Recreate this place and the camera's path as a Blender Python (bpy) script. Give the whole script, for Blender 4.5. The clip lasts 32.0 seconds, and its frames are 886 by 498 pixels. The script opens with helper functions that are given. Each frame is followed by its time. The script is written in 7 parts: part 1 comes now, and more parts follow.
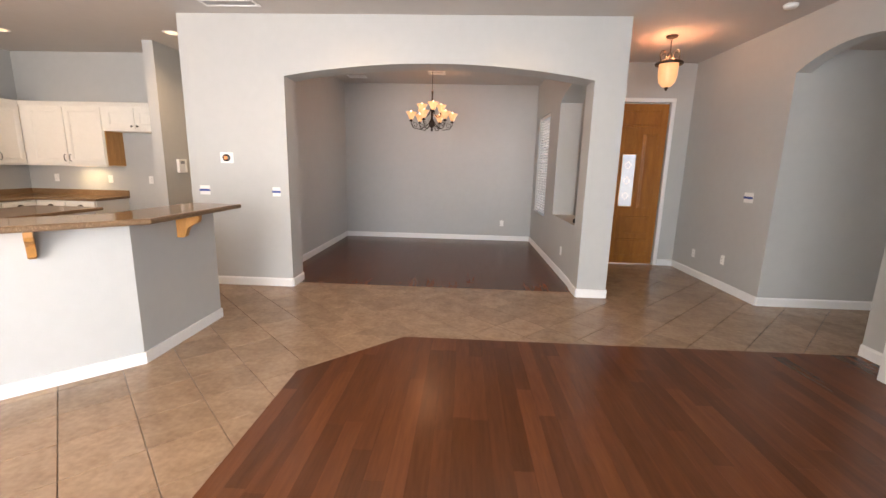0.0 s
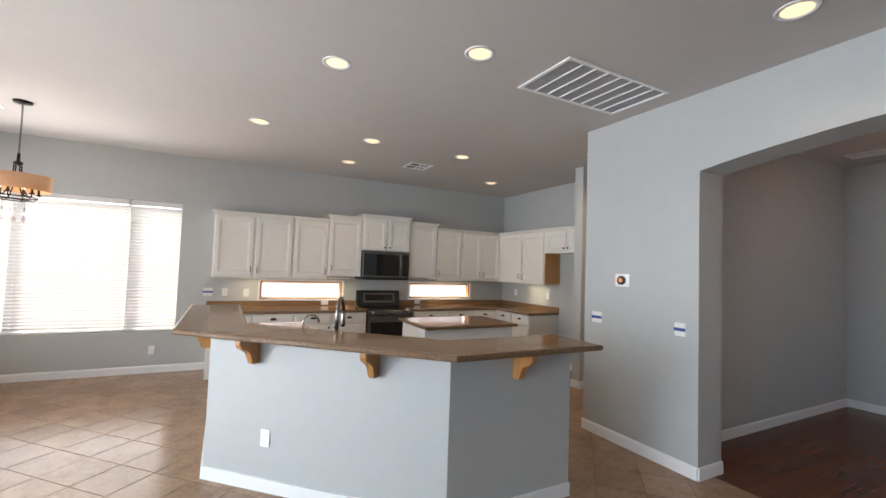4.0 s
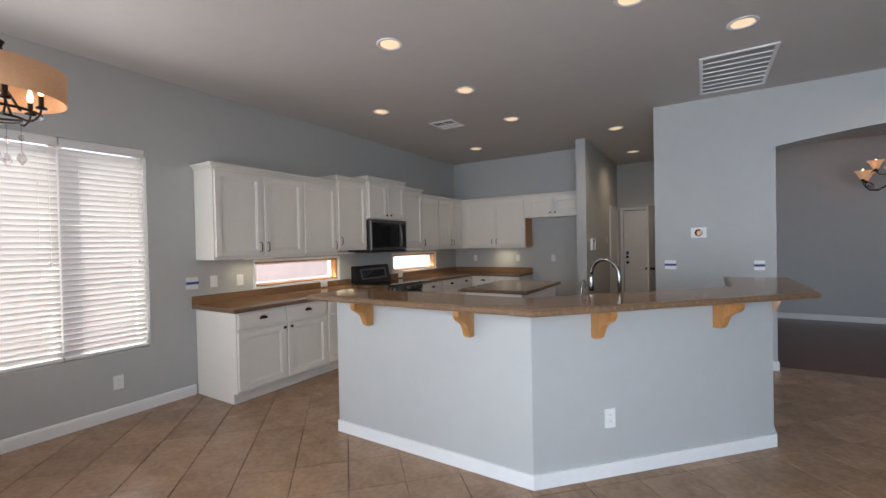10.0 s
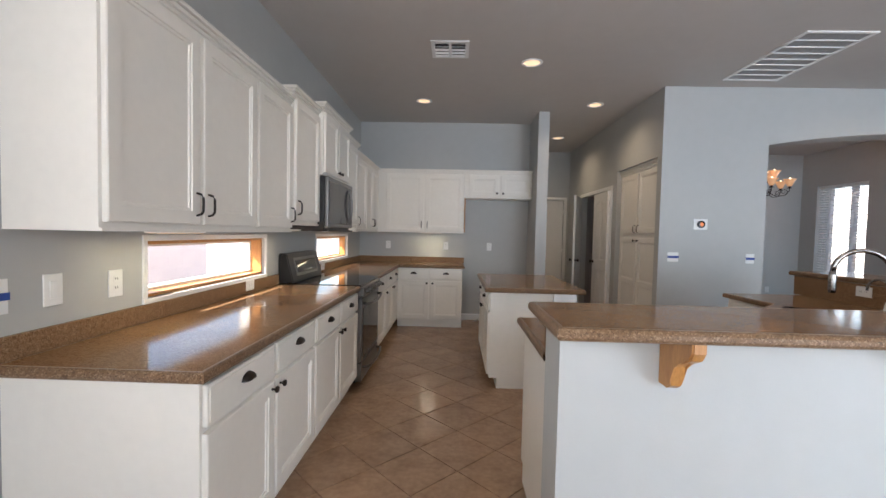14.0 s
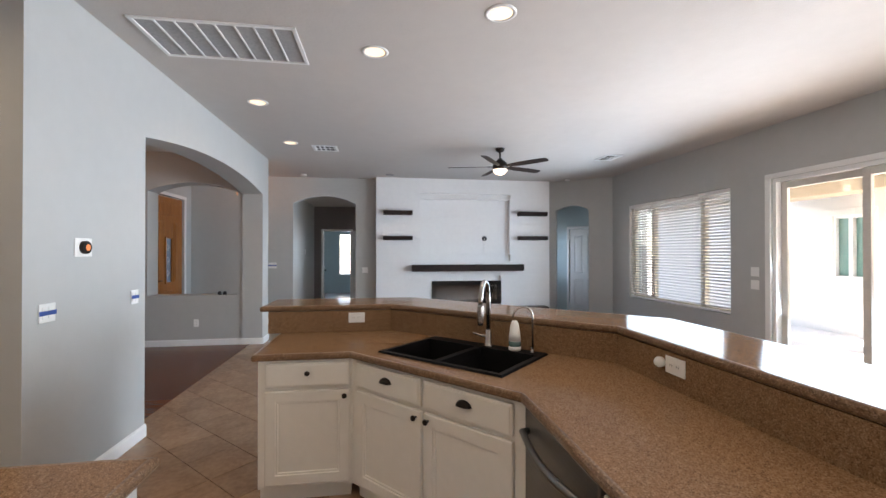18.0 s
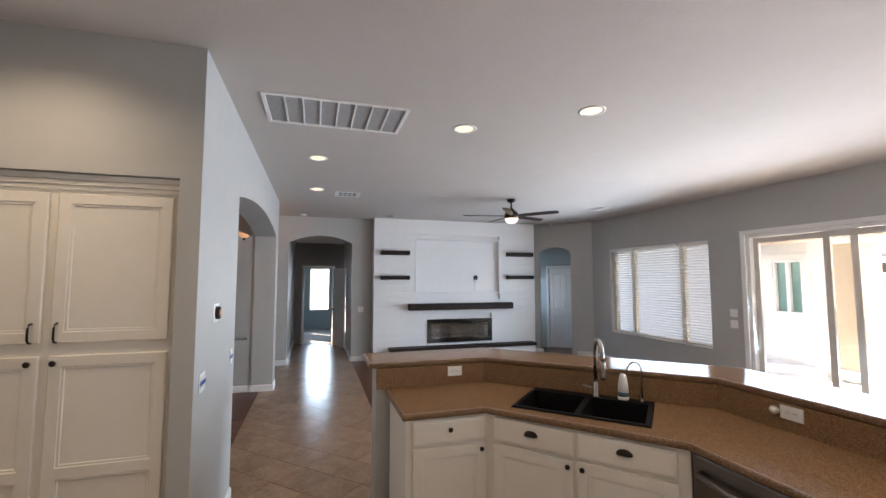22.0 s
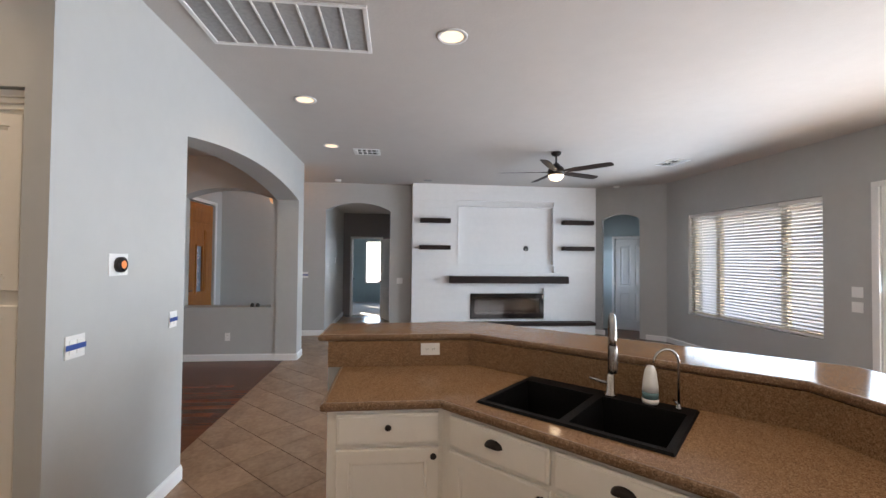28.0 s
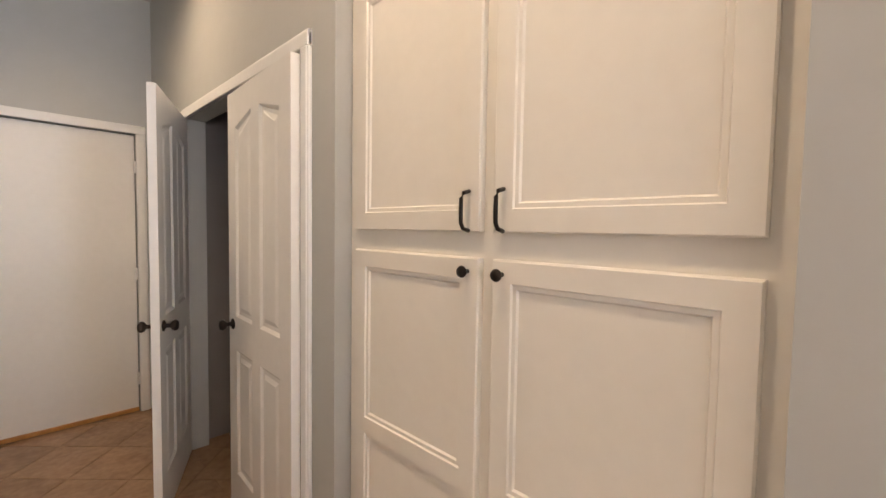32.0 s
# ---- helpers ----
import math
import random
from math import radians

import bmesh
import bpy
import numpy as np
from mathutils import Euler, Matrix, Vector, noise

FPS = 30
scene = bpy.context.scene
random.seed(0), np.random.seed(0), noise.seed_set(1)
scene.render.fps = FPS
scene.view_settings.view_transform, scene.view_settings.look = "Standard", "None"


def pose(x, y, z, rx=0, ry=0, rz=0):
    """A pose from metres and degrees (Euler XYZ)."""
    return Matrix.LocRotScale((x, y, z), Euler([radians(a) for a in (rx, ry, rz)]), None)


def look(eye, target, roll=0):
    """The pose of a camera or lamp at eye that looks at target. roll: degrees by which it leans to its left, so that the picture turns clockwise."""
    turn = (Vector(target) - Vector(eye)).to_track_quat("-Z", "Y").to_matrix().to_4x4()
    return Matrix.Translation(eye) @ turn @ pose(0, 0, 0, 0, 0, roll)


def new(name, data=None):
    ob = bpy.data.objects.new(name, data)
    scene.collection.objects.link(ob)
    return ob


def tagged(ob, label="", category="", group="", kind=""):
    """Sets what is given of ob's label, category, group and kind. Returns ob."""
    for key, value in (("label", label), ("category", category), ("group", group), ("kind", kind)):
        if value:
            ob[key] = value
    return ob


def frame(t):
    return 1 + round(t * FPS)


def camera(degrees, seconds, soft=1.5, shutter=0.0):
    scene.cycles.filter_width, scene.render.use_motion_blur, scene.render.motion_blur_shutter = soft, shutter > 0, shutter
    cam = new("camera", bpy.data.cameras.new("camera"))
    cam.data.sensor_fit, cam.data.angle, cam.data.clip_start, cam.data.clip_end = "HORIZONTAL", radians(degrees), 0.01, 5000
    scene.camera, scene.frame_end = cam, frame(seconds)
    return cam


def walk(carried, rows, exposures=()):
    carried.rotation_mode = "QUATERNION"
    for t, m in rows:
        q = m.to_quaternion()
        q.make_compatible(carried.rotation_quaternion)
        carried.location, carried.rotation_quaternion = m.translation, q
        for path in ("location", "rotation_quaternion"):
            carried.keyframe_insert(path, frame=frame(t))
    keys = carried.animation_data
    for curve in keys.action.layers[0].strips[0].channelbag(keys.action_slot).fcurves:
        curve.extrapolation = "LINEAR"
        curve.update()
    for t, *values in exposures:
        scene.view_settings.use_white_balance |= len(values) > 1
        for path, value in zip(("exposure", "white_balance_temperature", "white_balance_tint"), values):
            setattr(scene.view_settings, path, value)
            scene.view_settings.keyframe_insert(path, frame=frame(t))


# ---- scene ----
cam = camera(93.5, 32.0)
PATH = [
    (0, (-0.255, 0.642, 1.489), (-0.346, 2.602, 1.101), 1.4),
    (0.5, (-0.267, 0.967, 1.475), (-0.407, 2.926, 1.095), 1.1),
    (1, (-0.264, 1.225, 1.465), (-0.477, 3.182, 1.115), 1.1),
    (1.5, (-0.184, 1.496, 1.473), (-0.539, 3.444, 1.196), 1.1),
    (2, (-0.165, 1.739, 1.506), (-0.77, 3.64, 1.357), 1.3),
    (2.5, (-0.233, 1.921, 1.503), (-1.186, 3.68, 1.495), 1.5),
    (3, (-0.233, 2.073, 1.552), (-1.548, 3.579, 1.614), 2.0),
    (3.5, (-0.218, 2.165, 1.562), (-1.82, 3.359, 1.651), 2.3),
    (4, (-0.308, 2.145, 1.585), (-2.08, 3.067, 1.677), 2.0),
    (4.5, (-0.545, 2.001, 1.608), (-2.389, 2.767, 1.717), 1.6),
    (6.5, (-1.52, 1.203, 1.57), (-3.376, 1.934, 1.709), 1.5),
    (7, (-1.707, 1.022, 1.556), (-3.658, 1.456, 1.634), 1.3),
    (7.5, (-1.888, 0.816, 1.571), (-3.878, 1.008, 1.613), 0.8),
    (8, (-2.061, 0.513, 1.575), (-4.06, 0.579, 1.595), 0.0),
    (8.5, (-2.224, 0.256, 1.56), (-4.219, 0.4, 1.553), -0.4),
    (9, (-2.467, 0.052, 1.486), (-4.38, 0.636, 1.449), -1.4),
    (9.3, (-2.622, -0.041, 1.456), (-4.348, 0.968, 1.399), -1.9),
    (9.4, (-2.654, -0.059, 1.439), (-4.278, 1.107, 1.386), -2.1),
    (9.5, (-2.705, -0.114, 1.436), (-4.235, 1.172, 1.393), -2.1),
    (10, (-2.984, -0.264, 1.462), (-4.044, 1.432, 1.437), -1.2),
    (10.5, (-3.336, -0.336, 1.426), (-4.051, 1.532, 1.406), -0.4),
    (11, (-3.739, -0.43, 1.428), (-4.143, 1.529, 1.4), 0.1),
    (11.5, (-4.127, -0.355, 1.371), (-4.25, 1.641, 1.362), 0.3),
    (12, (-4.478, -0.217, 1.384), (-4.377, 1.78, 1.385), 0.1),
    (12.5, (-4.86, -0.071, 1.403), (-4.688, 1.922, 1.39), 0.6),
    (13, (-5.211, 0.154, 1.389), (-5.148, 2.152, 1.331), 1.1),
    (13.5, (-5.525, 0.345, 1.353), (-5.59, 2.342, 1.275), 1.3),
    (15.5, (-6.32, 1.917, 1.447), (-5.978, 3.886, 1.386), 0.2),
    (16, (-6.302, 2.312, 1.434), (-5.39, 4.091, 1.387), -0.1),
    (16.5, (-6.262, 2.678, 1.436), (-4.783, 4.022, 1.388), -0.6),
    (17, (-6.164, 3.013, 1.414), (-4.298, 3.731, 1.36), -0.9),
    (17.5, (-6.096, 3.301, 1.452), (-4.106, 3.49, 1.414), -0.3),
    (18, (-6.039, 3.586, 1.504), (-4.061, 3.29, 1.516), 0.0),
    (18.5, (-5.894, 3.794, 1.566), (-4.0, 3.158, 1.654), 0.1),
    (19, (-5.855, 4.035, 1.674), (-4.027, 3.236, 1.816), 0.2),
    (19.5, (-5.886, 4.242, 1.73), (-4.081, 3.397, 1.899), 0.4),
    (20, (-5.998, 4.395, 1.742), (-4.173, 3.595, 1.917), 0.4),
    (20.5, (-6.064, 4.51, 1.76), (-4.209, 3.78, 1.929), 0.1),
    (21, (-6.09, 4.685, 1.752), (-4.204, 4.039, 1.914), -0.3),
    (21.5, (-6.101, 4.83, 1.747), (-4.196, 4.241, 1.901), -0.3),
    (22, (-6.106, 4.862, 1.748), (-4.197, 4.282, 1.894), -0.0),
    (22.5, (-6.089, 4.86, 1.724), (-4.222, 4.155, 1.865), 0.6),
    (23, (-6.068, 4.894, 1.702), (-4.382, 3.826, 1.833), 0.6),
    (23.5, (-6.061, 4.935, 1.685), (-4.676, 3.498, 1.808), 0.4),
    (24, (-6.079, 4.938, 1.671), (-5.058, 3.223, 1.802), 0.7),
    (24.5, (-6.138, 4.895, 1.649), (-5.491, 3.008, 1.796), 0.8),
    (26.5, (-5.905, 4.489, 1.607), (-4.49, 3.08, 1.715), 1.0),
    (27, (-5.758, 4.341, 1.612), (-4.057, 3.293, 1.695), 0.3),
    (27.5, (-5.673, 4.116, 1.624), (-3.78, 3.475, 1.68), 0.3),
    (28, (-5.477, 3.984, 1.587), (-3.49, 3.764, 1.628), 0.6),
    (28.5, (-5.23, 3.887, 1.524), (-3.244, 4.115, 1.554), 0.9),
    (29, (-4.95, 3.814, 1.498), (-3.089, 4.547, 1.52), 1.7),
    (29.5, (-4.721, 3.898, 1.474), (-3.141, 5.125, 1.477), 2.5),
    (30, (-4.491, 4.158, 1.483), (-3.31, 5.772, 1.466), 2.3),
    (30.5, (-4.326, 4.478, 1.462), (-3.372, 6.235, 1.415), 1.8),
    (31, (-4.312, 4.812, 1.442), (-3.22, 6.484, 1.323), 0.7),
    (31.5, (-4.317, 5.145, 1.45), (-3.006, 6.65, 1.312), 0.4),
    (32, (-4.253, 5.553, 1.427), (-2.815, 6.939, 1.33), 0.9),
]
EXPOSURES = [(0, 3.35, 8500, 23), (1, 3.3, 8500, 23), (2, 3.3, 8300, 21), (3, 2.85, 7450, 16), (4, 2.55, 6950, 14), (7, 2.15, 6600, 13), (9, 1.85, 6350, 12), (10, 1.9, 6650, 15), (11, 2.2, 6700, 16), (13, 2.35, 6600, 14), (16, 2.85, 6800, 15), (17, 3.35, 6750, 14), (18, 2.95, 6850, 15), (19, 2.5, 6950, 15), (20, 2.5, 6850, 15), (22, 2.8, 6850, 16), (23, 2.5, 6650, 14), (24, 2.2, 6350, 10), (27, 2.25, 6850, 15), (28, 2.9, 7000, 16), (29, 3.4, 7000, 15), (30.5, 3.45, 7150, 17), (32, 3.55, 7300, 19)]
walk(cam, [(t, look(eye, target, roll)) for t, eye, target, roll in PATH], EXPOSURES)

# ---------------------------------------------------------------- world and light
world = bpy.data.worlds.new("sky_world")
scene.world = world
world.use_nodes = True
wn = world.node_tree
sky = wn.nodes.new("ShaderNodeTexSky")
sky.sky_type = "NISHITA"
sky.sun_disc = False
SUN_ELEV, SUN_AZ = 42.6, 229.0   # degrees above the horizon; compass-like angle from +y clockwise
sky.sun_elevation = radians(SUN_ELEV)
sky.sun_rotation = radians(SUN_AZ)
wn.links.new(sky.outputs[0], wn.nodes["Background"].inputs[0])
wn.nodes["Background"].inputs[1].default_value = 0.15
sun = new("sun", bpy.data.lights.new("sun", "SUN"))
sun.data.energy, sun.data.angle, sun.data.color = 5.0, radians(0.5), (1.0, 0.95, 0.86)
_d = Vector((math.sin(radians(SUN_AZ)) * math.cos(radians(SUN_ELEV)), math.cos(radians(SUN_AZ)) * math.cos(radians(SUN_ELEV)), math.sin(radians(SUN_ELEV))))
sun.matrix_world = look(_d * 40, (0, 0, 0))


SKYLIGHT, BOUNCE, SLATLIGHT = (0.58, 0.79, 1.0), (1.0, 0.90, 0.79), (0.83, 0.9, 0.98)   # blue sky; sunlit patio; white slats


def sky_panel(name, x, y, z, w, h, watts, rz, up=0.0, colour=SKYLIGHT):
    """Skylight entering through one opening, a lamp of the opening's size turned into the room, up by some degrees."""
    li = bpy.data.lights.new(name, "AREA")
    li.shape, li.size, li.size_y, li.energy, li.color = "RECTANGLE", w, h, watts, colour
    li.spread = radians(135)
    ob = new(name, li)
    ob.matrix_world = pose(x, y, z, 90 + up, 0, rz)
    return ob


# daylight of the patio door and of the living room and breakfast windows; blind slats throw theirs upwards
sky_panel("skylight_door", -2.55, -1.262, 1.25, 2.2, 2.3, 18.0, 0, -8)
sky_panel("patio_bounce_door", -2.55, -1.258, 1.25, 2.2, 2.3, 5.5, 0, 18, BOUNCE)
sky_panel("skylight_window", 0.31, -1.16, 1.5, 2.3, 1.7, 13.0, 0)
for k in range(3):
    sky_panel("skylight_breakfast", -5.8, -1.16, 0.95 + 0.55 * k, 2.3, 0.5, 2.9, 0, 14, SLATLIGHT)
    sky_panel("skylight_west", -7.25, 0.33, 0.95 + 0.55 * k, 2.3, 0.5, 1.4, -90, 14, SLATLIGHT)
sky_panel("skylight_bedroom", 9.38, 4.72, 1.45, 0.7, 1.4, 4.2, 90)
sky_panel("skylight_dining", 1.23, 8.43, 1.55, 0.9, 1.6, 0.5, 90)

# ---------------------------------------------------------------- materials


def mat(name, colour, rough=0.6, metal=0.0, spread=0.0, scale=8.0, bump=0.0, bump_scale=120.0, colour2=None, island=False, objrand=False, vary=(0.78, 1.2), emit=0.0, coat=0.0, spec=0.5, stretch=None, fine=None, bump_dist=0.002, world_pos=False):
    """Principled material: two tones mixed by two scales of noise, fine relief, variation from piece to piece."""
    m = bpy.data.materials.new(name)
    m.use_nodes = True
    nt = m.node_tree
    b = nt.nodes["Principled BSDF"]
    N, L = nt.nodes.new, nt.links.new
    tc = N("ShaderNodeTexCoord")
    src = N("ShaderNodeNewGeometry").outputs["Position"] if world_pos else tc.outputs["Object"]
    if stretch:
        mp = N("ShaderNodeMapping")
        mp.inputs["Scale"].default_value = stretch
        L(src, mp.inputs[0])
        src = mp.outputs[0]
    c2 = colour2 or tuple(max(0.0, c * (1 - spread)) for c in colour)
    n1 = N("ShaderNodeTexNoise"); n1.inputs["Scale"].default_value = scale; n1.inputs["Detail"].default_value = 5
    n2 = N("ShaderNodeTexNoise"); n2.inputs["Scale"].default_value = fine or scale * 9; n2.inputs["Detail"].default_value = 3
    L(src, n1.inputs[0]); L(src, n2.inputs[0])
    add = N("ShaderNodeMath"); add.operation = "MULTIPLY_ADD"; add.inputs[1].default_value = 0.55
    sub = N("ShaderNodeMath"); sub.operation = "MULTIPLY"; sub.inputs[1].default_value = 0.45
    L(n2.outputs["Fac"], sub.inputs[0]); L(n1.outputs["Fac"], add.inputs[0]); L(sub.outputs[0], add.inputs[2])
    ramp = N("ShaderNodeValToRGB")
    ramp.color_ramp.elements[0].position, ramp.color_ramp.elements[1].position = 0.34, 0.66
    ramp.color_ramp.elements[0].color = (*colour, 1)
    ramp.color_ramp.elements[1].color = (*c2, 1)
    L(add.outputs[0], ramp.inputs[0])
    col = ramp.outputs[0]
    if island or objrand:
        r = N("ShaderNodeNewGeometry" if island else "ShaderNodeObjectInfo")
        mr = N("ShaderNodeMapRange"); mr.inputs[3].default_value, mr.inputs[4].default_value = vary
        L(r.outputs["Random Per Island" if island else "Random"], mr.inputs[0])
        mx = N("ShaderNodeVectorMath"); mx.operation = "MULTIPLY"
        L(col, mx.inputs[0]); L(mr.outputs[0], mx.inputs[1])
        col = mx.outputs[0]
    L(col, b.inputs["Base Color"])
    b.inputs["Roughness"].default_value, b.inputs["Metallic"].default_value = rough, metal
    b.inputs["Specular IOR Level"].default_value = spec
    b.inputs["Coat Weight"].default_value = coat
    if rough > 0.05 and metal < 0.5:
        rr = N("ShaderNodeMapRange"); rr.inputs[3].default_value, rr.inputs[4].default_value = max(0.02, rough * 0.85), min(1, rough * 1.15)
        L(n1.outputs["Fac"], rr.inputs[0]); L(rr.outputs[0], b.inputs["Roughness"])
    if bump:
        n3 = N("ShaderNodeTexNoise"); n3.inputs["Scale"].default_value = bump_scale; n3.inputs["Detail"].default_value = 4
        L(src, n3.inputs[0])
        bp = N("ShaderNodeBump"); bp.inputs["Strength"].default_value = bump; bp.inputs["Distance"].default_value = bump_dist
        L(n3.outputs["Fac"], bp.inputs["Height"]); L(bp.outputs[0], b.inputs["Normal"])
    if emit:
        b.inputs["Emission Color"].default_value = (*colour, 1)
        b.inputs["Emission Strength"].default_value = emit
    return m


def granite(name, tones, scale=300, rough=0.13, spec=0.22, bump=0.0):
    """Speckled solid-surface worktop: fine grains in four tones, gathered into loose clumps."""
    m = mat(name, tones[0], rough=rough, spread=0.1, scale=3, spec=spec, bump=bump, bump_scale=90, bump_dist=0.003)
    nt = m.node_tree
    b = nt.nodes["Principled BSDF"]
    N, L = nt.nodes.new, nt.links.new
    tc = N("ShaderNodeTexCoord")
    v = N("ShaderNodeTexVoronoi"); v.inputs["Scale"].default_value = scale
    n = N("ShaderNodeTexNoise"); n.inputs["Scale"].default_value = scale * 0.22; n.inputs["Detail"].default_value = 2
    L(tc.outputs["Object"], v.inputs[0]); L(tc.outputs["Object"], n.inputs[0])
    sep = N("ShaderNodeSeparateColor"); L(v.outputs["Color"], sep.inputs[0])
    k = N("ShaderNodeMath"); k.operation = "MULTIPLY_ADD"; k.inputs[1].default_value = 0.5; k.inputs[2].default_value = -0.25
    L(n.outputs["Fac"], k.inputs[0])
    f = N("ShaderNodeMath"); L(sep.outputs[0], f.inputs[0]); L(k.outputs[0], f.inputs[1])
    r = N("ShaderNodeValToRGB"); r.color_ramp.interpolation = "CONSTANT"
    e = r.color_ramp.elements
    e[0].color = (*tones[3], 1); e[1].position = 0.13; e[1].color = (*tones[1], 1)
    x = e.new(0.38); x.color = (*tones[0], 1)
    x = e.new(0.80); x.color = (*tones[2], 1)
    L(f.outputs[0], r.inputs[0]); L(r.outputs[0], b.inputs["Base Color"])
    return m


M_WALL = mat("wall_paint", (0.455, 0.462, 0.452), 0.55, spread=0.05, scale=1.2, bump=0.22, bump_scale=55)
M_WHITEW = mat("white_wall_paint", (0.80, 0.80, 0.80), 0.5, spread=0.05, scale=1.2, bump=0.2, bump_scale=55)
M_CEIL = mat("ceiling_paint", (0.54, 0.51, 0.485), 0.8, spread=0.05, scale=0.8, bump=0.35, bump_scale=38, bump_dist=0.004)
M_TRIM = mat("white_trim_paint", (0.80, 0.80, 0.79), 0.35, spread=0.04, scale=3)
M_CAB = mat("cream_cabinet_paint", (0.78, 0.75, 0.69), 0.38, spread=0.05, scale=2.5, bump=0.05, bump_scale=200)
M_DOOR = mat("white_door_paint", (0.78, 0.77, 0.75), 0.4, spread=0.05, scale=2.5)
M_TILE = mat("glazed_floor_tile", (0.375, 0.238, 0.148), 0.2, scale=6.0, colour2=(0.25, 0.15, 0.09), vary=(0.9, 1.1), objrand=True, bump=0.16, bump_scale=16, fine=26, world_pos=True, spec=0.36)
M_TILES = mat("glazed_floor_tile_field", (0.375, 0.238, 0.148), 0.2, scale=6.0, colour2=(0.25, 0.15, 0.09), vary=(0.9, 1.1), island=True, bump=0.16, bump_scale=16, fine=26, world_pos=True, spec=0.36)
M_GROUT = mat("grey_grout", (0.25, 0.17, 0.115), 0.9, spread=0.3, scale=20, bump=0.2)
M_WOOD = mat("red_brown_wood_plank", (0.14, 0.044, 0.017), 0.24, scale=1.6, colour2=(0.1, 0.031, 0.013), objrand=True, vary=(0.78, 1.25), stretch=(9, 0.8, 9), fine=6, world_pos=True, spec=0.22)
M_WOODGAP = mat("plank_joint", (0.03, 0.012, 0.007), 0.9, spread=0.2, spec=0.1)
M_TOP = granite("speckled_tan_worktop", [(0.245, 0.142, 0.076), (0.2, 0.113, 0.059), (0.32, 0.207, 0.123), (0.13, 0.072, 0.037)], spec=0.07, rough=0.1)
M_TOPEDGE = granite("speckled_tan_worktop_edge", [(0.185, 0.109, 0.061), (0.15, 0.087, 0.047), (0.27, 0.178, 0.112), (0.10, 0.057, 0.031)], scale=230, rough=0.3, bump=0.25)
M_OAK = mat("honey_oak", (0.55, 0.27, 0.085), 0.35, scale=3, colour2=(0.36, 0.155, 0.045), stretch=(6, 6, 1), bump=0.06, bump_scale=60)
M_DOORWOOD = mat("stained_entry_door_wood", (0.42, 0.155, 0.026), 0.35, scale=3, colour2=(0.27, 0.09, 0.014), stretch=(7, 7, 0.8), bump=0.08, bump_scale=50)
M_DARKWOOD = mat("espresso_shelf_wood", (0.032, 0.016, 0.012), 0.6, scale=4, colour2=(0.014, 0.008, 0.006), spec=0.25, stretch=(5, 1, 5), bump=0.15, bump_scale=40)
M_STEEL = mat("brushed_stainless_steel", (0.2, 0.193, 0.188), 0.3, metal=1.0, spread=0.15, scale=2, stretch=(1, 1, 40))
M_CHROME = mat("brushed_nickel", (0.36, 0.345, 0.33), 0.27, metal=1.0, spread=0.05)
M_BLACKGLASS = mat("black_glass", (0.008, 0.008, 0.009), 0.05, spread=0.2)
M_BLACK = mat("black_enamel", (0.012, 0.012, 0.013), 0.35, spread=0.3)
M_SINK = mat("black_granite_composite", (0.006, 0.0055, 0.006), 0.6, spec=0.12, spread=0.4, scale=90, bump=0.1, bump_scale=300)
M_BRONZE = mat("oil_rubbed_bronze", (0.028, 0.02, 0.016), 0.38, metal=0.6, spread=0.4, scale=20)
M_IRON = mat("dark_wrought_iron", (0.05, 0.035, 0.028), 0.45, metal=0.7, spread=0.4, scale=25)
M_PLASTIC = mat("white_plastic", (0.82, 0.82, 0.80), 0.3, spread=0.03)
M_BLIND = mat("white_vinyl_slat", (0.80, 0.79, 0.77), 0.45, spread=0.04, scale=2)
M_VINYL = mat("white_vinyl_frame", (0.80, 0.80, 0.79), 0.35, spread=0.04, scale=2)
M_ALMOND = mat("almond_vinyl_frame", (0.66, 0.60, 0.47), 0.4, spread=0.05, scale=3)
M_ALU = mat("bronze_grey_aluminium", (0.60, 0.57, 0.52), 0.4, metal=0.0, spread=0.15)
M_BLUE = mat("blue_tape", (0.02, 0.07, 0.30), 0.6, spread=0.2)
M_BLUEPAIL = mat("blue_plastic", (0.03, 0.13, 0.42), 0.4, spread=0.1)
M_SHADOWGRILLE = mat("dark_lining_and_shade", (0.05, 0.05, 0.05), 0.9, spread=0.3)
M_FILTER = mat("grey_filter_mesh", (0.38, 0.38, 0.38), 0.9, spread=0.25, scale=40)
M_LAMPGLOW = mat("lit_lamp_lens", (1.0, 0.74, 0.47), 0.5, emit=0.19)
M_FANGLOW = mat("lit_fan_globe", (1.0, 0.84, 0.6), 0.5, emit=0.3)
M_AMBER = mat("amber_scavo_glass", (0.80, 0.44, 0.23), 0.4, spread=0.2, scale=12, emit=0.085)
M_SHADE = mat("linen_drum_shade", (0.62, 0.36, 0.20), 0.85, spread=0.12, scale=60, emit=0.05)
M_BULB = mat("lit_bulb", (1.0, 0.75, 0.42), 0.5, emit=1.2)
M_CARPET = mat("grey_carpet", (0.36, 0.34, 0.32), 0.95, spread=0.25, scale=90, bump=0.4, bump_scale=300)
# dimness of the corridor end and closets, put into the wall colour
M_DARKWALL = mat("wall_paint_darkened_for_shade", (0.25, 0.23, 0.22), 0.6, spread=0.05, scale=1.2, bump=0.2, bump_scale=55)
M_TEALWALL = mat("blue_grey_wall_paint", (0.42, 0.51, 0.53), 0.6, spread=0.05, scale=1.2, bump=0.2, bump_scale=55)
M_STUCCO = mat("tan_stucco", (0.62, 0.50, 0.36), 0.9, spread=0.1, scale=3, bump=0.5, bump_scale=60, bump_dist=0.006)
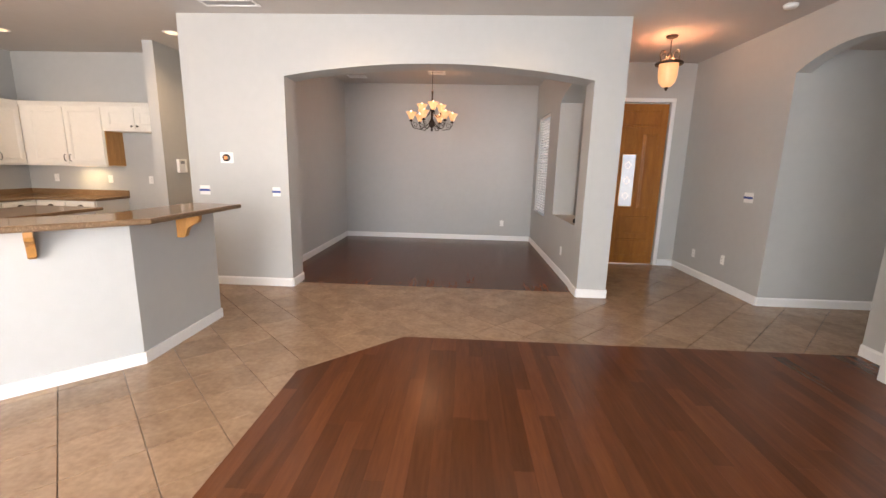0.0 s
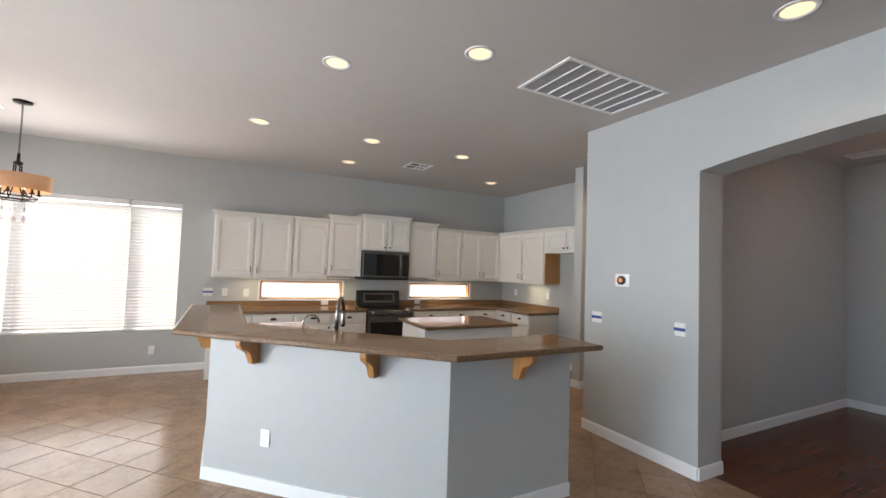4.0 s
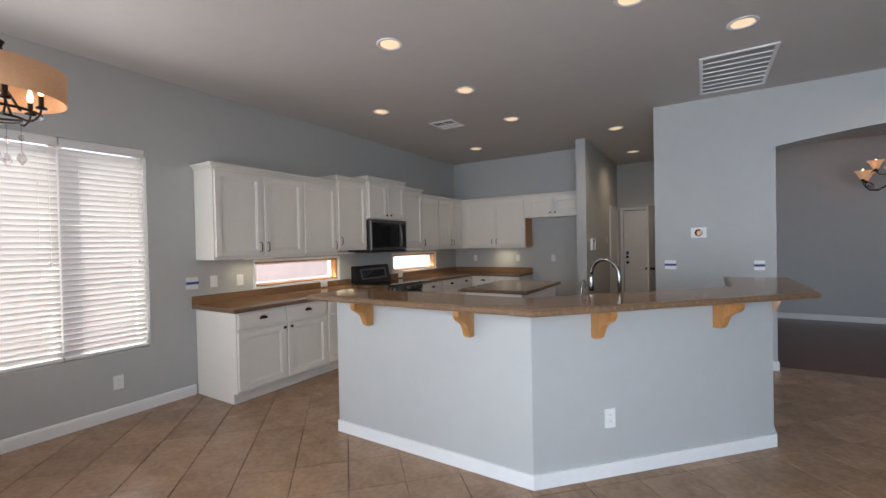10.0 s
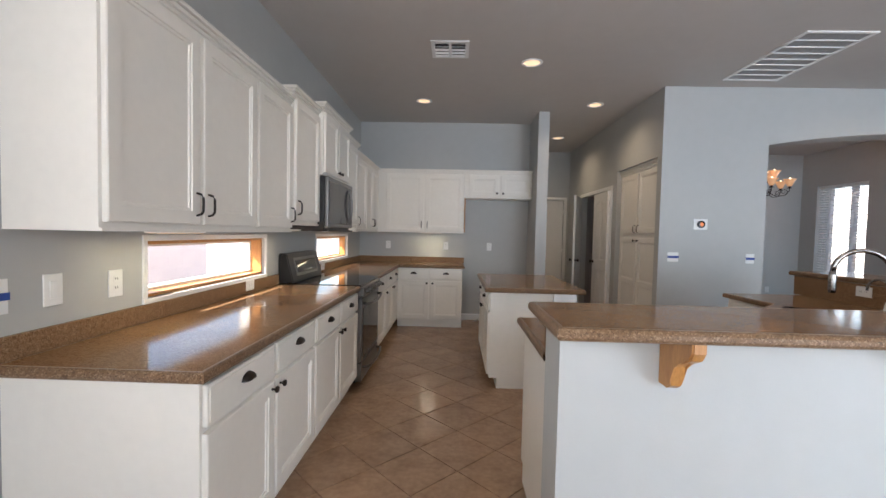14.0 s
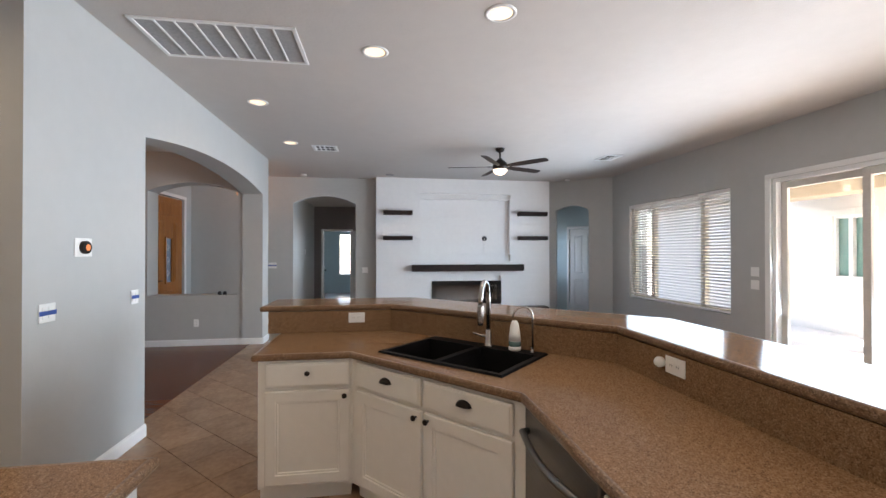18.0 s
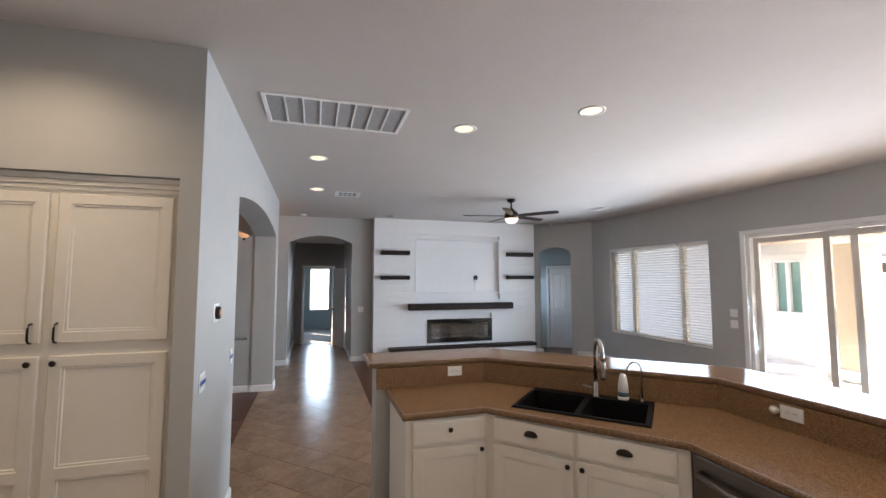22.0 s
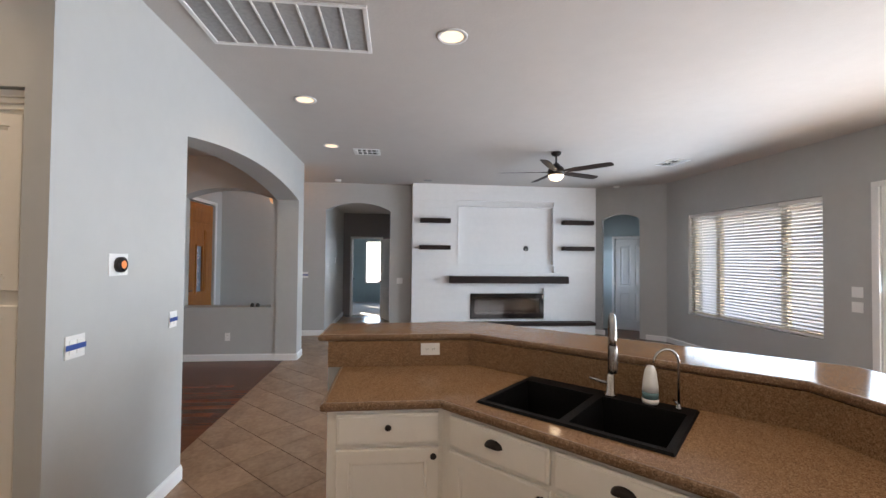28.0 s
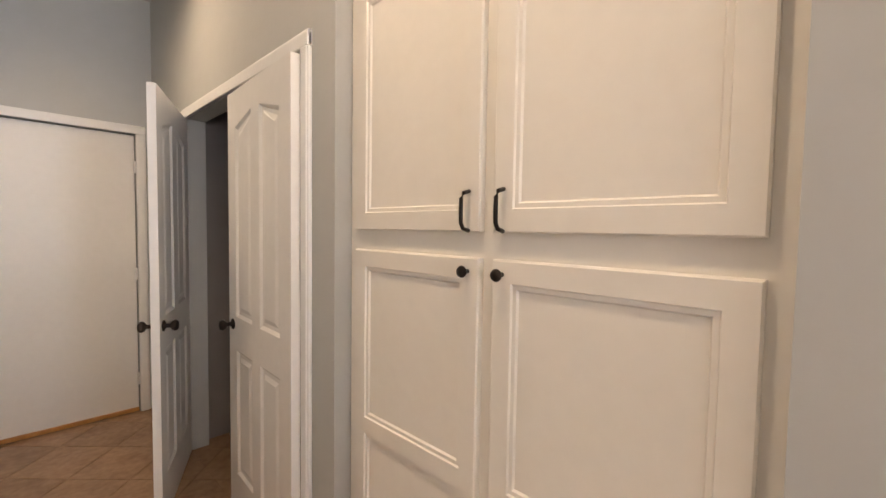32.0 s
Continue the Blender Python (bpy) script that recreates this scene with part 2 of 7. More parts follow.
M_STUCCO2 = mat("cream_stucco", (0.85, 0.82, 0.78), 0.9, spread=0.1, scale=3, bump=0.5, bump_scale=60, bump_dist=0.006)
M_PINKBLOCK = mat("pink_painted_block", (0.52, 0.40, 0.365), 0.9, spread=0.12, scale=3, objrand=True, bump=0.4, bump_scale=60, bump_dist=0.006)
M_PALEBLOCK = mat("pale_pink_block", (0.74, 0.60, 0.54), 0.9, spread=0.1, scale=3, bump=0.4, bump_scale=60, bump_dist=0.006)
M_PATIO = mat("pale_patio_concrete", (0.76, 0.74, 0.71), 0.85, spread=0.12, scale=2, bump=0.2, bump_scale=80)
M_GRAVEL = mat("tan_gravel", (0.50, 0.45, 0.40), 0.95, spread=0.4, scale=30, bump=0.8, bump_scale=120, bump_dist=0.02)
M_ROOF = mat("grey_roof_tile", (0.34, 0.31, 0.29), 0.85, spread=0.2, scale=4, objrand=True)
M_LEAF = mat("green_leaf", (0.20, 0.31, 0.07), 0.6, scale=6, colour2=(0.11, 0.20, 0.045), island=True)
M_BARK = mat("grey_bark", (0.16, 0.12, 0.09), 0.9, spread=0.4, scale=20, bump=0.5)
M_TEALGLASS = mat("teal_tinted_glass", (0.20, 0.36, 0.33), 0.1, spread=0.2)


def glass(name, tint=(1, 1, 1), base=0.035):
    m = bpy.data.materials.new(name)
    m.use_nodes = True
    nt = m.node_tree
    nt.nodes.remove(nt.nodes["Principled BSDF"])
    tr, gl, mx, lw, pw, fr = (nt.nodes.new("ShaderNode" + k) for k in ("BsdfTransparent", "BsdfGlossy", "MixShader", "LayerWeight", "Math", "Math"))
    tr.inputs[0].default_value = (*tint, 1)
    gl.inputs["Roughness"].default_value = 0.02
    L = nt.links.new
    lw.inputs["Blend"].default_value = 0.5
    pw.operation, pw.inputs[1].default_value = "POWER", 4.0
    fr.operation, fr.inputs[1].default_value, fr.inputs[2].default_value = "MULTIPLY_ADD", 0.4, base
    L(lw.outputs["Facing"], pw.inputs[0]); L(pw.outputs[0], fr.inputs[0])
    L(fr.outputs[0], mx.inputs[0]); L(tr.outputs[0], mx.inputs[1]); L(gl.outputs[0], mx.inputs[2])
    L(mx.outputs[0], nt.nodes["Material Output"].inputs[0])
    return m


# slats let a little daylight through
_n = M_BLIND.node_tree
_t, _m = _n.nodes.new("ShaderNodeBsdfTranslucent"), _n.nodes.new("ShaderNodeMixShader")
_t.inputs[0].default_value = (0.8, 0.8, 0.8, 1)
_m.inputs[0].default_value = 0.12
_n.links.new(_n.nodes["Principled BSDF"].outputs[0], _m.inputs[1])
_n.links.new(_t.outputs[0], _m.inputs[2])
_n.links.new(_m.outputs[0], _n.nodes["Material Output"].inputs[0])

# leaves glow when the sun is behind them
_n = M_LEAF.node_tree
_t, _m = _n.nodes.new("ShaderNodeBsdfTranslucent"), _n.nodes.new("ShaderNodeMixShader")
_t.inputs[0].default_value = (0.30, 0.46, 0.08, 1)
_m.inputs[0].default_value = 0.5
_n.links.new(_n.nodes["Principled BSDF"].outputs[0], _m.inputs[1])
_n.links.new(_t.outputs[0], _m.inputs[2])
_n.links.new(_m.outputs[0], _n.nodes["Material Output"].inputs[0])

M_GLASS = glass("clear_window_glass")
M_FIREGLASS = glass("reflective_fireplace_glass", (0.45, 0.45, 0.46), 0.10)
M_CRYSTAL = glass("cut_crystal", (0.86, 0.84, 0.86), 0.14)
M_FROST = mat("leaded_obscure_glass", (0.34, 0.42, 0.52), 0.25, spread=0.2, scale=30)
M_FROST.node_tree.nodes["Principled BSDF"].inputs["Transmission Weight"].default_value = 0.45

# ---------------------------------------------------------------- mesh helpers


def link(name, bm, material, parent=None, label="", smooth=False):
    me = bpy.data.meshes.new(name)
    bmesh.ops.recalc_face_normals(bm, faces=bm.faces)
    bm.to_mesh(me)
    bm.free()
    if smooth:
        me.polygons.foreach_set("use_smooth", [True] * len(me.polygons))
    for m in (material if isinstance(material, (list, tuple)) else [material]):
        me.materials.append(m)
    ob = new(name, me)
    if parent is not None:
        ob.parent = parent
    if label:
        ob["label"] = label
    return ob


part = link


def thing(name, label, category, group="", at=None, kind=""):
    """The Empty at a thing's base that carries its parts."""
    ob = new(name)
    ob.empty_display_size = 0.1
    if at is not None:
        ob.matrix_basis = at
    return tagged(ob, label, category, group, kind)


def box(bm, a, b, bev=0.0, m=None):
    """A box from corner a to corner b, its edges rounded by bev."""
    lo = [min(p, q) for p, q in zip(a, b)]
    hi = [max(p, q) for p, q in zip(a, b)]
    vs = [bm.verts.new((x, y, z)) for z in (lo[2], hi[2]) for x, y in ((lo[0], lo[1]), (hi[0], lo[1]), (hi[0], hi[1]), (lo[0], hi[1]))]
    fs = [bm.faces.new([vs[i] for i in q]) for q in ((3, 2, 1, 0), (4, 5, 6, 7), (0, 1, 5, 4), (1, 2, 6, 5), (2, 3, 7, 6), (3, 0, 4, 7))]
    if bev:
        es = list({e for f in fs for e in f.edges})
        r = bmesh.ops.bevel(bm, geom=es, offset=bev, segments=2, affect="EDGES", profile=0.5)
        vs = list({v for f in r["faces"] for v in f.verts} | {v for v in vs if v.is_valid})
    if m is not None:
        bmesh.ops.transform(bm, matrix=m, verts=vs)
    return vs


def B(*boxes, bev=0.0):
    bm = bmesh.new()
    for a, b in boxes:
        box(bm, a, b, bev)
    return bm


def prism(bm, pts, z0, z1, bev=0.0):
    """A polygon in x, y stood up from z0 to z1."""
    lo = [bm.verts.new((x, y, z0)) for x, y in pts]
    hi = [bm.verts.new((x, y, z1)) for x, y in pts]
    n = len(pts)
    top = bm.faces.new(hi)
    bot = bm.faces.new(lo[::-1])
    for i in range(n):
        bm.faces.new((lo[i], lo[(i + 1) % n], hi[(i + 1) % n], hi[i]))
    if bev:
        bmesh.ops.bevel(bm, geom=list(top.edges) + list(bot.edges), offset=bev, segments=3, affect="EDGES", profile=0.5)
    return bm


def lathe(bm, prof, seg=20, m=None):
    """Turn a profile of (radius, z) about the z axis."""
    rings = []
    for r, z in prof:
        if r < 1e-5:
            rings.append([bm.verts.new((0, 0, z))])
        else:
            rings.append([bm.verts.new((r * math.cos(2 * math.pi * i / seg), r * math.sin(2 * math.pi * i / seg), z)) for i in range(seg)])
    for p, q in zip(rings, rings[1:]):
        for i in range(seg):
            j = (i + 1) % seg
            if len(p) == 1 and len(q) > 1:
                bm.faces.new((p[0], q[j], q[i]))
            elif len(q) == 1 and len(p) > 1:
                bm.faces.new((p[i], p[j], q[0]))
            elif len(p) > 1:
                bm.faces.new((p[i], p[j], q[j], q[i]))
    vs = [v for r in rings for v in r]
    if m is not None:
        bmesh.ops.transform(bm, matrix=m, verts=vs)
    return vs


def tube(bm, pts, r, seg=8):
    """A round bar along a line of points; r is a radius or one for each point."""
    pts = [Vector(p) for p in pts]
    rs = r if isinstance(r, (list, tuple)) else [r] * len(pts)
    rings = []
    up = Vector((0.123, 0.41, 0.9)).normalized()
    for i, p in enumerate(pts):
        d = (pts[min(i + 1, len(pts) - 1)] - pts[max(i - 1, 0)]).normalized()
        u = d.cross(up)
        if u.length < 1e-3:
            u = d.cross(Vector((1, 0, 0)))
        u.normalize()
        v = d.cross(u).normalized()
        rings.append([bm.verts.new(p + rs[i] * (math.cos(2 * math.pi * k / seg) * u + math.sin(2 * math.pi * k / seg) * v)) for k in range(seg)])
    for p, q in zip(rings, rings[1:]):
        for k in range(seg):
            bm.faces.new((p[k], p[(k + 1) % seg], q[(k + 1) % seg], q[k]))
    bm.faces.new(rings[0][::-1]); bm.faces.new(rings[-1])


def arc(cx, cz, r, a0, a1, n=10):
    return [(cx + r * math.cos(radians(a0 + (a1 - a0) * i / n)), cz + r * math.sin(radians(a0 + (a1 - a0) * i / n))) for i in range(n + 1)]


CEIL = 3.08


def wall(name, axis, face, thick, lo, hi, openings=(), z1=CEIL, material=None, m=None, z0=0.0):
    """A wall along x ('x') or y ('y') from lo to hi, between face and face + thick, with openings (a, b, bottom, spring, crown rise)."""
    bm = bmesh.new()

    def blk(a, b, za, zb):
        if b - a < 1e-4 or zb - za < 1e-4:
            return
        if axis == "x":
            box(bm, (a, face, za), (b, face + thick, zb))
        else:
            box(bm, (face, a, za), (face + thick, b, zb))
    at = lo
    for a, b, s, t, rise in sorted(openings):
        blk(at, a, z0, z1)
        blk(a, b, z0, s)
        if rise <= 0:
            blk(a, b, t, z1)
        else:
            n = 24
            half = (b - a) / 2
            R = (half * half + rise * rise) / (2 * rise)
            prev = None
            for i in range(n + 1):
                u = a + (b - a) * i / n
                zz = t + rise - R + math.sqrt(max(0, R * R - (u - a - half) ** 2))
                ring = []
                for f in (face, face + thick):
                    for z in (zz, z1):
                        ring.append(bm.verts.new((u, f, z) if axis == "x" else (f, u, z)))
                if prev:
                    bm.faces.new((prev[0], ring[0], ring[1], prev[1]))
                    bm.faces.new((prev[2], prev[3], ring[3], ring[2]))
                    bm.faces.new((prev[0], prev[2], ring[2], ring[0]))
                    bm.faces.new((prev[1], ring[1], ring[3], prev[3]))
                prev = ring
        at = b
    blk(at, hi, z0, z1)
    if m is not None:
        bmesh.ops.transform(bm, matrix=m, verts=bm.verts)
    return tagged(link(name, bm, material or M_WALL), kind="structure")


def baseboard(pts, name="baseboard", h=0.10, t=0.016):
    """A skirting board along an open line of points, on the left side of its way; rounded top edge."""
    bm = bmesh.new()
    for (x0, y0), (x1, y1) in zip(pts, pts[1:]):
        d = Vector((x1 - x0, y1 - y0, 0))
        L = d.length
        m = Matrix.Translation((x0, y0, 0)) @ Matrix.Rotation(math.atan2(d.y, d.x), 4, "Z")
        prof = [(0, 0), (t, 0), (t, h - 0.018), (t * 0.7, h - 0.006), (t * 0.35, h), (0, h)]
        a = [bm.verts.new(m @ Vector((-t * 0.0, p, z))) for p, z in prof]
        b = [bm.verts.new(m @ Vector((L + t * 0.0, p, z))) for p, z in prof]
        bm.faces.new(a); bm.faces.new(b[::-1])
        for i in range(len(prof)):
            j = (i + 1) % len(prof)
            bm.faces.new((a[i], b[i], b[j], a[j]))
    return tagged(link(name, bm, M_TRIM), kind="structure")


# ---------------------------------------------------------------- the shell
XW, YS, YN = -7.34, -1.24, 7.20      # west wall, south wall, kitchen's north wall
XE = 3.15                            # living room's east wall
WIN_W = (-0.91, 1.56, 0.57, 2.38)
WIN_S = (-7.0, -4.58, 0.60, 2.40)
WIN_L = (-0.885, 1.50, 0.62, 2.40)
SLIDER = (-3.95, -1.50, 0.02, 2.41)
WIN_K = ((2.64, 3.91, 1.01, 1.295), (5.14, 6.42, 1.02, 1.295))
wall("wall_south", "x", YS - 0.2, 0.2, XW - 0.2, 2.1, [(WIN_S[0], WIN_S[1], WIN_S[2], WIN_S[3], 0), (SLIDER[0], SLIDER[1], 0.0, SLIDER[3], 0), (WIN_L[0], WIN_L[1], WIN_L[2], WIN_L[3], 0)])
wall("wall_west", "y", XW - 0.2, 0.2, YS, YN, [(WIN_W[0], WIN_W[1], WIN_W[2], WIN_W[3], 0)] + [(a, b, c, d, 0) for a, b, c, d in WIN_K])
wall("wall_north_kitchen", "x", YN, 0.15, XW - 0.2, -4.70)
wall("wall_hall_west", "y", -4.70, 0.15, 6.53, 9.37, [])
wall("wall_hall_north", "x", 9.37, 0.15, -4.70, -2.7, [(-4.435, -3.595, 0, 2.09, 0)])
wall("wall_hall_east", "y", -3.49, 0.10, 5.49, 9.37, [(5.60, 6.80, 0, 2.31, 0), (7.01, 8.47, 0, 2.07, 0)])
wall("wall_dining_front", "x", 5.49, 0.32, -3.39, 1.46, [(-2.31, 1.12, 0, 2.44, 0.15)])
wall("wall_dining_west", "y", -2.82, 0.12, 5.81, 9.30)
wall("wall_dining_north", "x", 9.30, 0.15, -2.82, 1.46)
wall("wall_dining_east", "y", 1.14, 0.32, 5.81, 9.30, [(5.88, 7.22, 0.80, 2.46, 0.15), (7.93, 8.93, 0.68, 2.42, 0)])
wall("wall_entry_north", "x", 7.42, 0.15, 1.46, XE, [(1.78, 2.84, 0, 2.52, 0)])
wall("wall_east", "y", XE, 0.15, -0.30, 8.02, [(4.12, 5.42, 0, 2.53, 0.16)])
# diagonal wall with the low arch to the far bedroom
DW0, DW1 = Vector((3.15, -0.06, 0)), Vector((2.1, -1.24, 0))
_L = (DW1 - DW0).length
MD = Matrix.Translation(DW1) @ Matrix.Rotation(math.atan2((DW0 - DW1).y, (DW0 - DW1).x), 4, "Z") @ Matrix.Rotation(math.pi, 4, "Z") @ Matrix.Translation((-_L, 0, 0))
wall("wall_diagonal", "x", 0.0, 0.12, 0.0, _L, [(0.36, 1.09, 0, 2.41, 0.11)], m=MD)

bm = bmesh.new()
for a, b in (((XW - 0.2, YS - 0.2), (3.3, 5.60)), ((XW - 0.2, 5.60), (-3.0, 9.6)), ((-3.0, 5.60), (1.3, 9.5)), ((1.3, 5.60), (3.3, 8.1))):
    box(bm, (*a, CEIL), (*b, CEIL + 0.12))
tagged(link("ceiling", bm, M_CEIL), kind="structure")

# ---------------------------------------------------------------- cabinets


def knob(parent, x, y, z):
    bm = bmesh.new()
    lathe(bm, [(0, 0), (0.006, 0), (0.005, 0.012), (0.013, 0.018), (0.016, 0.024), (0.013, 0.030), (0, 0.032)], 12, pose(x, y, z, 90))
    return part("knob", bm, M_BRONZE, parent, "dark bronze knob", smooth=True)


def cup_pull(parent, x, y, z):
    """Half-round bin pull."""
    bm = bmesh.new()
    rows = []
    for i in range(9):
        a = math.pi * i / 8
        rows.append([bm.verts.new((x + 0.042 * math.cos(a) * s, y - d, z - 0.012 + 0.028 * math.sin(a) * k)) for s, d, k in ((1.08, 0.0, 1.1), (1.0, 0.012, 1.0), (0.82, 0.022, 0.82), (0.5, 0.026, 0.4))])
    for p, q in zip(rows, rows[1:]):
        for k in range(3):
            bm.faces.new((p[k], q[k], q[k + 1], p[k + 1]))
    bm.faces.new([r[3] for r in rows])
    return part("cup_pull", bm, M_BRONZE, parent, "dark bronze cup pull", smooth=True)


def bar_pull(parent, x, y, z, h=0.10):
    bm = bmesh.new()
    tube(bm, [(x, y, z - h / 2), (x, y - 0.022, z - h / 2 + 0.006), (x, y - 0.030, z - h / 2 + 0.02), (x, y - 0.031, z), (x, y - 0.030, z + h / 2 - 0.02), (x, y - 0.022, z + h / 2 - 0.006), (x, y, z + h / 2)], 0.0055, 8)
    return part("bar_pull", bm, M_BRONZE, parent, "dark bronze bar pull", smooth=True)


def panel_door(parent, x0, z0, x1, z1, y=0.0, fw=0.058, name="door", material=None, mid=None):
    """Frame-and-panel door standing proud of y, its panel set back: one closed mesh."""
    bm = bmesh.new()
    e, t = 0.004, y - 0.021
    xs = [x0 + e, x0 + fw, x1 - fw, x1 - e]
    zs = [z0 + e, z0 + fw] + ([mid - fw / 2, mid + fw / 2] if mid else []) + [z1 - fw, z1 - e]
    g = {(i, j): bm.verts.new((x, t, z)) for i, x in enumerate(xs) for j, z in enumerate(zs)}
    for i in range(3):
        for j in range(len(zs) - 1):
            q = [g[i, j], g[i + 1, j], g[i + 1, j + 1], g[i, j + 1]]
            if i == 1 and j % 2:
                for ins, dep in ((0.003, 0.0055), (0.013, 0.0055), (0.017, 0.0115)):
                    l = [bm.verts.new(p) for p in ((xs[1] + ins, t + dep, zs[j] + ins), (xs[2] - ins, t + dep, zs[j] + ins), (xs[2] - ins, t + dep, zs[j + 1] - ins), (xs[1] + ins, t + dep, zs[j + 1] - ins))]
                    for k in range(4):
                        bm.faces.new((q[k], q[(k + 1) % 4], l[(k + 1) % 4], l[k]))
                    q = l
            bm.faces.new(q)
    ring = [g[i, 0] for i in range(4)] + [g[3, j] for j in range(1, len(zs))] + [g[i, len(zs) - 1] for i in (2, 1, 0)] + [g[0, j] for j in range(len(zs) - 2, 0, -1)]
    for dep, out in ((t + e, 1), (y - 0.0005, 1)):
        nxt = []
        for v in ring:
            c = v.co
            ox = x0 if abs(c.x - xs[0]) < 1e-6 or abs(c.x - x0) < 1e-6 else x1 if abs(c.x - xs[-1]) < 1e-6 or abs(c.x - x1) < 1e-6 else c.x
            oz = z0 if abs(c.z - zs[0]) < 1e-6 or abs(c.z - z0) < 1e-6 else z1 if abs(c.z - zs[-1]) < 1e-6 or abs(c.z - z1) < 1e-6 else c.z
            nxt.append(bm.verts.new((ox, dep, oz)))
        n = len(ring)
        for k in range(n):
            bm.faces.new((ring[k], ring[(k + 1) % n], nxt[(k + 1) % n], nxt[k]))
        ring = nxt
    return part(name, bm, material or M_CAB, parent)


def drawer_front(parent, x0, z0, x1, z1, y=0.0):
    bm = bmesh.new()
    box(bm, (x0, y - 0.020, z0), (x1, y - 0.0005, z1), 0.006)
    box(bm, (x0 + 0.012, y - 0.024, z0 + 0.012), (x1 - 0.012, y - 0.019, z1 - 0.012), 0.003)
    return part("drawer", bm, M_CAB, parent)


def base_cabinet(at, w, units, d=0.58, h=0.86, label="cream painted base cabinet with dark bronze pulls", group="kitchen base cabinets", end_lo=False):
    """units: (x0, x1, kind, hand, pull); front at local y = 0, facing -y."""
    c = thing("base_cabinet", label, "cabinet", group, at)
    bm = B(((0, 0, 0.10), (w, d, h)), ((0, 0.055, 0.0), (w, d, 0.10)))
    part("body", bm, M_CAB, c)
    for x0, x1, kind, hand, pull in units:
        a, b = x0 + 0.012, x1 - 0.012
        if kind in ("dd", "d2"):
            dr = drawer_front(c, a, 0.697, b, 0.842)
            (cup_pull if pull == "cup" else knob)(dr, (a + b) / 2, -0.023, 0.785)
            do = panel_door(c, a, 0.125, b, 0.675)
            knob(do, b - 0.03 if hand == "r" else a + 0.03, -0.021, 0.643)
        elif kind == "3d":
            for z0, z1, p in ((0.697, 0.842, knob), (0.41, 0.675, cup_pull), (0.125, 0.38, cup_pull)):
                dr = drawer_front(c, a, z0, b, z1)
                p(dr, (a + b) / 2, -0.023, (z0 + z1) / 2)
    return c


def crown(parent, x0, x1, z, d, ret0=True, ret1=True):
    """Crown moulding of three steps on top of a wall cabinet."""
    bm = bmesh.new()
    for o, a, b in ((0.008, 0.0, 0.018), (0.022, 0.018, 0.036), (0.038, 0.036, 0.056)):
        box(bm, (x0 - (o if ret0 else 0), -o, z + a), (x1 + (o if ret1 else 0), d, z + b), 0.004)
    return part("crown_moulding", bm, M_CAB, parent)


def wall_cabinet(at, w, z0, z1, doors, d=0.33, pulls="bar", ret=(False, False), label="cream painted wall cabinet with raised frame doors", group="kitchen wall cabinets", rail=True):
    c = thing("wall_cabinet", label, "cabinet", group, at)
    part("body", B(*([((0, 0, z0), (w, d, z1))] + ([((0, -0.012, z0 - 0.012), (w, d, z0))] if rail else []))), M_CAB, c)
    for x0, x1, hand in doors:
        a, b = x0 + 0.014, x1 - 0.014
        do = panel_door(c, a, z0 + 0.02, b, z1 - 0.02)
        px = b - 0.03 if hand == "r" else a + 0.03
        if hand:
            (bar_pull(do, px, -0.021, z0 + 0.11) if pulls == "bar" else knob(do, px, -0.021, z0 + 0.06))
    crown(c, 0, w, z1, d, *ret)
    return c


def W(y0, x=-7.0):
    return pose(x, y0, 0, 0, 0, 90)


E1 = 0.003
wall_cabinet(W(1.98), 1.07 - E1, 1.36, 2.245, [(0.0, 0.535, "r"), (0.535, 1.07, "l")], ret=(True, False))
wall_cabinet(W(3.05), 0.53 - E1, 1.36, 2.245, [(0, 0.53, "r")])
wall_cabinet(W(3.58, -6.985), 0.54 - E1, 1.415, 2.32, [(0, 0.54, "l")], d=0.345, ret=(True, False), label="taller cream wall cabinet beside the microwave")
wall_cabinet(W(4.12, -6.945), 0.83 - E1, 1.835, 2.375, [(0, 0.415, "r"), (0.415, 0.83, "l")], d=0.385, pulls="knob", ret=(True, True), label="cream wall cabinet above the microwave, the tallest crown", rail=False)
wall_cabinet(W(4.95, -6.985), 0.54 - E1, 1.415, 2.32, [(0, 0.54, None)], d=0.345, ret=(False, True), label="taller cream wall cabinet beside the microwave")
wall_cabinet(W(5.49), 0.53 - E1, 1.375, 2.25, [(0, 0.53, "l")])
wall_cabinet(W(6.02), 0.85 - E1, 1.375, 2.25, [(0, 0.425, "r"), (0.425, 0.85, "l")])
wall_cabinet(pose(-7.0, 6.87, 0), 1.30 - E1, 1.375, 2.25, [(0.12, 0.71, "r"), (0.71, 1.30, "l")], label="cream painted wall cabinet on the north wall")
wall_cabinet(pose(-5.70, 6.87, 0), 0.995, 1.905, 2.25, [(0.05, 0.52, "r"), (0.52, 0.99, "l")], pulls="knob", label="short cream cabinet over the empty fridge alcove")
part_f = tagged(link("filler_panel", B(((-5.698, 6.88, 1.38), (-5.682, 7.2, 1.90))), M_OAK), "unpainted oak end panel under the short cabinet", "panel")

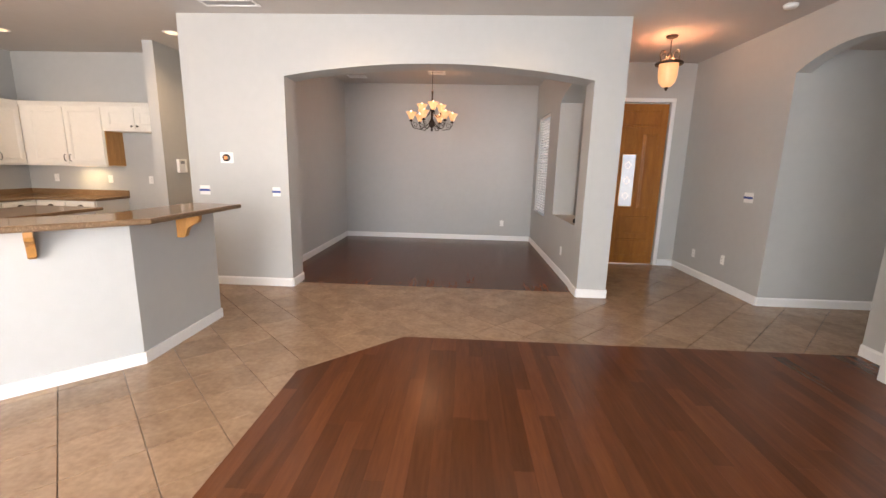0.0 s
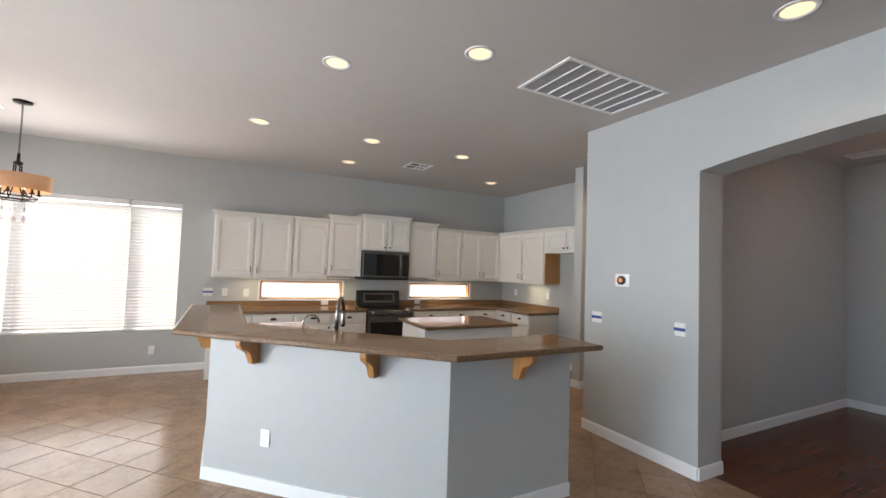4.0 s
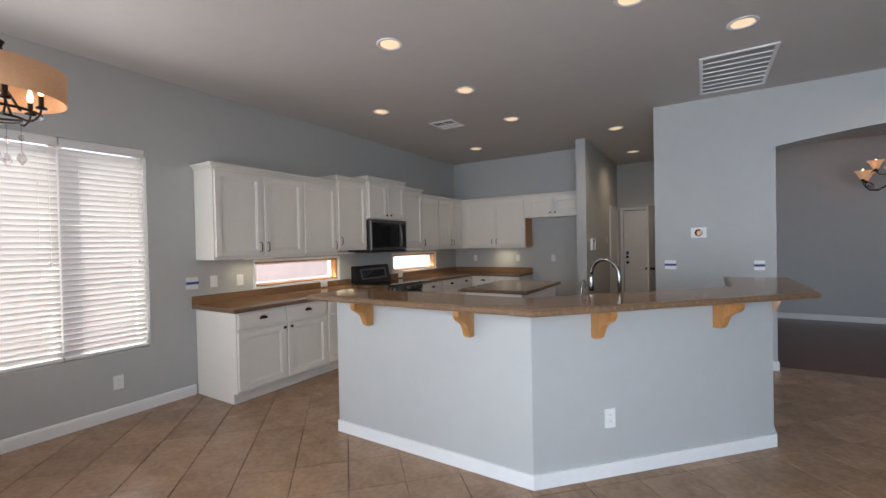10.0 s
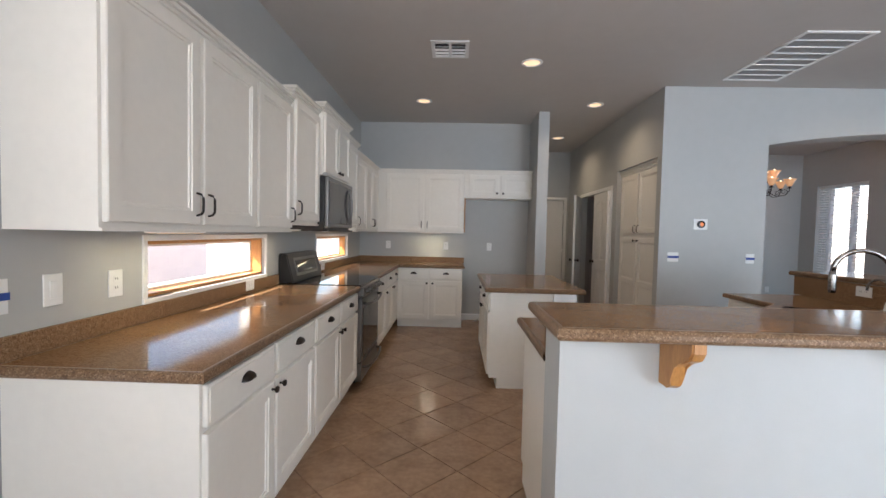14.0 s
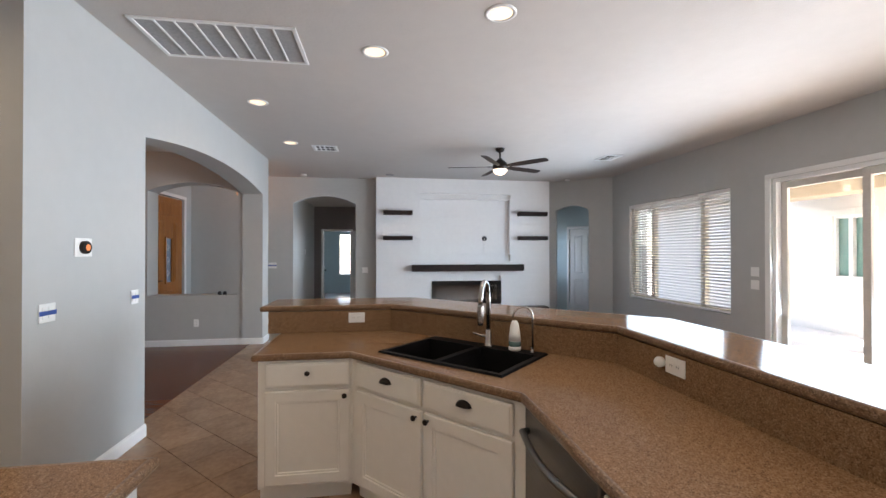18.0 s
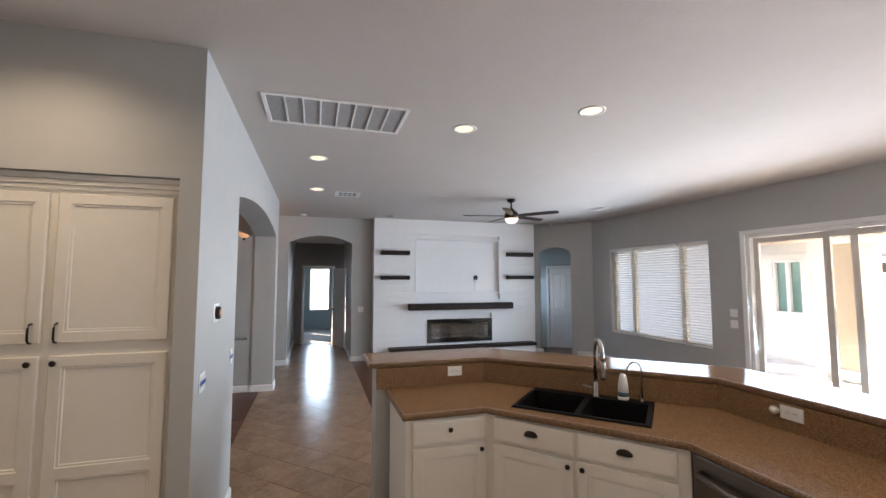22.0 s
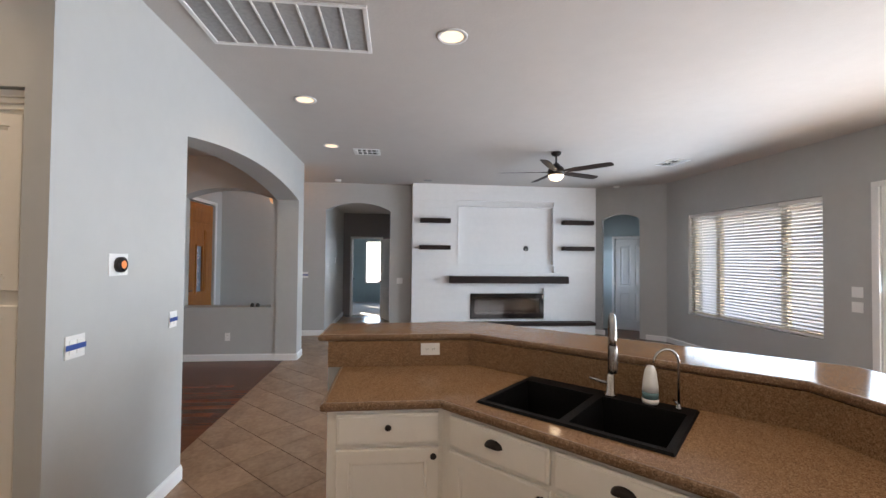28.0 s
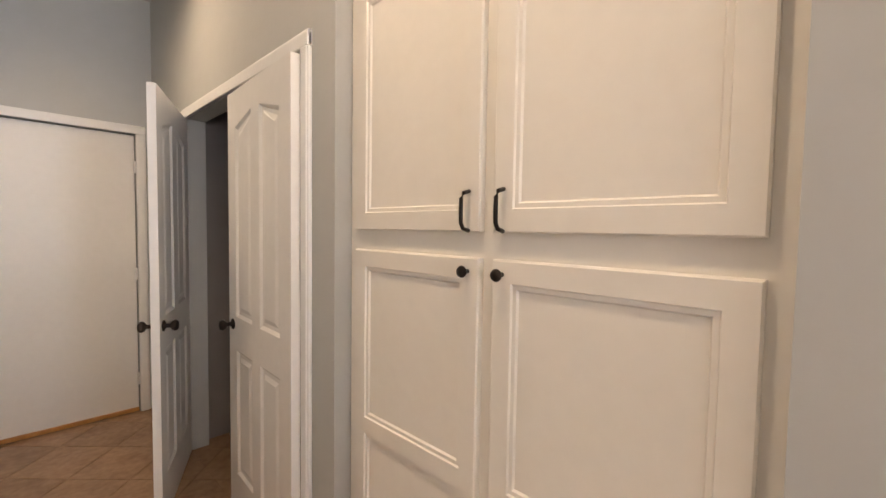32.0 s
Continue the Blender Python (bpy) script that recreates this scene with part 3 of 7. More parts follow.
base_cabinet(pose(-6.655, 1.97, 0, 0, 0, 90), 1.09, [(0, 0.545, "dd", "r", "cup"), (0.545, 1.09, "dd", "l", "cup")], d=0.68)
base_cabinet(pose(-6.655, 3.063, 0, 0, 0, 90), 1.075, [(0, 0.537, "dd", "r", "cup"), (0.537, 1.075, "dd", "l", "cup")], d=0.68)
base_cabinet(pose(-6.655, 4.925, 0, 0, 0, 90), 0.66, [(0, 0.66, "dd", "r", "cup")], d=0.68)
base_cabinet(pose(-6.655, 5.588, 0, 0, 0, 90), 1.0, [(0, 0.5, "dd", "r", "cup"), (0.5, 1.0, "dd", "l", "cup")], d=0.68)
base_cabinet(pose(-6.64, 6.59, 0), 0.93, [(0, 0.465, "dd", "r", "cup"), (0.465, 0.93, "dd", "l", "cup")], d=0.61)

# continuous worktops with their low splashbacks
TOPZ, TOPT = 0.90, 0.04


def inset(pts, d):
    """A closed polygon with its sides moved inwards by d."""
    n = len(pts)
    turn = sum(pts[i][0] * pts[(i + 1) % n][1] - pts[(i + 1) % n][0] * pts[i][1] for i in range(n))
    sg = 1 if turn > 0 else -1
    res = []
    for i, p in enumerate(pts):
        u = (Vector(p) - Vector(pts[i - 1])).normalized()
        v = (Vector(pts[(i + 1) % n]) - Vector(p)).normalized()
        a, b = Vector((-u.y, u.x)) * sg, Vector((-v.y, v.x)) * sg
        k = (a + b).normalized()
        q = Vector(p) + k * (d / k.dot(a))
        res.append((q.x, q.y))
    return res


def edged_slab(parent, pts, z0, z1):
    """A worktop slab: the flat field and its rounded, coarser edge band."""
    part("slab", prism(bmesh.new(), inset(pts, 0.022), z0, z1), M_TOP, parent)
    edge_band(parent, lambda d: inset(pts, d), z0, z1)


def edge_band(parent, line, z0, z1, closed=True):
    """The rounded edge of a worktop along line(d), its outline moved inwards by d."""
    bm = bmesh.new()
    rings = []
    for d, z in ((0.022, z1), (0.012, z1), (0.0045, z1 - 0.004), (0.0, z1 - 0.013), (0.0, z0 + 0.013), (0.0045, z0 + 0.004), (0.012, z0), (0.022, z0)):
        rings.append([bm.verts.new((x, y, z)) for x, y in line(d)])
    n = len(rings[0])
    for p, q in zip(rings, rings[1:]):
        for i in range(n if closed else n - 1):
            bm.faces.new((p[i], p[(i + 1) % n], q[(i + 1) % n], q[i]))
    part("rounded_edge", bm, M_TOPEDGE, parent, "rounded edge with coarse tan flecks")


def worktop(name, pts, label, splash=()):
    t = thing(name, label, "worktop")
    edged_slab(t, pts, TOPZ - TOPT, TOPZ)
    for a, b in splash:
        part("splashback", B((a, b), bev=0.003), M_TOP, t)
    return t


worktop("worktop", [(XW + 0.002, 1.93), (-6.615, 1.93), (-6.615, 4.142), (XW + 0.002, 4.142)], "speckled tan worktop south of the range", [((XW + 0.002, 1.93, TOPZ), (XW + 0.022, 4.142, 0.985))])
worktop("worktop", [(XW + 0.002, 4.92), (-6.615, 4.92), (-6.615, 6.545), (-5.68, 6.545), (-5.68, YN - 0.002), (XW + 0.002, YN - 0.002)], "speckled tan corner worktop north of the range",
        [((XW + 0.002, 4.92, TOPZ), (XW + 0.022, YN - 0.002, 0.985)), ((XW + 0.022, YN - 0.022, TOPZ), (-5.68, YN - 0.002, 0.985))])

# ---------------------------------------------------------------- peninsula with raised bar
OUT = [(-5.45, 2.08), (-3.85, 2.08), (-2.58, 3.41), (-2.58, 4.40)]


def offset(line, d):
    """The line moved by d to the left of its way, mitred at its corners."""
    res = []
    n = len(line)
    for i, p in enumerate(line):
        p = Vector(p)
        dirs = []
        if i > 0:
            dirs.append((p - Vector(line[i - 1])).normalized())
        if i < n - 1:
            dirs.append((Vector(line[i + 1]) - p).normalized())
        ns = [Vector((-v.y, v.x)) for v in dirs]
        if len(ns) == 1:
            q = p + ns[0] * d
        else:
            k = (ns[0] + ns[1]).normalized()
            q = p + k * (d / k.dot(ns[0]))
        res.append((q.x, q.y))
    return res


INN = offset(OUT, 0.22)
bar = thing("breakfast_bar", "angled half wall, painted pale grey, under a raised counter", "bar")
part("half_wall", prism(bmesh.new(), OUT + INN[::-1], 0, 1.06), M_WALL, bar)
bb = offset(OUT, -0.002)
for (x0, y0), (x1, y1), (u0, v0), (u1, v1) in zip(bb, bb[1:], offset(OUT, -0.018), offset(OUT, -0.018)[1:]):
    part("skirting", prism(bmesh.new(), [(x0, y0), (x1, y1), (u1, v1), (u0, v0)], 0, 0.088), M_TRIM, bar)
so, si = offset([(-5.52, 2.08), OUT[1], OUT[2], (-2.58, 4.46)], -0.24), offset([(-5.52, 2.08), OUT[1], OUT[2], (-2.58, 4.46)], 0.245)
btop = thing("bar_top", "speckled tan raised bar counter with rounded edge", "worktop")
edged_slab(btop, so + si[::-1], 1.06, 1.10)
# splash between counter and bar
sp0, sp1 = offset(OUT, 0.222), offset(OUT, 0.240)
part("splashback", prism(bmesh.new(), sp0 + sp1[::-1], TOPZ, 1.058), M_TOP, bar, "speckled tan splash under the bar top")
# lower counter
PEN = [(-5.46, 3.0), (-4.34, 3.0), (-3.48, 3.77), (-3.48, 4.33)]
lo_in = [(-5.46, 2.304), (INN[1][0], INN[1][1] + 0.004), (INN[2][0] - 0.004, INN[2][1]), (-2.804, 4.33)]
pt = thing("peninsula_worktop", "speckled tan peninsula worktop with angled sink corner", "worktop")
S0, S1 = Vector((-3.53, 3.62)), Vector((-4.13, 3.01))
S2, S3 = Vector((-3.10, 3.20)), Vector((-3.72, 2.61))
sc = (S0 + S1 + S2 + S3) / 4
sdir = ((S1 - S0) + (S3 - S2)).normalized()        # along the sink's length
sup = Vector((sdir.y, -sdir.x))                     # towards the bar
if sup.dot(S2 - S0) < 0:
    sup = -sup
SINK_L, SINK_W = 0.84, 0.56


def sink_pt(u, v):
    p = sc + sdir * u + sup * v
    return (p.x, p.y)


# slab with a real cut-out: front band, back band, two side pieces
hole = [sink_pt(-0.40, -0.26), sink_pt(0.40, -0.26), sink_pt(0.40, 0.26), sink_pt(-0.40, 0.26)]  # E-front, W-front, W-back, E-back
bm = bmesh.new()
outline = [PEN[0], PEN[1], PEN[2], PEN[3], lo_in[3], lo_in[2], lo_in[1], lo_in[0]]


def counter_front(d):
    """The free edges of the lower counter, moved inwards by d."""
    return [(lo_in[0][0] + d, lo_in[0][1])] + inset(outline, d)[:4] + [(lo_in[3][0], lo_in[3][1] - d)]


F0, F1, F2, F3, F4, F5 = counter_front(0.022)
outer = [F1, F2, F3, F4, F5, lo_in[2], lo_in[1], F0]
quads = [
    [F1, F2, lo_in[1], F0],
    [F3, F4, F5, lo_in[2]],
    [F2, F3, hole[0], hole[1]],
    [F3, lo_in[2], hole[3], hole[0]],
    [lo_in[2], lo_in[1], hole[2], hole[3]],
    [lo_in[1], F2, hole[1], hole[2]],
]
vt = {}
for z in (TOPZ - TOPT, TOPZ):
    for q in quads:
        f = []
        for x, y in q:
            k = (round(x, 4), round(y, 4), z)
            if k not in vt:
                vt[k] = bm.verts.new((x, y, z))
            f.append(vt[k])
        bm.faces.new(f)
for ring in (outer, hole):
    for p, q in zip(ring, ring[1:] + ring[:1]):
        k = [(round(a, 4), round(b, 4)) for a, b in (p, q)]
        bm.faces.new([vt[(*k[0], TOPZ - TOPT)], vt[(*k[1], TOPZ - TOPT)], vt[(*k[1], TOPZ)], vt[(*k[0], TOPZ)]])
part("slab", bm, M_TOP, pt)
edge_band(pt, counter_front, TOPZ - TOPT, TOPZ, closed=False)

# base cabinets under it
ang = math.degrees(math.atan2(PEN[2][1] - PEN[1][1], PEN[2][0] - PEN[1][0]))
fr = offset(PEN, -0.035)
seg_w = (Vector(fr[2]) - Vector(fr[1])).length
base_cabinet(pose(fr[3][0], 4.30, 0, 0, 0, -90), 4.30 - fr[2][1] - 0.012, [(0.03, 4.30 - fr[2][1] - 0.004, "dd", "r", "knob")], d=0.58, label="cream peninsula base cabinet at the end of the bar", group="peninsula base cabinets")
base_cabinet(pose(fr[2][0], fr[2][1], 0, 0, 0, ang + 180), seg_w, [(0.05, seg_w / 2 + 0.0, "dd", "r", "cup"), (seg_w / 2, seg_w - 0.05, "dd", "l", "cup")], d=0.15, label="cream sink cabinet set at an angle", group="peninsula base cabinets")
corner = thing("corner_filler", "cream painted filler stile in the peninsula cabinets' corner", "filler", "peninsula base cabinets")
_c = Vector(fr[2])
part("stile", prism(bmesh.new(), [(_c.x - 0.004, _c.y + 0.05), (_c.x - 0.004, _c.y - 0.002), (_c.x - 0.035, _c.y - 0.033), (_c.x + 0.02, _c.y - 0.06), (_c.x + 0.06, _c.y + 0.05)], 0.10, 0.858), M_CAB, corner)
DWX0, DWX1 = fr[1][0] - 0.02, fr[1][0] - 0.63
base_cabinet(pose(DWX1 - 0.006, fr[0][1], 0, 0, 0, 180), DWX1 - 0.006 + 5.42, [(0.0, DWX1 - 0.006 + 5.42, "3d", "r", "cup")], d=0.60, label="cream drawer unit beside the dishwasher", group="peninsula base cabinets")
dw = thing("dishwasher", "brushed stainless steel dishwasher with curved bar handle", "dishwasher", at=pose(DWX0, fr[0][1], 0, 0, 0, 180))
part("body", B(((0.004, 0.03, 0.10), (0.606, 0.6, 0.858)), ((0.004, 0.08, 0.0), (0.606, 0.6, 0.10))), M_BLACK, dw)
part("door", B(((0.006, -0.02, 0.12), (0.604, 0.03, 0.855)), bev=0.006), M_STEEL, dw)
bm = bmesh.new()
tube(bm, [(0.05, -0.02, 0.77), (0.06, -0.05, 0.772), (0.2, -0.066, 0.762), (0.305, -0.07, 0.758), (0.41, -0.066, 0.762), (0.55, -0.05, 0.772), (0.56, -0.02, 0.77)], 0.014, 10)
part("handle", bm, M_STEEL, dw, "curved steel bar handle", smooth=True)

# sink
sink = thing("kitchen_sink", "black composite double-bowl drop-in sink", "sink", at=pose(sc.x, sc.y, TOPZ, 0, 0, math.degrees(math.atan2(sdir.y, sdir.x))))
ssign = 1 if (Vector((-sdir.y, sdir.x)).dot(sup) > 0) else -1   # +1 where local +y points to the bar
bm = bmesh.new()


def ring_quads(bm, a, b):
    for i in range(4):
        j = (i + 1) % 4
        bm.faces.new((a[i], a[j], b[j], b[i]))


def rect(bm, x0, x1, y0, y1, z):
    return [bm.verts.new(p) for p in ((x0, y0, z), (x1, y0, z), (x1, y1, z), (x0, y1, z))]


yb = ssign
o0, o1 = rect(bm, -0.42, 0.42, -0.28, 0.28, 0.002), rect(bm, -0.412, 0.412, -0.272, 0.272, 0.012)
ring_quads(bm, o0, o1)
ya, ye = (-0.245, 0.175) if ssign > 0 else (-0.175, 0.245)
cuts = [(-0.385, -0.02), (0.02, 0.385)]
xs = [-0.412, -0.385, -0.02, 0.02, 0.385, 0.412]
ys = [-0.272, ya, ye, 0.272]
gv = {}
for i, x in enumerate(xs):
    for j, y in enumerate(ys):
        gv[i, j] = bm.verts.new((x, y, 0.012))
for i in range(5):
    for j in range(3):
        if j == 1 and i in (1, 3):
            top = [gv[i, j], gv[i + 1, j], gv[i + 1, j + 1], gv[i, j + 1]]
            low = rect(bm, xs[i] + 0.02, xs[i + 1] - 0.02, ys[j] + 0.02, ys[j + 1] - 0.02, -0.20)
            ring_quads(bm, top, low)
            bm.faces.new(low)
        else:
            bm.faces.new((gv[i, j], gv[i + 1, j], gv[i + 1, j + 1], gv[i, j + 1]))
part("basin", bm, M_SINK, sink)
for x in (-0.2, 0.2):
    bm = bmesh.new()
    lathe(bm, [(0, -0.196), (0.03, -0.196), (0.045, -0.1985), (0.045, -0.1995)], 16, Matrix.Translation((x, (ya + ye) / 2, 0)))
    part("drain", bm, M_CHROME, sink, "steel strainer drain", smooth=True)


def faucet(name, label, x, y, h, reach, r, aim, big=True):
    f = thing(name, label, "tap", at=pose(x, y, TOPZ + (0.012 if big else 0.012), 0, 0, aim))
    bm = bmesh.new()
    lathe(bm, [(0, 0), (r * 2.2, 0), (r * 2.2, 0.006), (r * 1.5, 0.012), (r * 1.35, 0.10 if big else 0.02), (r, 0.105 if big else 0.025), (0, 0.106 if big else 0.026)], 16)
    part("base", bm, M_CHROME, f, smooth=True)
    n = 12
    pts = [(0, 0, 0.08 if big else 0.02), (0, 0, h - reach / 2)] + [(reach / 2 - reach / 2 * math.cos(math.pi * i / n), 0, h - reach / 2 + reach / 2 * math.sin(math.pi * i / n)) for i in range(1, n + 1)]
    bm = bmesh.new()
    tube(bm, pts, r, 10)
    part("spout", bm, M_CHROME, f, smooth=True)
    ex = pts[-1]
    if big:
        bm = bmesh.new()
        lathe(bm, [(0, -0.12), (r * 1.1, -0.12), (r * 1.35, -0.10), (r * 1.3, -0.02), (r * 1.05, 0.0), (0, 0.0)], 14, Matrix.Translation(ex))
        part("spray_head", bm, M_CHROME, f, smooth=True)
        bm = bmesh.new()
        tube(bm, [(0, 0, 0.06), (0, -0.04, 0.062), (0, -0.10, 0.078)], [0.011, 0.009, 0.006], 8)
        part("lever", bm, M_CHROME, f, smooth=True)
    else:
        bm = bmesh.new()
        tube(bm, [(0, 0, 0.02), (0, -0.035, 0.03)], 0.006, 8)
        part("lever", bm, M_CHROME, f, smooth=True)
    return f


toward = math.degrees(math.atan2(-sup.y, -sup.x))
FAUCET_TURN = 20.0   # the spout is swung a little to one side
p = sink_pt(0.045, 0.225)
faucet("kitchen_faucet", "tall brushed nickel pull-down kitchen faucet", p[0], p[1], 0.41, 0.24, 0.014, toward + FAUCET_TURN)
p = sink_pt(0.345, 0.225)
faucet("water_filter_tap", "slim brushed nickel filtered water tap", p[0], p[1], 0.27, 0.12, 0.006, toward - 45, False)
p = sink_pt(0.225, 0.232)
soap = thing("soap_bottle", "white plastic soap bottle with teal liquid low in it", "bottle", at=pose(p[0], p[1], TOPZ + 0.012))
bm = bmesh.new()
lathe(bm, [(0, 0.055), (0.036, 0.055), (0.034, 0.09), (0.026, 0.15), (0.015, 0.175), (0, 0.178)], 18)
part("upper_body", bm, M_PLASTIC, soap, smooth=True)
bm = bmesh.new()
lathe(bm, [(0, 0.0), (0.034, 0.0), (0.037, 0.01), (0.037, 0.024), (0, 0.024)], 18)
part("base", bm, M_PLASTIC, soap, smooth=True)
bm = bmesh.new()
lathe(bm, [(0, 0.024), (0.036, 0.024), (0.0365, 0.055), (0, 0.055)], 18)
part("liquid_band", bm, mat("teal_soap", (0.10, 0.19, 0.19), 0.2, spread=0.2), soap, "dark teal liquid window", smooth=True)

# corbels under the bar
CORB = [(0, 0), (0.20, 0), (0.20, -0.035), (0.185, -0.06), (0.155, -0.075), (0.12, -0.085), (0.095, -0.105), (0.085, -0.14), (0.075, -0.175), (0.05, -0.19), (0.0, -0.19)]


def corbel(x, y, direction):
    c = bmesh.new()
    a = [c.verts.new((u, -0.022, v)) for u, v in CORB]
    b = [c.verts.new((u, 0.022, v)) for u, v in CORB]
    c.faces.new(a); c.faces.new(b[::-1])
    for i in range(len(CORB)):
        j = (i + 1) % len(CORB)
        c.faces.new((a[i], a[j], b[j], b[i]))
    bmesh.ops.bevel(c, geom=[e for e in c.edges if abs(e.verts[0].co.y - e.verts[1].co.y) < 1e-5], offset=0.005, segments=2, affect="EDGES")
    o = link("corbel", c, M_OAK)
    o.matrix_basis = pose(x, y, 1.0595, 0, 0, direction)
    return tagged(o, "honey oak scrolled corbel under the bar counter", "corbel", "bar corbels")


dd = math.degrees(math.atan2(OUT[2][1] - OUT[1][1], OUT[2][0] - OUT[1][0])) - 90
for x, y, a in ((-5.09, 2.078, -90), (-4.245, 2.078, -90), (OUT[1][0] + 0.29, OUT[1][1] + 0.29 * 1.047 - 0.001, dd), (OUT[1][0] + 0.925, OUT[1][1] + 0.925 * 1.047 - 0.001, dd), (-2.578, 3.90, 0)):
    corbel(x, y, a)

# ---------------------------------------------------------------- island
isl = thing("kitchen_island", "small white island cabinet with speckled tan top", "island")
part("body", B(((-5.50, 4.28, 0.10), (-4.96, 5.50, 0.86)), ((-5.43, 4.30, 0), (-4.96, 5.50, 0.10))), M_CAB, isl)
part("knee_wall", B(((-4.955, 4.26, 0), (-4.755, 5.52, 0.86))), M_WHITEW, isl, "white painted half wall behind the cabinet")
part("skirting", B(((-4.965, 4.243, 0), (-4.738, 4.26, 0.10)), ((-4.755, 4.243, 0), (-4.738, 5.537, 0.10)), bev=0.003), M_TRIM, isl)
edged_slab(isl, [(-5.555, 4.235), (-4.685, 4.235), (-4.685, 5.56), (-5.555, 5.56)], 0.86, 0.90)
sub = part("front", B(((-5.502, 4.29, 0.12), (-5.50, 5.49, 0.855))), M_CAB, isl)
for y0, y1, hand in ((4.29, 4.89, "l"), (4.89, 5.49, "r")):
    a, b = 5.49 - y1 + 0.012, 5.49 - y0 - 0.012
    pieces = [drawer_front(isl, a, 0.697, b, 0.842), panel_door(isl, a, 0.125, b, 0.675)]
    cup_pull(pieces[0], (a + b) / 2, -0.023, 0.785)
    knob(pieces[1], a + 0.03 if hand == "l" else b - 0.03, -0.021, 0.643)
    for q in pieces:
        q.matrix_basis = pose(-5.502, 5.49, 0, 0, 0, -90)

# ---------------------------------------------------------------- range and microwave
rg = thing("kitchen_range", "stainless steel electric range with black glass top", "range", at=pose(-6.635, 4.15, 0, 0, 0, 90))
RW = 0.762
part("body", B(((0, 0.02, 0.06), (RW, 0.68, 0.885)), ((0.02, 0.08, 0), (RW - 0.02, 0.6, 0.06))), M_BLACK, rg)
part("cooktop", B(((-0.002, -0.02, 0.886), (RW + 0.002, 0.62, 0.906)), bev=0.004), M_BLACKGLASS, rg)
bm = bmesh.new()
pr = [(0.56, 0.907), (0.695, 0.907), (0.695, 1.16), (0.625, 1.16)]
a = [bm.verts.new((0, y, z)) for y, z in pr]
b = [bm.verts.new((RW, y, z)) for y, z in pr]
bm.faces.new(a); bm.faces.new(b[::-1])
for i in range(4):
    bm.faces.new((a[i], b[i], b[(i + 1) % 4], a[(i + 1) % 4]))
bmesh.ops.bevel(bm, geom=bm.edges[:], offset=0.008, segments=2, affect="EDGES")
bg = part("backguard", bm, M_BLACK, rg, "sloped backguard with steel face")
tl = math.atan2(0.065, 0.253)
def on_slope(u0, u1, v0, v1, t, bev=0.003):
    bmx = bmesh.new()
    box(bmx, (u0, -t, v0), (u1, 0, v1), bev, Matrix.Translation((0, 0.5585, 0.907)) @ Matrix.Rotation(-tl, 4, "X"))
    return bmx
part("face", on_slope(0.10, RW - 0.10, 0.055, 0.215, 0.006), M_STEEL, bg, "brushed steel control surround")
part("display", on_slope(0.13, RW - 0.13, 0.08, 0.19, 0.009), M_BLACKGLASS, bg, "black glass control display")
part("front_rail", B(((0, -0.045, 0.80), (RW, 0.02, 0.886)), bev=0.012), M_STEEL, rg, "steel knob rail")
for i, x in enumerate((0.08, 0.20, 0.38, 0.56, 0.68)):
    bm = bmesh.new()
    lathe(bm, [(0, 0), (0.026, 0), (0.024, 0.012), (0.020, 0.016), (0.018, 0.034), (0, 0.036)], 16, pose(x, -0.045, 0.845, 90))
    part("knob", bm, M_STEEL, rg, "round steel burner knob", smooth=True)
od = part("oven_door", B(((0.004, -0.03, 0.235), (RW - 0.004, 0.02, 0.79)), bev=0.008), M_STEEL, rg)
part("oven_window", B(((0.05, -0.033, 0.27), (RW - 0.05, -0.028, 0.70))), M_BLACKGLASS, od, "black glass oven window")
def bar_handle(par, z, sag):
    bmx = bmesh.new()
    tube(bmx, [(0.06, -0.03, z), (0.065, -0.07, z), (0.2, -0.085, z - sag), (RW / 2, -0.09, z - sag * 1.4), (RW - 0.2, -0.085, z - sag), (RW - 0.065, -0.07, z), (RW - 0.06, -0.03, z)], 0.012, 10)
    return part("handle", bmx, M_STEEL, par, "curved steel handle", smooth=True)
bar_handle(od, 0.74, 0.012)
dr = part("storage_drawer", B(((0.004, -0.03, 0.065), (RW - 0.004, 0.02, 0.225)), bev=0.008), M_STEEL, rg)
bar_handle(dr, 0.185, 0.012)

mw = thing("microwave", "stainless over-range microwave with oval handle", "microwave", at=pose(-6.925, 4.115, 0, 0, 0, 90))
MWW = 0.82
part("body", B(((0, 0.004, 1.372), (MWW, 0.41, 1.823)), bev=0.004), M_BLACK, mw)
part("vent_hood", B(((0, -0.035, 1.357), (MWW, 0.41, 1.374)), bev=0.003), M_BLACK, mw, "black underside vent lip")
md = part("door", B(((0.002, -0.03, 1.392), (MWW - 0.002, 0.003, 1.822)), bev=0.008), M_STEEL, mw)
part("window", B(((0.025, -0.033, 1.425), (MWW - 0.18, -0.028, 1.785)), bev=0.002), M_BLACKGLASS, md, "black glass window")
part("control_strip", B(((MWW - 0.135, -0.033, 1.425), (MWW - 0.02, -0.028, 1.785)), bev=0.002), M_BLACKGLASS, md, "black glass control strip")
bm = bmesh.new()
tube(bm, [(MWW - 0.165 + 0.02 * math.cos(a), -0.03 - 0.035 * math.sin(a), 1.605 - 0.155 * math.cos(a)) for a in [math.pi * i / 10 for i in range(11)]], 0.011, 8)
part("handle", bm, M_STEEL, md, "bowed steel handle", smooth=True)

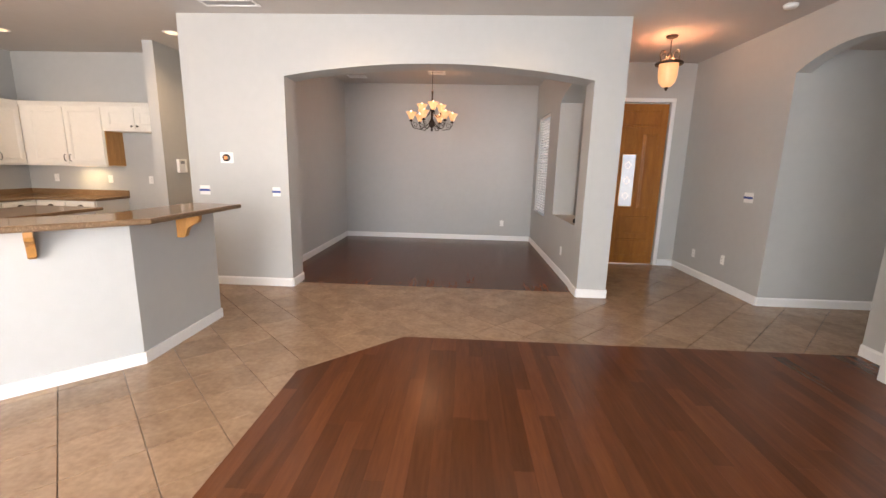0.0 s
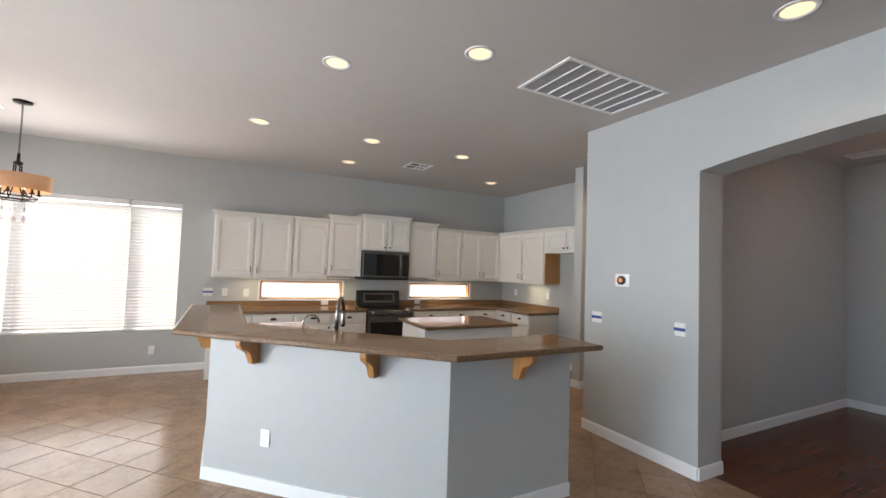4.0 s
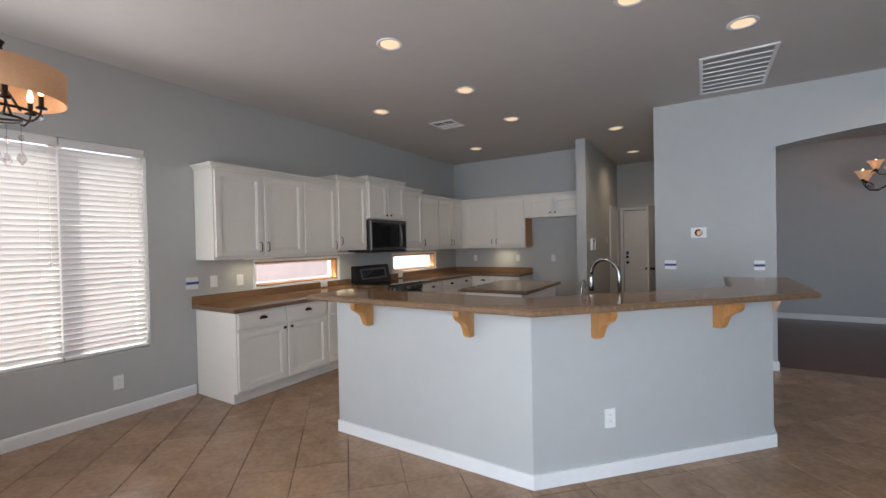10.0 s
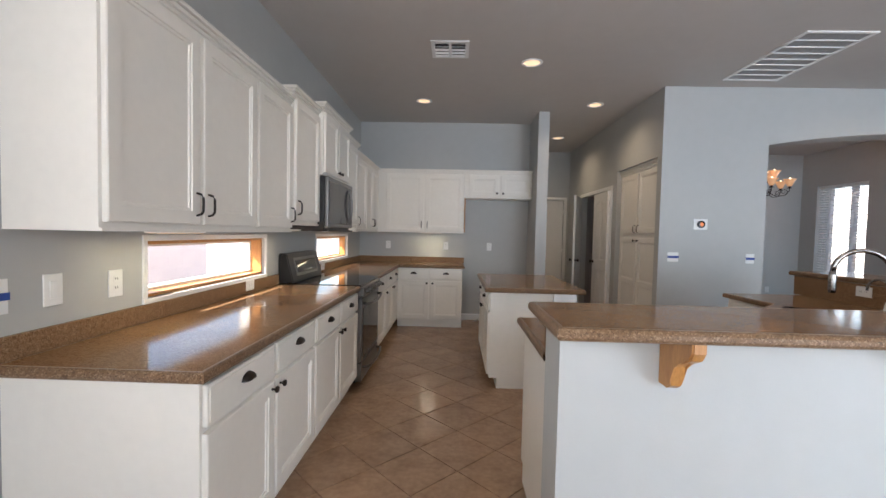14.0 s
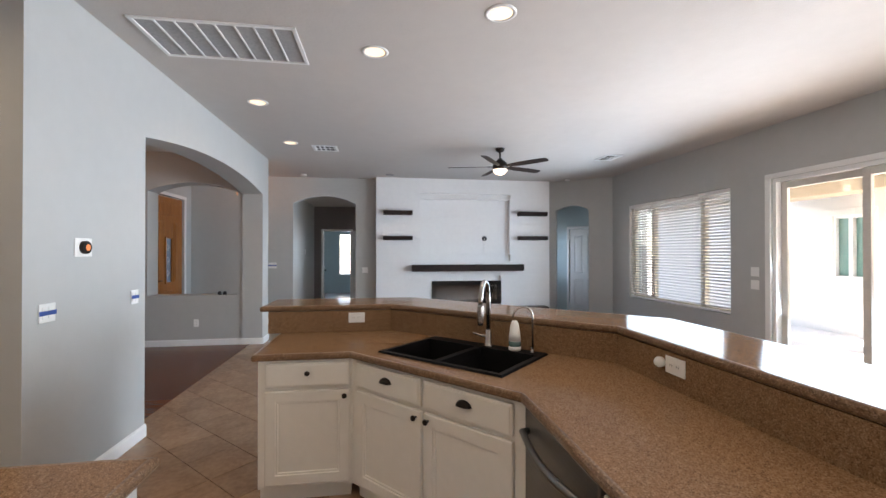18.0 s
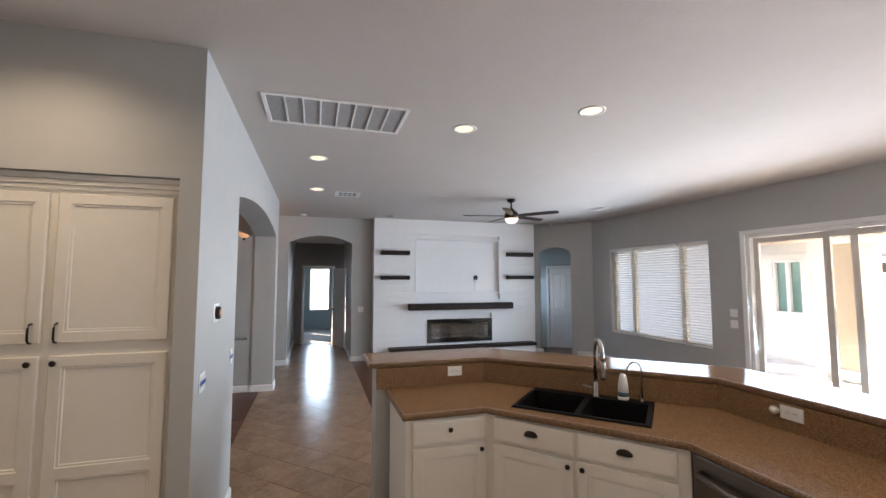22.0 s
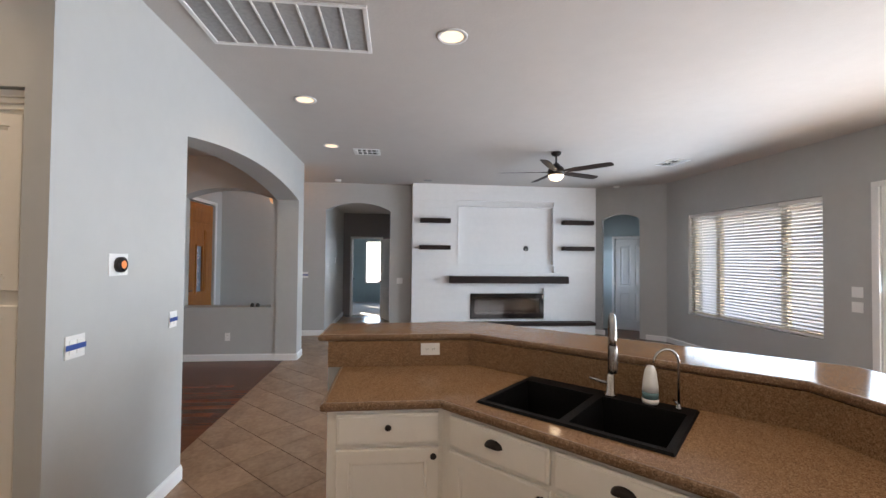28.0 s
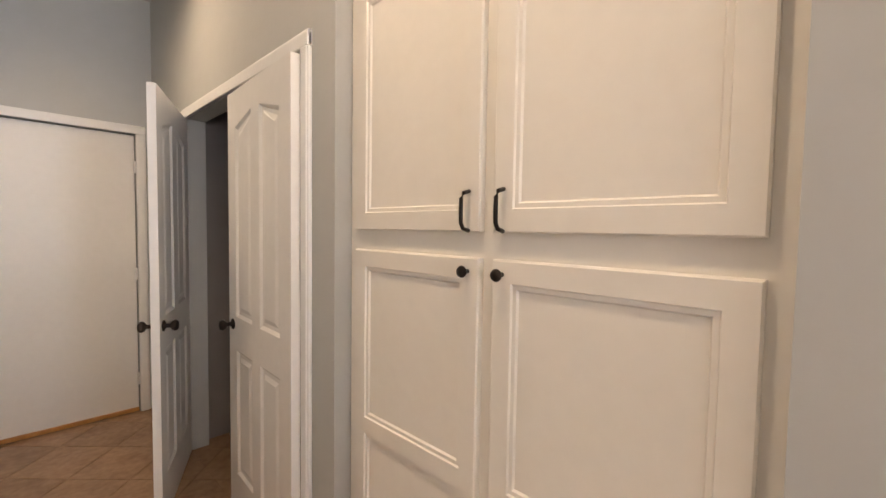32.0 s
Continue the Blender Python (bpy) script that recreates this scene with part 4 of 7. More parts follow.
# ---------------------------------------------------------------- built-in pantry cabinet in the hall wall
pan = thing("pantry_cabinet", "tall cream built-in pantry cabinet with four doors", "cabinet", at=pose(-3.428, 6.798, 0, 0, 0, -90))
PW = 1.196
part("body", B(((0.002, 0.004, 0.0), (PW - 0.002, 0.6, 2.30))), M_CAB, pan)
bm = bmesh.new()
for o, a, b in ((0.012, 2.225, 2.25), (0.024, 2.25, 2.275), (0.036, 2.275, 2.306)):
    box(bm, (0.004, -o, a), (PW - 0.004, 0.004, b), 0.004)
part("crown_moulding", bm, M_CAB, pan)
for x0, x1, hand in ((0.055, 0.590, "r"), (0.632, 1.16, "l")):
    d1 = panel_door(pan, x0, 1.42, x1, 2.205, 0.004, 0.055)
    bar_pull(d1, x1 - 0.035 if hand == "r" else x0 + 0.03, -0.017, 1.473)
    d2 = panel_door(pan, x0, 0.10, x1, 1.355, 0.004, 0.055, mid=0.765)
    knob(d2, x1 - 0.035 if hand == "r" else x0 + 0.03, -0.017, 1.32)

# ---------------------------------------------------------------- doors


def six_panel(name, label, w, h, at, knob_side="r", lever=False, category="door", material=None, hinges=True):
    """Six-panel moulded door, local x across, hinged at x = 0, faces at y = 0 and y = 0.035."""
    d = thing(name, label, category, at=at, kind="")
    bm = bmesh.new()
    t = 0.035
    arch = 0.05
    st, mul = 0.11 * w / 0.76, 0.10 * w / 0.76
    xs = [0, st, (w - mul) / 2, (w + mul) / 2, w - st, w]
    zs = [0.01, 0.22, 0.86, 1.02, h - 0.13, h] if h > 2.2 else [0.01, 0.22, 0.83, 0.99, h - 0.12, h]
    cells = [(i, j) for i in (1, 3) for j in (1, 3)]
    vg = {}
    for f, y in ((0, 0.0), (1, t)):
        for i, x in enumerate(xs):
            for j, z in enumerate(zs):
                vg[f, i, j] = bm.verts.new((x, y, z - (arch if j == 4 and i in (1, 4) else 0)))
        for i in range(5):
            for j in range(5):
                q = [vg[f, i, j], vg[f, i + 1, j], vg[f, i + 1, j + 1], vg[f, i, j + 1]]
                if (i, j) in cells:
                    s = 1 if f == 0 else -1
                    lv = []
                    for ins, dep in ((0.014, 0.009), (0.03, 0.009), (0.05, 0.003)):
                        lv.append([bm.verts.new(p) for p in ((xs[i] + ins, y + s * dep, zs[j] + ins), (xs[i + 1] - ins, y + s * dep, zs[j] + ins), (xs[i + 1] - ins, y + s * dep, zs[j + 1] - ins - (arch if j == 3 and i == 3 else 0)), (xs[i] + ins, y + s * dep, zs[j + 1] - ins - (arch if j == 3 and i == 1 else 0)))])
                    prev = q
                    for l in lv:
                        ring_quads(bm, prev, l)
                        prev = l
                    bm.faces.new(prev)
                else:
                    bm.faces.new(q)
    for i in range(5):
        for j in (0, 5):
            bm.faces.new((vg[0, i, j], vg[0, i + 1, j], vg[1, i + 1, j], vg[1, i, j]))
            bm.faces.new((vg[0, 0, i], vg[0, 0, i + 1], vg[1, 0, i + 1], vg[1, 0, i]))if j == 0 else bm.faces.new((vg[0, 5, i], vg[0, 5, i + 1], vg[1, 5, i + 1], vg[1, 5, i]))
    part("leaf", bm, material or M_DOOR, d)
    for y, r in ((0.0, 90), (t, -90)):
        bm = bmesh.new()
        lathe(bm, [(0, 0), (0.026, 0), (0.026, 0.006), (0.01, 0.012), (0.01, 0.03), (0.022, 0.038), (0.027, 0.05), (0.02, 0.062), (0, 0.066)], 16, pose(w - 0.06 if knob_side == "r" else 0.06, y, 0.95, r))
        part("knob", bm, M_BRONZE, d, "dark bronze round knob", smooth=True)
    if hinges:
        for z in (0.2, 1.05, h - 0.2):
            bm = bmesh.new()
            tube(bm, [(-0.003, -0.006, z - 0.045), (-0.003, -0.006, z + 0.045)], 0.006, 8)
            part("hinge", bm, M_PLASTIC, d, "white hinge", smooth=True)
    return d


def casing(name, pts_fn, a, b, h, w=0.06, t=0.018):
    """Door trim on one face: two legs and a head; pts_fn maps (along, out, z) to the world."""
    bm = bmesh.new()
    for lo, hi in (((a - w, 0, 0), (a, t, h)), ((b, 0, 0), (b + w, t, h)), ((a - w, 0, h), (b + w, t, h + w))):
        box(bm, lo, hi, 0.005)
        box(bm, (lo[0] + (0.008 if lo[2] == 0 else 0), 0, lo[2]), (hi[0] - (0.008 if lo[2] == 0 else 0), t + 0.004, hi[2] - 0.01 * (lo[2] > 0)), 0.004)
    for v in bm.verts:
        v.co = pts_fn(*v.co)
    return tagged(link(name, bm, M_TRIM), kind="structure")


casing("trim_garage_door", lambda u, o, z: Vector((u, 9.37 - o, z)), -4.435, -3.595, 2.09)
casing("trim_closet_door", lambda u, o, z: Vector((-3.49 - o, u, z)), 7.01, 8.47, 2.07)
gd = thing("garage_door", "flat white door with black deadbolt and knob", "door", at=pose(-4.428, 9.39, 0))
part("leaf", B(((0, 0, 0.015), (0.826, 0.04, 2.082)), bev=0.002), M_DOOR, gd)
for z in (0.98, 1.10):
    bm = bmesh.new()
    lathe(bm, [(0, 0), (0.03, 0), (0.03, 0.008), (0.014, 0.014), (0.024, 0.04), (0.018, 0.055), (0, 0.058)] if z < 1 else [(0, 0), (0.028, 0), (0.028, 0.016), (0, 0.02)], 16, pose(0.065, 0.0, z, 90))
    part("knob" if z < 1 else "deadbolt", bm, M_BRONZE, gd, "black round hardware", smooth=True)
part("keypad", B(((0.04, -0.012, 1.15), (0.09, 0.0, 1.22)), bev=0.003), M_BLUE, gd, "blue protective film on a small keypad")
part("door_sweep", B(((0, -0.012, 0.002), (0.826, 0.0, 0.03))), M_OAK, gd, "brown door sweep")
for z in (0.25, 1.05, 1.85):
    part("hinge", B(((0.82, -0.012, z - 0.045), (0.834, 0.0, z + 0.045)), bev=0.002), M_PLASTIC, gd)
six_panel("closet_door", "white moulded panel closet door, pulled almost shut", 0.72, 2.055, pose(-3.505, 7.015, 0, 0, 0, 87.5), "r")
six_panel("closet_door", "white moulded panel closet door standing open into the hall", 0.72, 2.055, pose(-3.53, 8.46, 0, 0, 0, 246), "r")

# ---------------------------------------------------------------- ground, floors' beds, far rooms, outdoors
tagged(link("ground", B(((-200, -200, -0.4), (200, 200, -0.12))), M_GRAVEL), kind="structure")
tagged(link("floor", B(((XW - 0.2, YS - 0.2, -0.119), (10, 9.6, -0.009))), M_GROUT), kind="structure")
tagged(link("patio", B(((-9.5, -7.5, -0.119), (1.6, YS - 0.2, -0.03))), M_PATIO), kind="structure")
tagged(link("porch_floor", B(((1.5, 7.58, -0.119), (6, 12, -0.03))), M_PATIO), kind="structure")

# corridor behind the east arch and the bedroom at its end
wall("wall_corridor_north", "x", 5.42, 0.15, 3.30, 6.0)
wall("wall_corridor_south", "x", 3.97, 0.15, 3.30, 6.0, [(4.9, 5.65, 0, 2.05, 0)])
# end wall painted darker to stand for the corridor's shade
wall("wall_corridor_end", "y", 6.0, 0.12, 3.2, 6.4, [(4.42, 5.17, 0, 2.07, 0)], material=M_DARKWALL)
wall("wall_bedroom_north", "x", 6.3, 0.12, 6.12, 9.4, material=M_TEALWALL)
wall("wall_bedroom_south", "x", 3.0, 0.12, 6.12, 9.4, material=M_TEALWALL)
wall("wall_bedroom_east", "y", 9.4, 0.12, 3.0, 6.42, [(4.38, 5.08, 0.65, 2.15, 0)], material=M_TEALWALL)
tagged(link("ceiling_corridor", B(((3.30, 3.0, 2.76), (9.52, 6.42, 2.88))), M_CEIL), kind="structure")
tagged(link("floor_bedroom", B(((6.06, 3.12, -0.008), (9.4, 6.3, 0.004))), M_CARPET), kind="structure")
casing("trim_corridor_door", lambda u, o, z: Vector((6.0 - o, u, z)), 4.42, 5.17, 2.07)
six_panel("bedroom_door", "white panel door standing open into the far bedroom", 0.73, 2.05, pose(6.15, 5.165, 0, 0, 0, 8), "r")
six_panel("corridor_door", "white panel door open at the corridor side", 0.72, 2.04, pose(4.92, 4.13, 0, 0, 0, 20), "r")
bm = B(((9.42, 4.38, 0.65), (9.50, 4.42, 2.15)), ((9.42, 5.04, 0.65), (9.50, 5.08, 2.15)), ((9.42, 4.42, 0.65), (9.50, 5.04, 0.69)), ((9.42, 4.42, 2.11), (9.50, 5.04, 2.15)))
w5 = tagged(link("window_5", bm, M_VINYL), kind="structure")
# vestibule behind the diagonal arch, with its door
wall("wall_vestibule_back", "x", 0.90, 0.10, -0.5, 2.0, [(0.41, 1.17, 0, 2.05, 0)], material=M_TEALWALL, m=MD)
# side opening is unseen, added only to let the fill lamp in
wall("wall_vestibule_side_a", "y", -0.10, 0.10, 0.12, 0.90, [(0.25, 0.80, 0.9, 2.0, 0)], material=M_TEALWALL, m=MD)
# added fill lamp that brightens the suite door; its source is assumed
sky_panel("suite_door_fill", 0, 0, 0, 0.5, 1.0, 0.5, 0).matrix_world = MD @ pose(-0.16, 0.52, 1.45, 90, 0, -90)
wall("wall_vestibule_side_b", "y", 1.46, 0.10, 0.12, 0.90, material=M_TEALWALL, m=MD)
tagged(link("ceiling_vestibule", prism(bmesh.new(), [tuple((MD @ Vector(p))[:2]) for p in ((-0.5, 0.121, 0), (2.0, 0.121, 0), (2.0, 1.1, 0), (-0.5, 1.1, 0))], 2.75, 2.85), M_CEIL), kind="structure")
tagged(link("floor_vestibule", prism(bmesh.new(), [tuple((MD @ Vector(p))[:2]) for p in ((-0.5, 0.0, 0), (2.0, 0.0, 0), (2.0, 1.1, 0), (-0.5, 1.1, 0))], -0.118, 0.0), M_WOOD), kind="structure")
six_panel("suite_door", "white six-panel door with a bronze knob in the blue-grey vestibule", 0.74, 2.04, MD @ pose(0.42, 0.905, 0, 0, 0, 0), "r")
casing("trim_suite_door", lambda u, o, z: MD @ Vector((u, 0.90 - o, z)), 0.41, 1.17, 2.05)
wall("wall_behind_vestibule", "x", 1.05, 0.1, -0.6, 2.1, m=MD)
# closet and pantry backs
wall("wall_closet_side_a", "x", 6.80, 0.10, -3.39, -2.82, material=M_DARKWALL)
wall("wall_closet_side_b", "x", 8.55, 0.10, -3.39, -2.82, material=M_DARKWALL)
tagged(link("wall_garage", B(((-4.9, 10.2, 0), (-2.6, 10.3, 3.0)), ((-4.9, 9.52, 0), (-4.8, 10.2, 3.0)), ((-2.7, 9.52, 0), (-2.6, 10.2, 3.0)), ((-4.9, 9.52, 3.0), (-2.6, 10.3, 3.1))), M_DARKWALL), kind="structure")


# covered patio: roof, beam, columns
pr_ = thing("patio_cover", "tan stucco patio cover on square columns", "patio cover")
part("soffit", B(((-7.66, -4.55, 2.72), (1.55, YS - 0.21, 2.86))), M_STUCCO2, pr_)
part("beam", B(((-7.66, -4.56, 2.50), (1.55, -4.06, 2.719))), M_STUCCO, pr_)
for x in (-1.1, -4.17, -7.3):
    col = part("column", B(((x - 0.28, -4.58, -0.03), (x + 0.28, -4.04, 2.5)), bev=0.02), M_STUCCO, pr_, "square tan stucco column")
    part("plinth", B(((x - 0.32, -4.62, -0.03), (x + 0.32, -4.0, 0.18)), bev=0.02), M_STUCCO2, col)
    part("capital", B(((x - 0.32, -4.62, 2.38), (x + 0.32, -4.0, 2.499)), bev=0.02), M_STUCCO2, col)
# bedroom wing seen through the sliding door
wing = thing("house_wing", "cream stucco house wing with teal-tinted windows", "house")
part("wall", B(((-0.32, -5.2, -0.1), (0.07, -4.9, 2.75)), ((0.66, -5.2, -0.1), (6.0, -4.9, 2.75)), ((0.07, -5.2, -0.1), (0.66, -4.9, 1.0)), ((0.07, -5.2, 2.17), (0.66, -4.9, 2.75))), M_STUCCO2, wing)
part("roof", B(((-0.5, -5.5, 2.75), (6.3, -4.57, 2.9))), M_ROOF, wing)
for x0, x1 in ((0.11, 0.33), (0.40, 0.62)):
    wf = part("window", B(((x0 - 0.035, -5.0, 1.0), (x0, -4.88, 2.17)), ((x1, -5.0, 1.0), (x1 + 0.035, -4.88, 2.17)), ((x0, -5.0, 1.0), (x1, -4.88, 1.05)), ((x0, -5.0, 2.12), (x1, -4.88, 2.17))), M_VINYL, wing, "white framed narrow window")
    part("pane", B(((x0, -4.97, 1.05), (x1, -4.96, 2.12))), M_TEALGLASS, wf, "teal-tinted pane")
bm = B(((-0.05, -4.90, 0.88), (0.78, -4.86, 1.0)), ((-0.05, -4.90, 2.17), (0.78, -4.86, 2.29)), ((-0.05, -4.90, 1.0), (0.07, -4.86, 2.17)), ((0.66, -4.90, 1.0), (0.78, -4.86, 2.17)), bev=0.01)
part("surround", bm, M_STUCCO2, wing, "raised stucco window surround")

# the neighbour behind the back wall
nb = thing("neighbour_house", "neighbouring stucco house with grey tile roof behind the block wall", "house")
part("wall", B(((-10, -24, -0.1), (8, -19, 2.9))), M_STUCCO2, nb)
bm = bmesh.new()
for i in range(14):
    y, z = -18.3 - i * 0.30, 2.75 + i * 0.13
    box(bm, (-10.6, y - 0.34, z), (8.6, y, z + 0.06))
part("roof", bm, M_ROOF, nb)
for x in (-8.0, -5.2, -2.4, 0.4, 1.9, 3.6, 5.8):
    wn_ = part("window", B(((x - 0.45, -19.02, 2.0), (x + 0.45, -18.98, 2.55))), M_VINYL, nb)
    part("pane", B(((x - 0.38, -18.985, 2.06), (x + 0.38, -18.975, 2.49))), M_BLACKGLASS, wn_)
# soft wedge roof and yard walls of single blocks
BL, BH = 0.40, 0.20


def block_wall(name, label, x0, x1, y0, n, axis="x", colour=None):
    w_ = thing(name, label, "wall")
    me = None
    m_ = colour or M_PINKBLOCK
    part("core", B(((x0, y0 - 0.11, -0.12), (x1, y0 - 0.012, n * BH)) if axis == "x" else ((y0 - 0.11, x0, -0.12), (y0 - 0.012, x1, n * BH))), m_, w_)
    bm = bmesh.new()
    for r in range(n):
        u = x0 - (BL / 2 if r % 2 else 0)
        while u < x1:
            a, b = max(u, x0) + 0.004, min(u + BL, x1) - 0.004
            if b > a:
                if axis == "x":
                    box(bm, (a - 0.002, y0 - 0.012, r * BH + 0.002), (b + 0.002, y0, r * BH + BH - 0.002))
                else:
                    box(bm, (y0 - 0.012, a - 0.002, r * BH + 0.002), (y0, b + 0.002, r * BH + BH - 0.002))
            u += BL
    st = part("block_courses", bm, m_, w_)
    st["kind"] = "stuff"
    return w_


block_wall("block_wall", "pink painted concrete block wall along the back of the yard", -3.2, 12, -13.5, 9)
block_wall("block_wall", "pink-grey concrete block wall nearer the patio", -16, -3.3, -11.0, 8)
block_wall("block_wall", "pink-grey concrete block side wall", -13.5, 9.5, -11.2, 9, axis="y", colour=M_PALEBLOCK)
vb = thing("wall_fixture", "small dark vent box on the block wall", "vent")
part("box", B(((1.45, -13.49, 1.15), (1.85, -13.40, 1.50)), bev=0.01), M_BLACK, vb)


def tree(name, label, x, y, h, spread_, seed, trunk=0.09, clumps=260, leaf=0.09, foliage=None):
    rnd = random.Random(seed)
    t = thing(name, label, "tree", at=pose(x, y, -0.12))
    bm = bmesh.new()
    limbs = []
    for k in range(3):
        a = k * 2.1 + rnd.random()
        p = Vector((0.06 * math.cos(a), 0.06 * math.sin(a), 0))
        pts = [p.copy()]
        d = Vector((math.cos(a) * 0.25, math.sin(a) * 0.25, 1)).normalized()
        for s in range(6):
            p = p + d * (h * 0.13)
            d = (d + Vector((rnd.uniform(-0.3, 0.3), rnd.uniform(-0.3, 0.3), 0.1))).normalized()
            pts.append(p.copy())
        tube(bm, pts, [trunk * (1 - 0.13 * i) for i in range(len(pts))], 7)
        limbs += pts[2:]
        for s in range(3):
            q = pts[3 + s].copy()
            b = [q.copy()]
            e = Vector((rnd.uniform(-1, 1), rnd.uniform(-1, 1), rnd.uniform(0.1, 0.8))).normalized()
            for _ in range(3):
                q = q + e * (spread_ * 0.22)
                b.append(q.copy())
            tube(bm, b, [trunk * 0.4, trunk * 0.3, trunk * 0.2, trunk * 0.1], 5)
            limbs += b[1:]
    part("trunk", bm, M_BARK, t, smooth=True)
    bm = bmesh.new()
    for _ in range(clumps):
        c = rnd.choice(limbs) + Vector((rnd.gauss(0, 0.22), rnd.gauss(0, 0.22), rnd.gauss(0.08, 0.2))) * spread_ * 0.6
        for _ in range(12):
            o = c + Vector((rnd.gauss(0, 0.12), rnd.gauss(0, 0.12), rnd.gauss(0, 0.1)))
            u = Vector((rnd.uniform(-1, 1), rnd.uniform(-1, 1), rnd.uniform(-0.6, 0.6))).normalized() * leaf
            v = u.cross(Vector((rnd.uniform(-1, 1), rnd.uniform(-1, 1), rnd.uniform(-1, 1)))).normalized() * leaf * 0.4
            q = [bm.verts.new(o - u), bm.verts.new(o + v), bm.verts.new(o + u), bm.verts.new(o - v)]
            bm.faces.new(q)
    cr = part("crown", bm, foliage or M_LEAF, t)
    cr["kind"] = "stuff"
    return t


tree("tree", "leafy green yard tree beyond the patio", -7.9, -8.6, 3.6, 1.5, 3)
tree("tree", "leafy green yard tree by the side wall", -10.3, -7.2, 3.8, 1.6, 5)
tree("tree", "leafy green tree behind the block wall", -5.4, -13.2, 4.0, 1.9, 21)
tree("tree", "leafy green tree behind the block wall", -9.4, -12.6, 4.3, 2.0, 22)
tree("tree", "leafy green tree beyond the side wall", -13.0, -5.5, 4.2, 2.0, 23)
M_DRYLEAF = mat("dry_grey_leaf", (0.30, 0.27, 0.21), 0.8, scale=6, colour2=(0.17, 0.15, 0.11), island=True)
tree("shrub", "low dry grey shrub against the block wall", 1.85, -12.75, 0.75, 0.75, 8, trunk=0.014, clumps=70, leaf=0.05, foliage=M_DRYLEAF)
tree("shrub", "small dry shrub beside the blue bucket", 0.75, -12.8, 0.5, 0.5, 9, trunk=0.012, clumps=40, leaf=0.045, foliage=M_DRYLEAF)
bk = thing("bucket", "blue plastic bucket standing on gravel by the block wall", "bucket", at=pose(1.36, -12.3, -0.12))
bm = bmesh.new()
lathe(bm, [(0, 0.0), (0.115, 0.0), (0.15, 0.33), (0.158, 0.335), (0.158, 0.35), (0.143, 0.35), (0.11, 0.015), (0, 0.015)], 20)
part("pail", bm, M_BLUEPAIL, bk, smooth=True)
bm = bmesh.new()
tube(bm, [(0.158 * math.cos(a), 0.10 * math.sin(a) + 0.02, 0.33 - 0.11 * math.sin(a)) for a in [math.pi * i / 12 for i in range(13)]], 0.004, 5)
part("handle", bm, M_CHROME, bk, "thin wire handle")

# ---------------------------------------------------------------- windows and blinds


def frame_window(name, axis, face, a, b, z0, z1, splits, t=0.05, depth=(0.10, 0.17), panes=True, material=None):
    """Vinyl window set back in its opening; splits are mullion places. face: the wall's inner face, depth measured outwards (negative axis)."""
    def P(u, o, z):
        return (u, face - o, z) if axis == "x" else (face - o, u, z)
    w_ = thing(name, "", "", kind="structure")
    d0, d1 = depth
    bm = B((P(a, d0, z0), P(a + t, d1, z1)), (P(b - t, d0, z0), P(b, d1, z1)), (P(a + t, d0, z0), P(b - t, d1, z0 + t)), (P(a + t, d0, z1 - t), P(b - t, d1, z1)))
    part("window_frame", bm, material or M_VINYL, w_)
    for s in splits:
        part("mullion", B((P(s - 0.045, d0 - 0.004, z0 + t), P(s + 0.045, d1, z1 - t))), material or M_VINYL, w_)
    if panes:
        edges = [a + t] + [v for s in splits for v in (s - 0.045, s + 0.045)] + [b - t]
        for u0, u1 in zip(edges[::2], edges[1::2]):
            g = part("pane", B((P(u0, d1 - 0.03, z0 + t), P(u1, d1 - 0.036, z1 - t))), M_GLASS, w_)
            g.visible_shadow = False
    return w_


frame_window("window_1", "x", YS, WIN_S[0], WIN_S[1], WIN_S[2], WIN_S[3], (-6.38, -5.21), material=M_ALMOND)
frame_window("window_2", "y", XW, WIN_W[0], WIN_W[1], WIN_W[2], WIN_W[3], (-0.26, 0.95))
frame_window("window_3", "x", YS, WIN_L[0], WIN_L[1], WIN_L[2], WIN_L[3], (-0.27, 0.92), material=M_ALMOND)
for i, (a, b, c, d) in enumerate(WIN_K):
    w_ = frame_window("window_6" if i == 0 else "window_7", "y", XW, a, b, c, d, (), t=0.035)
    part("wood_liner", B(((XW - 0.10, a + 0.002, c + 0.002), (XW - 0.02, a + 0.02, d - 0.002)), ((XW - 0.10, b - 0.02, c + 0.002), (XW - 0.02, b - 0.002, d - 0.002)), ((XW - 0.10, a + 0.02, c + 0.002), (XW - 0.02, b - 0.02, c + 0.018)), ((XW - 0.10, a + 0.02, d - 0.018), (XW - 0.02, b - 0.02, d - 0.002))), M_OAK, w_, "honey oak liner")
    part("window_sill", B(((XW - 0.02, a - 0.03, c - 0.03), (XW + 0.012, b + 0.03, c)), ((XW - 0.0, a - 0.03, d), (XW + 0.01, b + 0.03, d + 0.03)), ((XW - 0.0, a - 0.03, c), (XW + 0.01, a, d)), ((XW - 0.0, b, c), (XW + 0.01, b + 0.03, d)), bev=0.003), M_TRIM, w_)
wd = thing("window_4", "", "", kind="structure")
part("window_frame", B(((1.36, 7.93, 0.68), (1.43, 7.98, 2.42)), ((1.36, 8.88, 0.68), (1.43, 8.93, 2.42)), ((1.36, 7.98, 0.68), (1.43, 8.88, 0.73)), ((1.36, 7.98, 2.37), (1.43, 8.88, 2.42)), ((1.355, 8.39, 0.73), (1.43, 8.47, 2.37))), M_VINYL, wd)
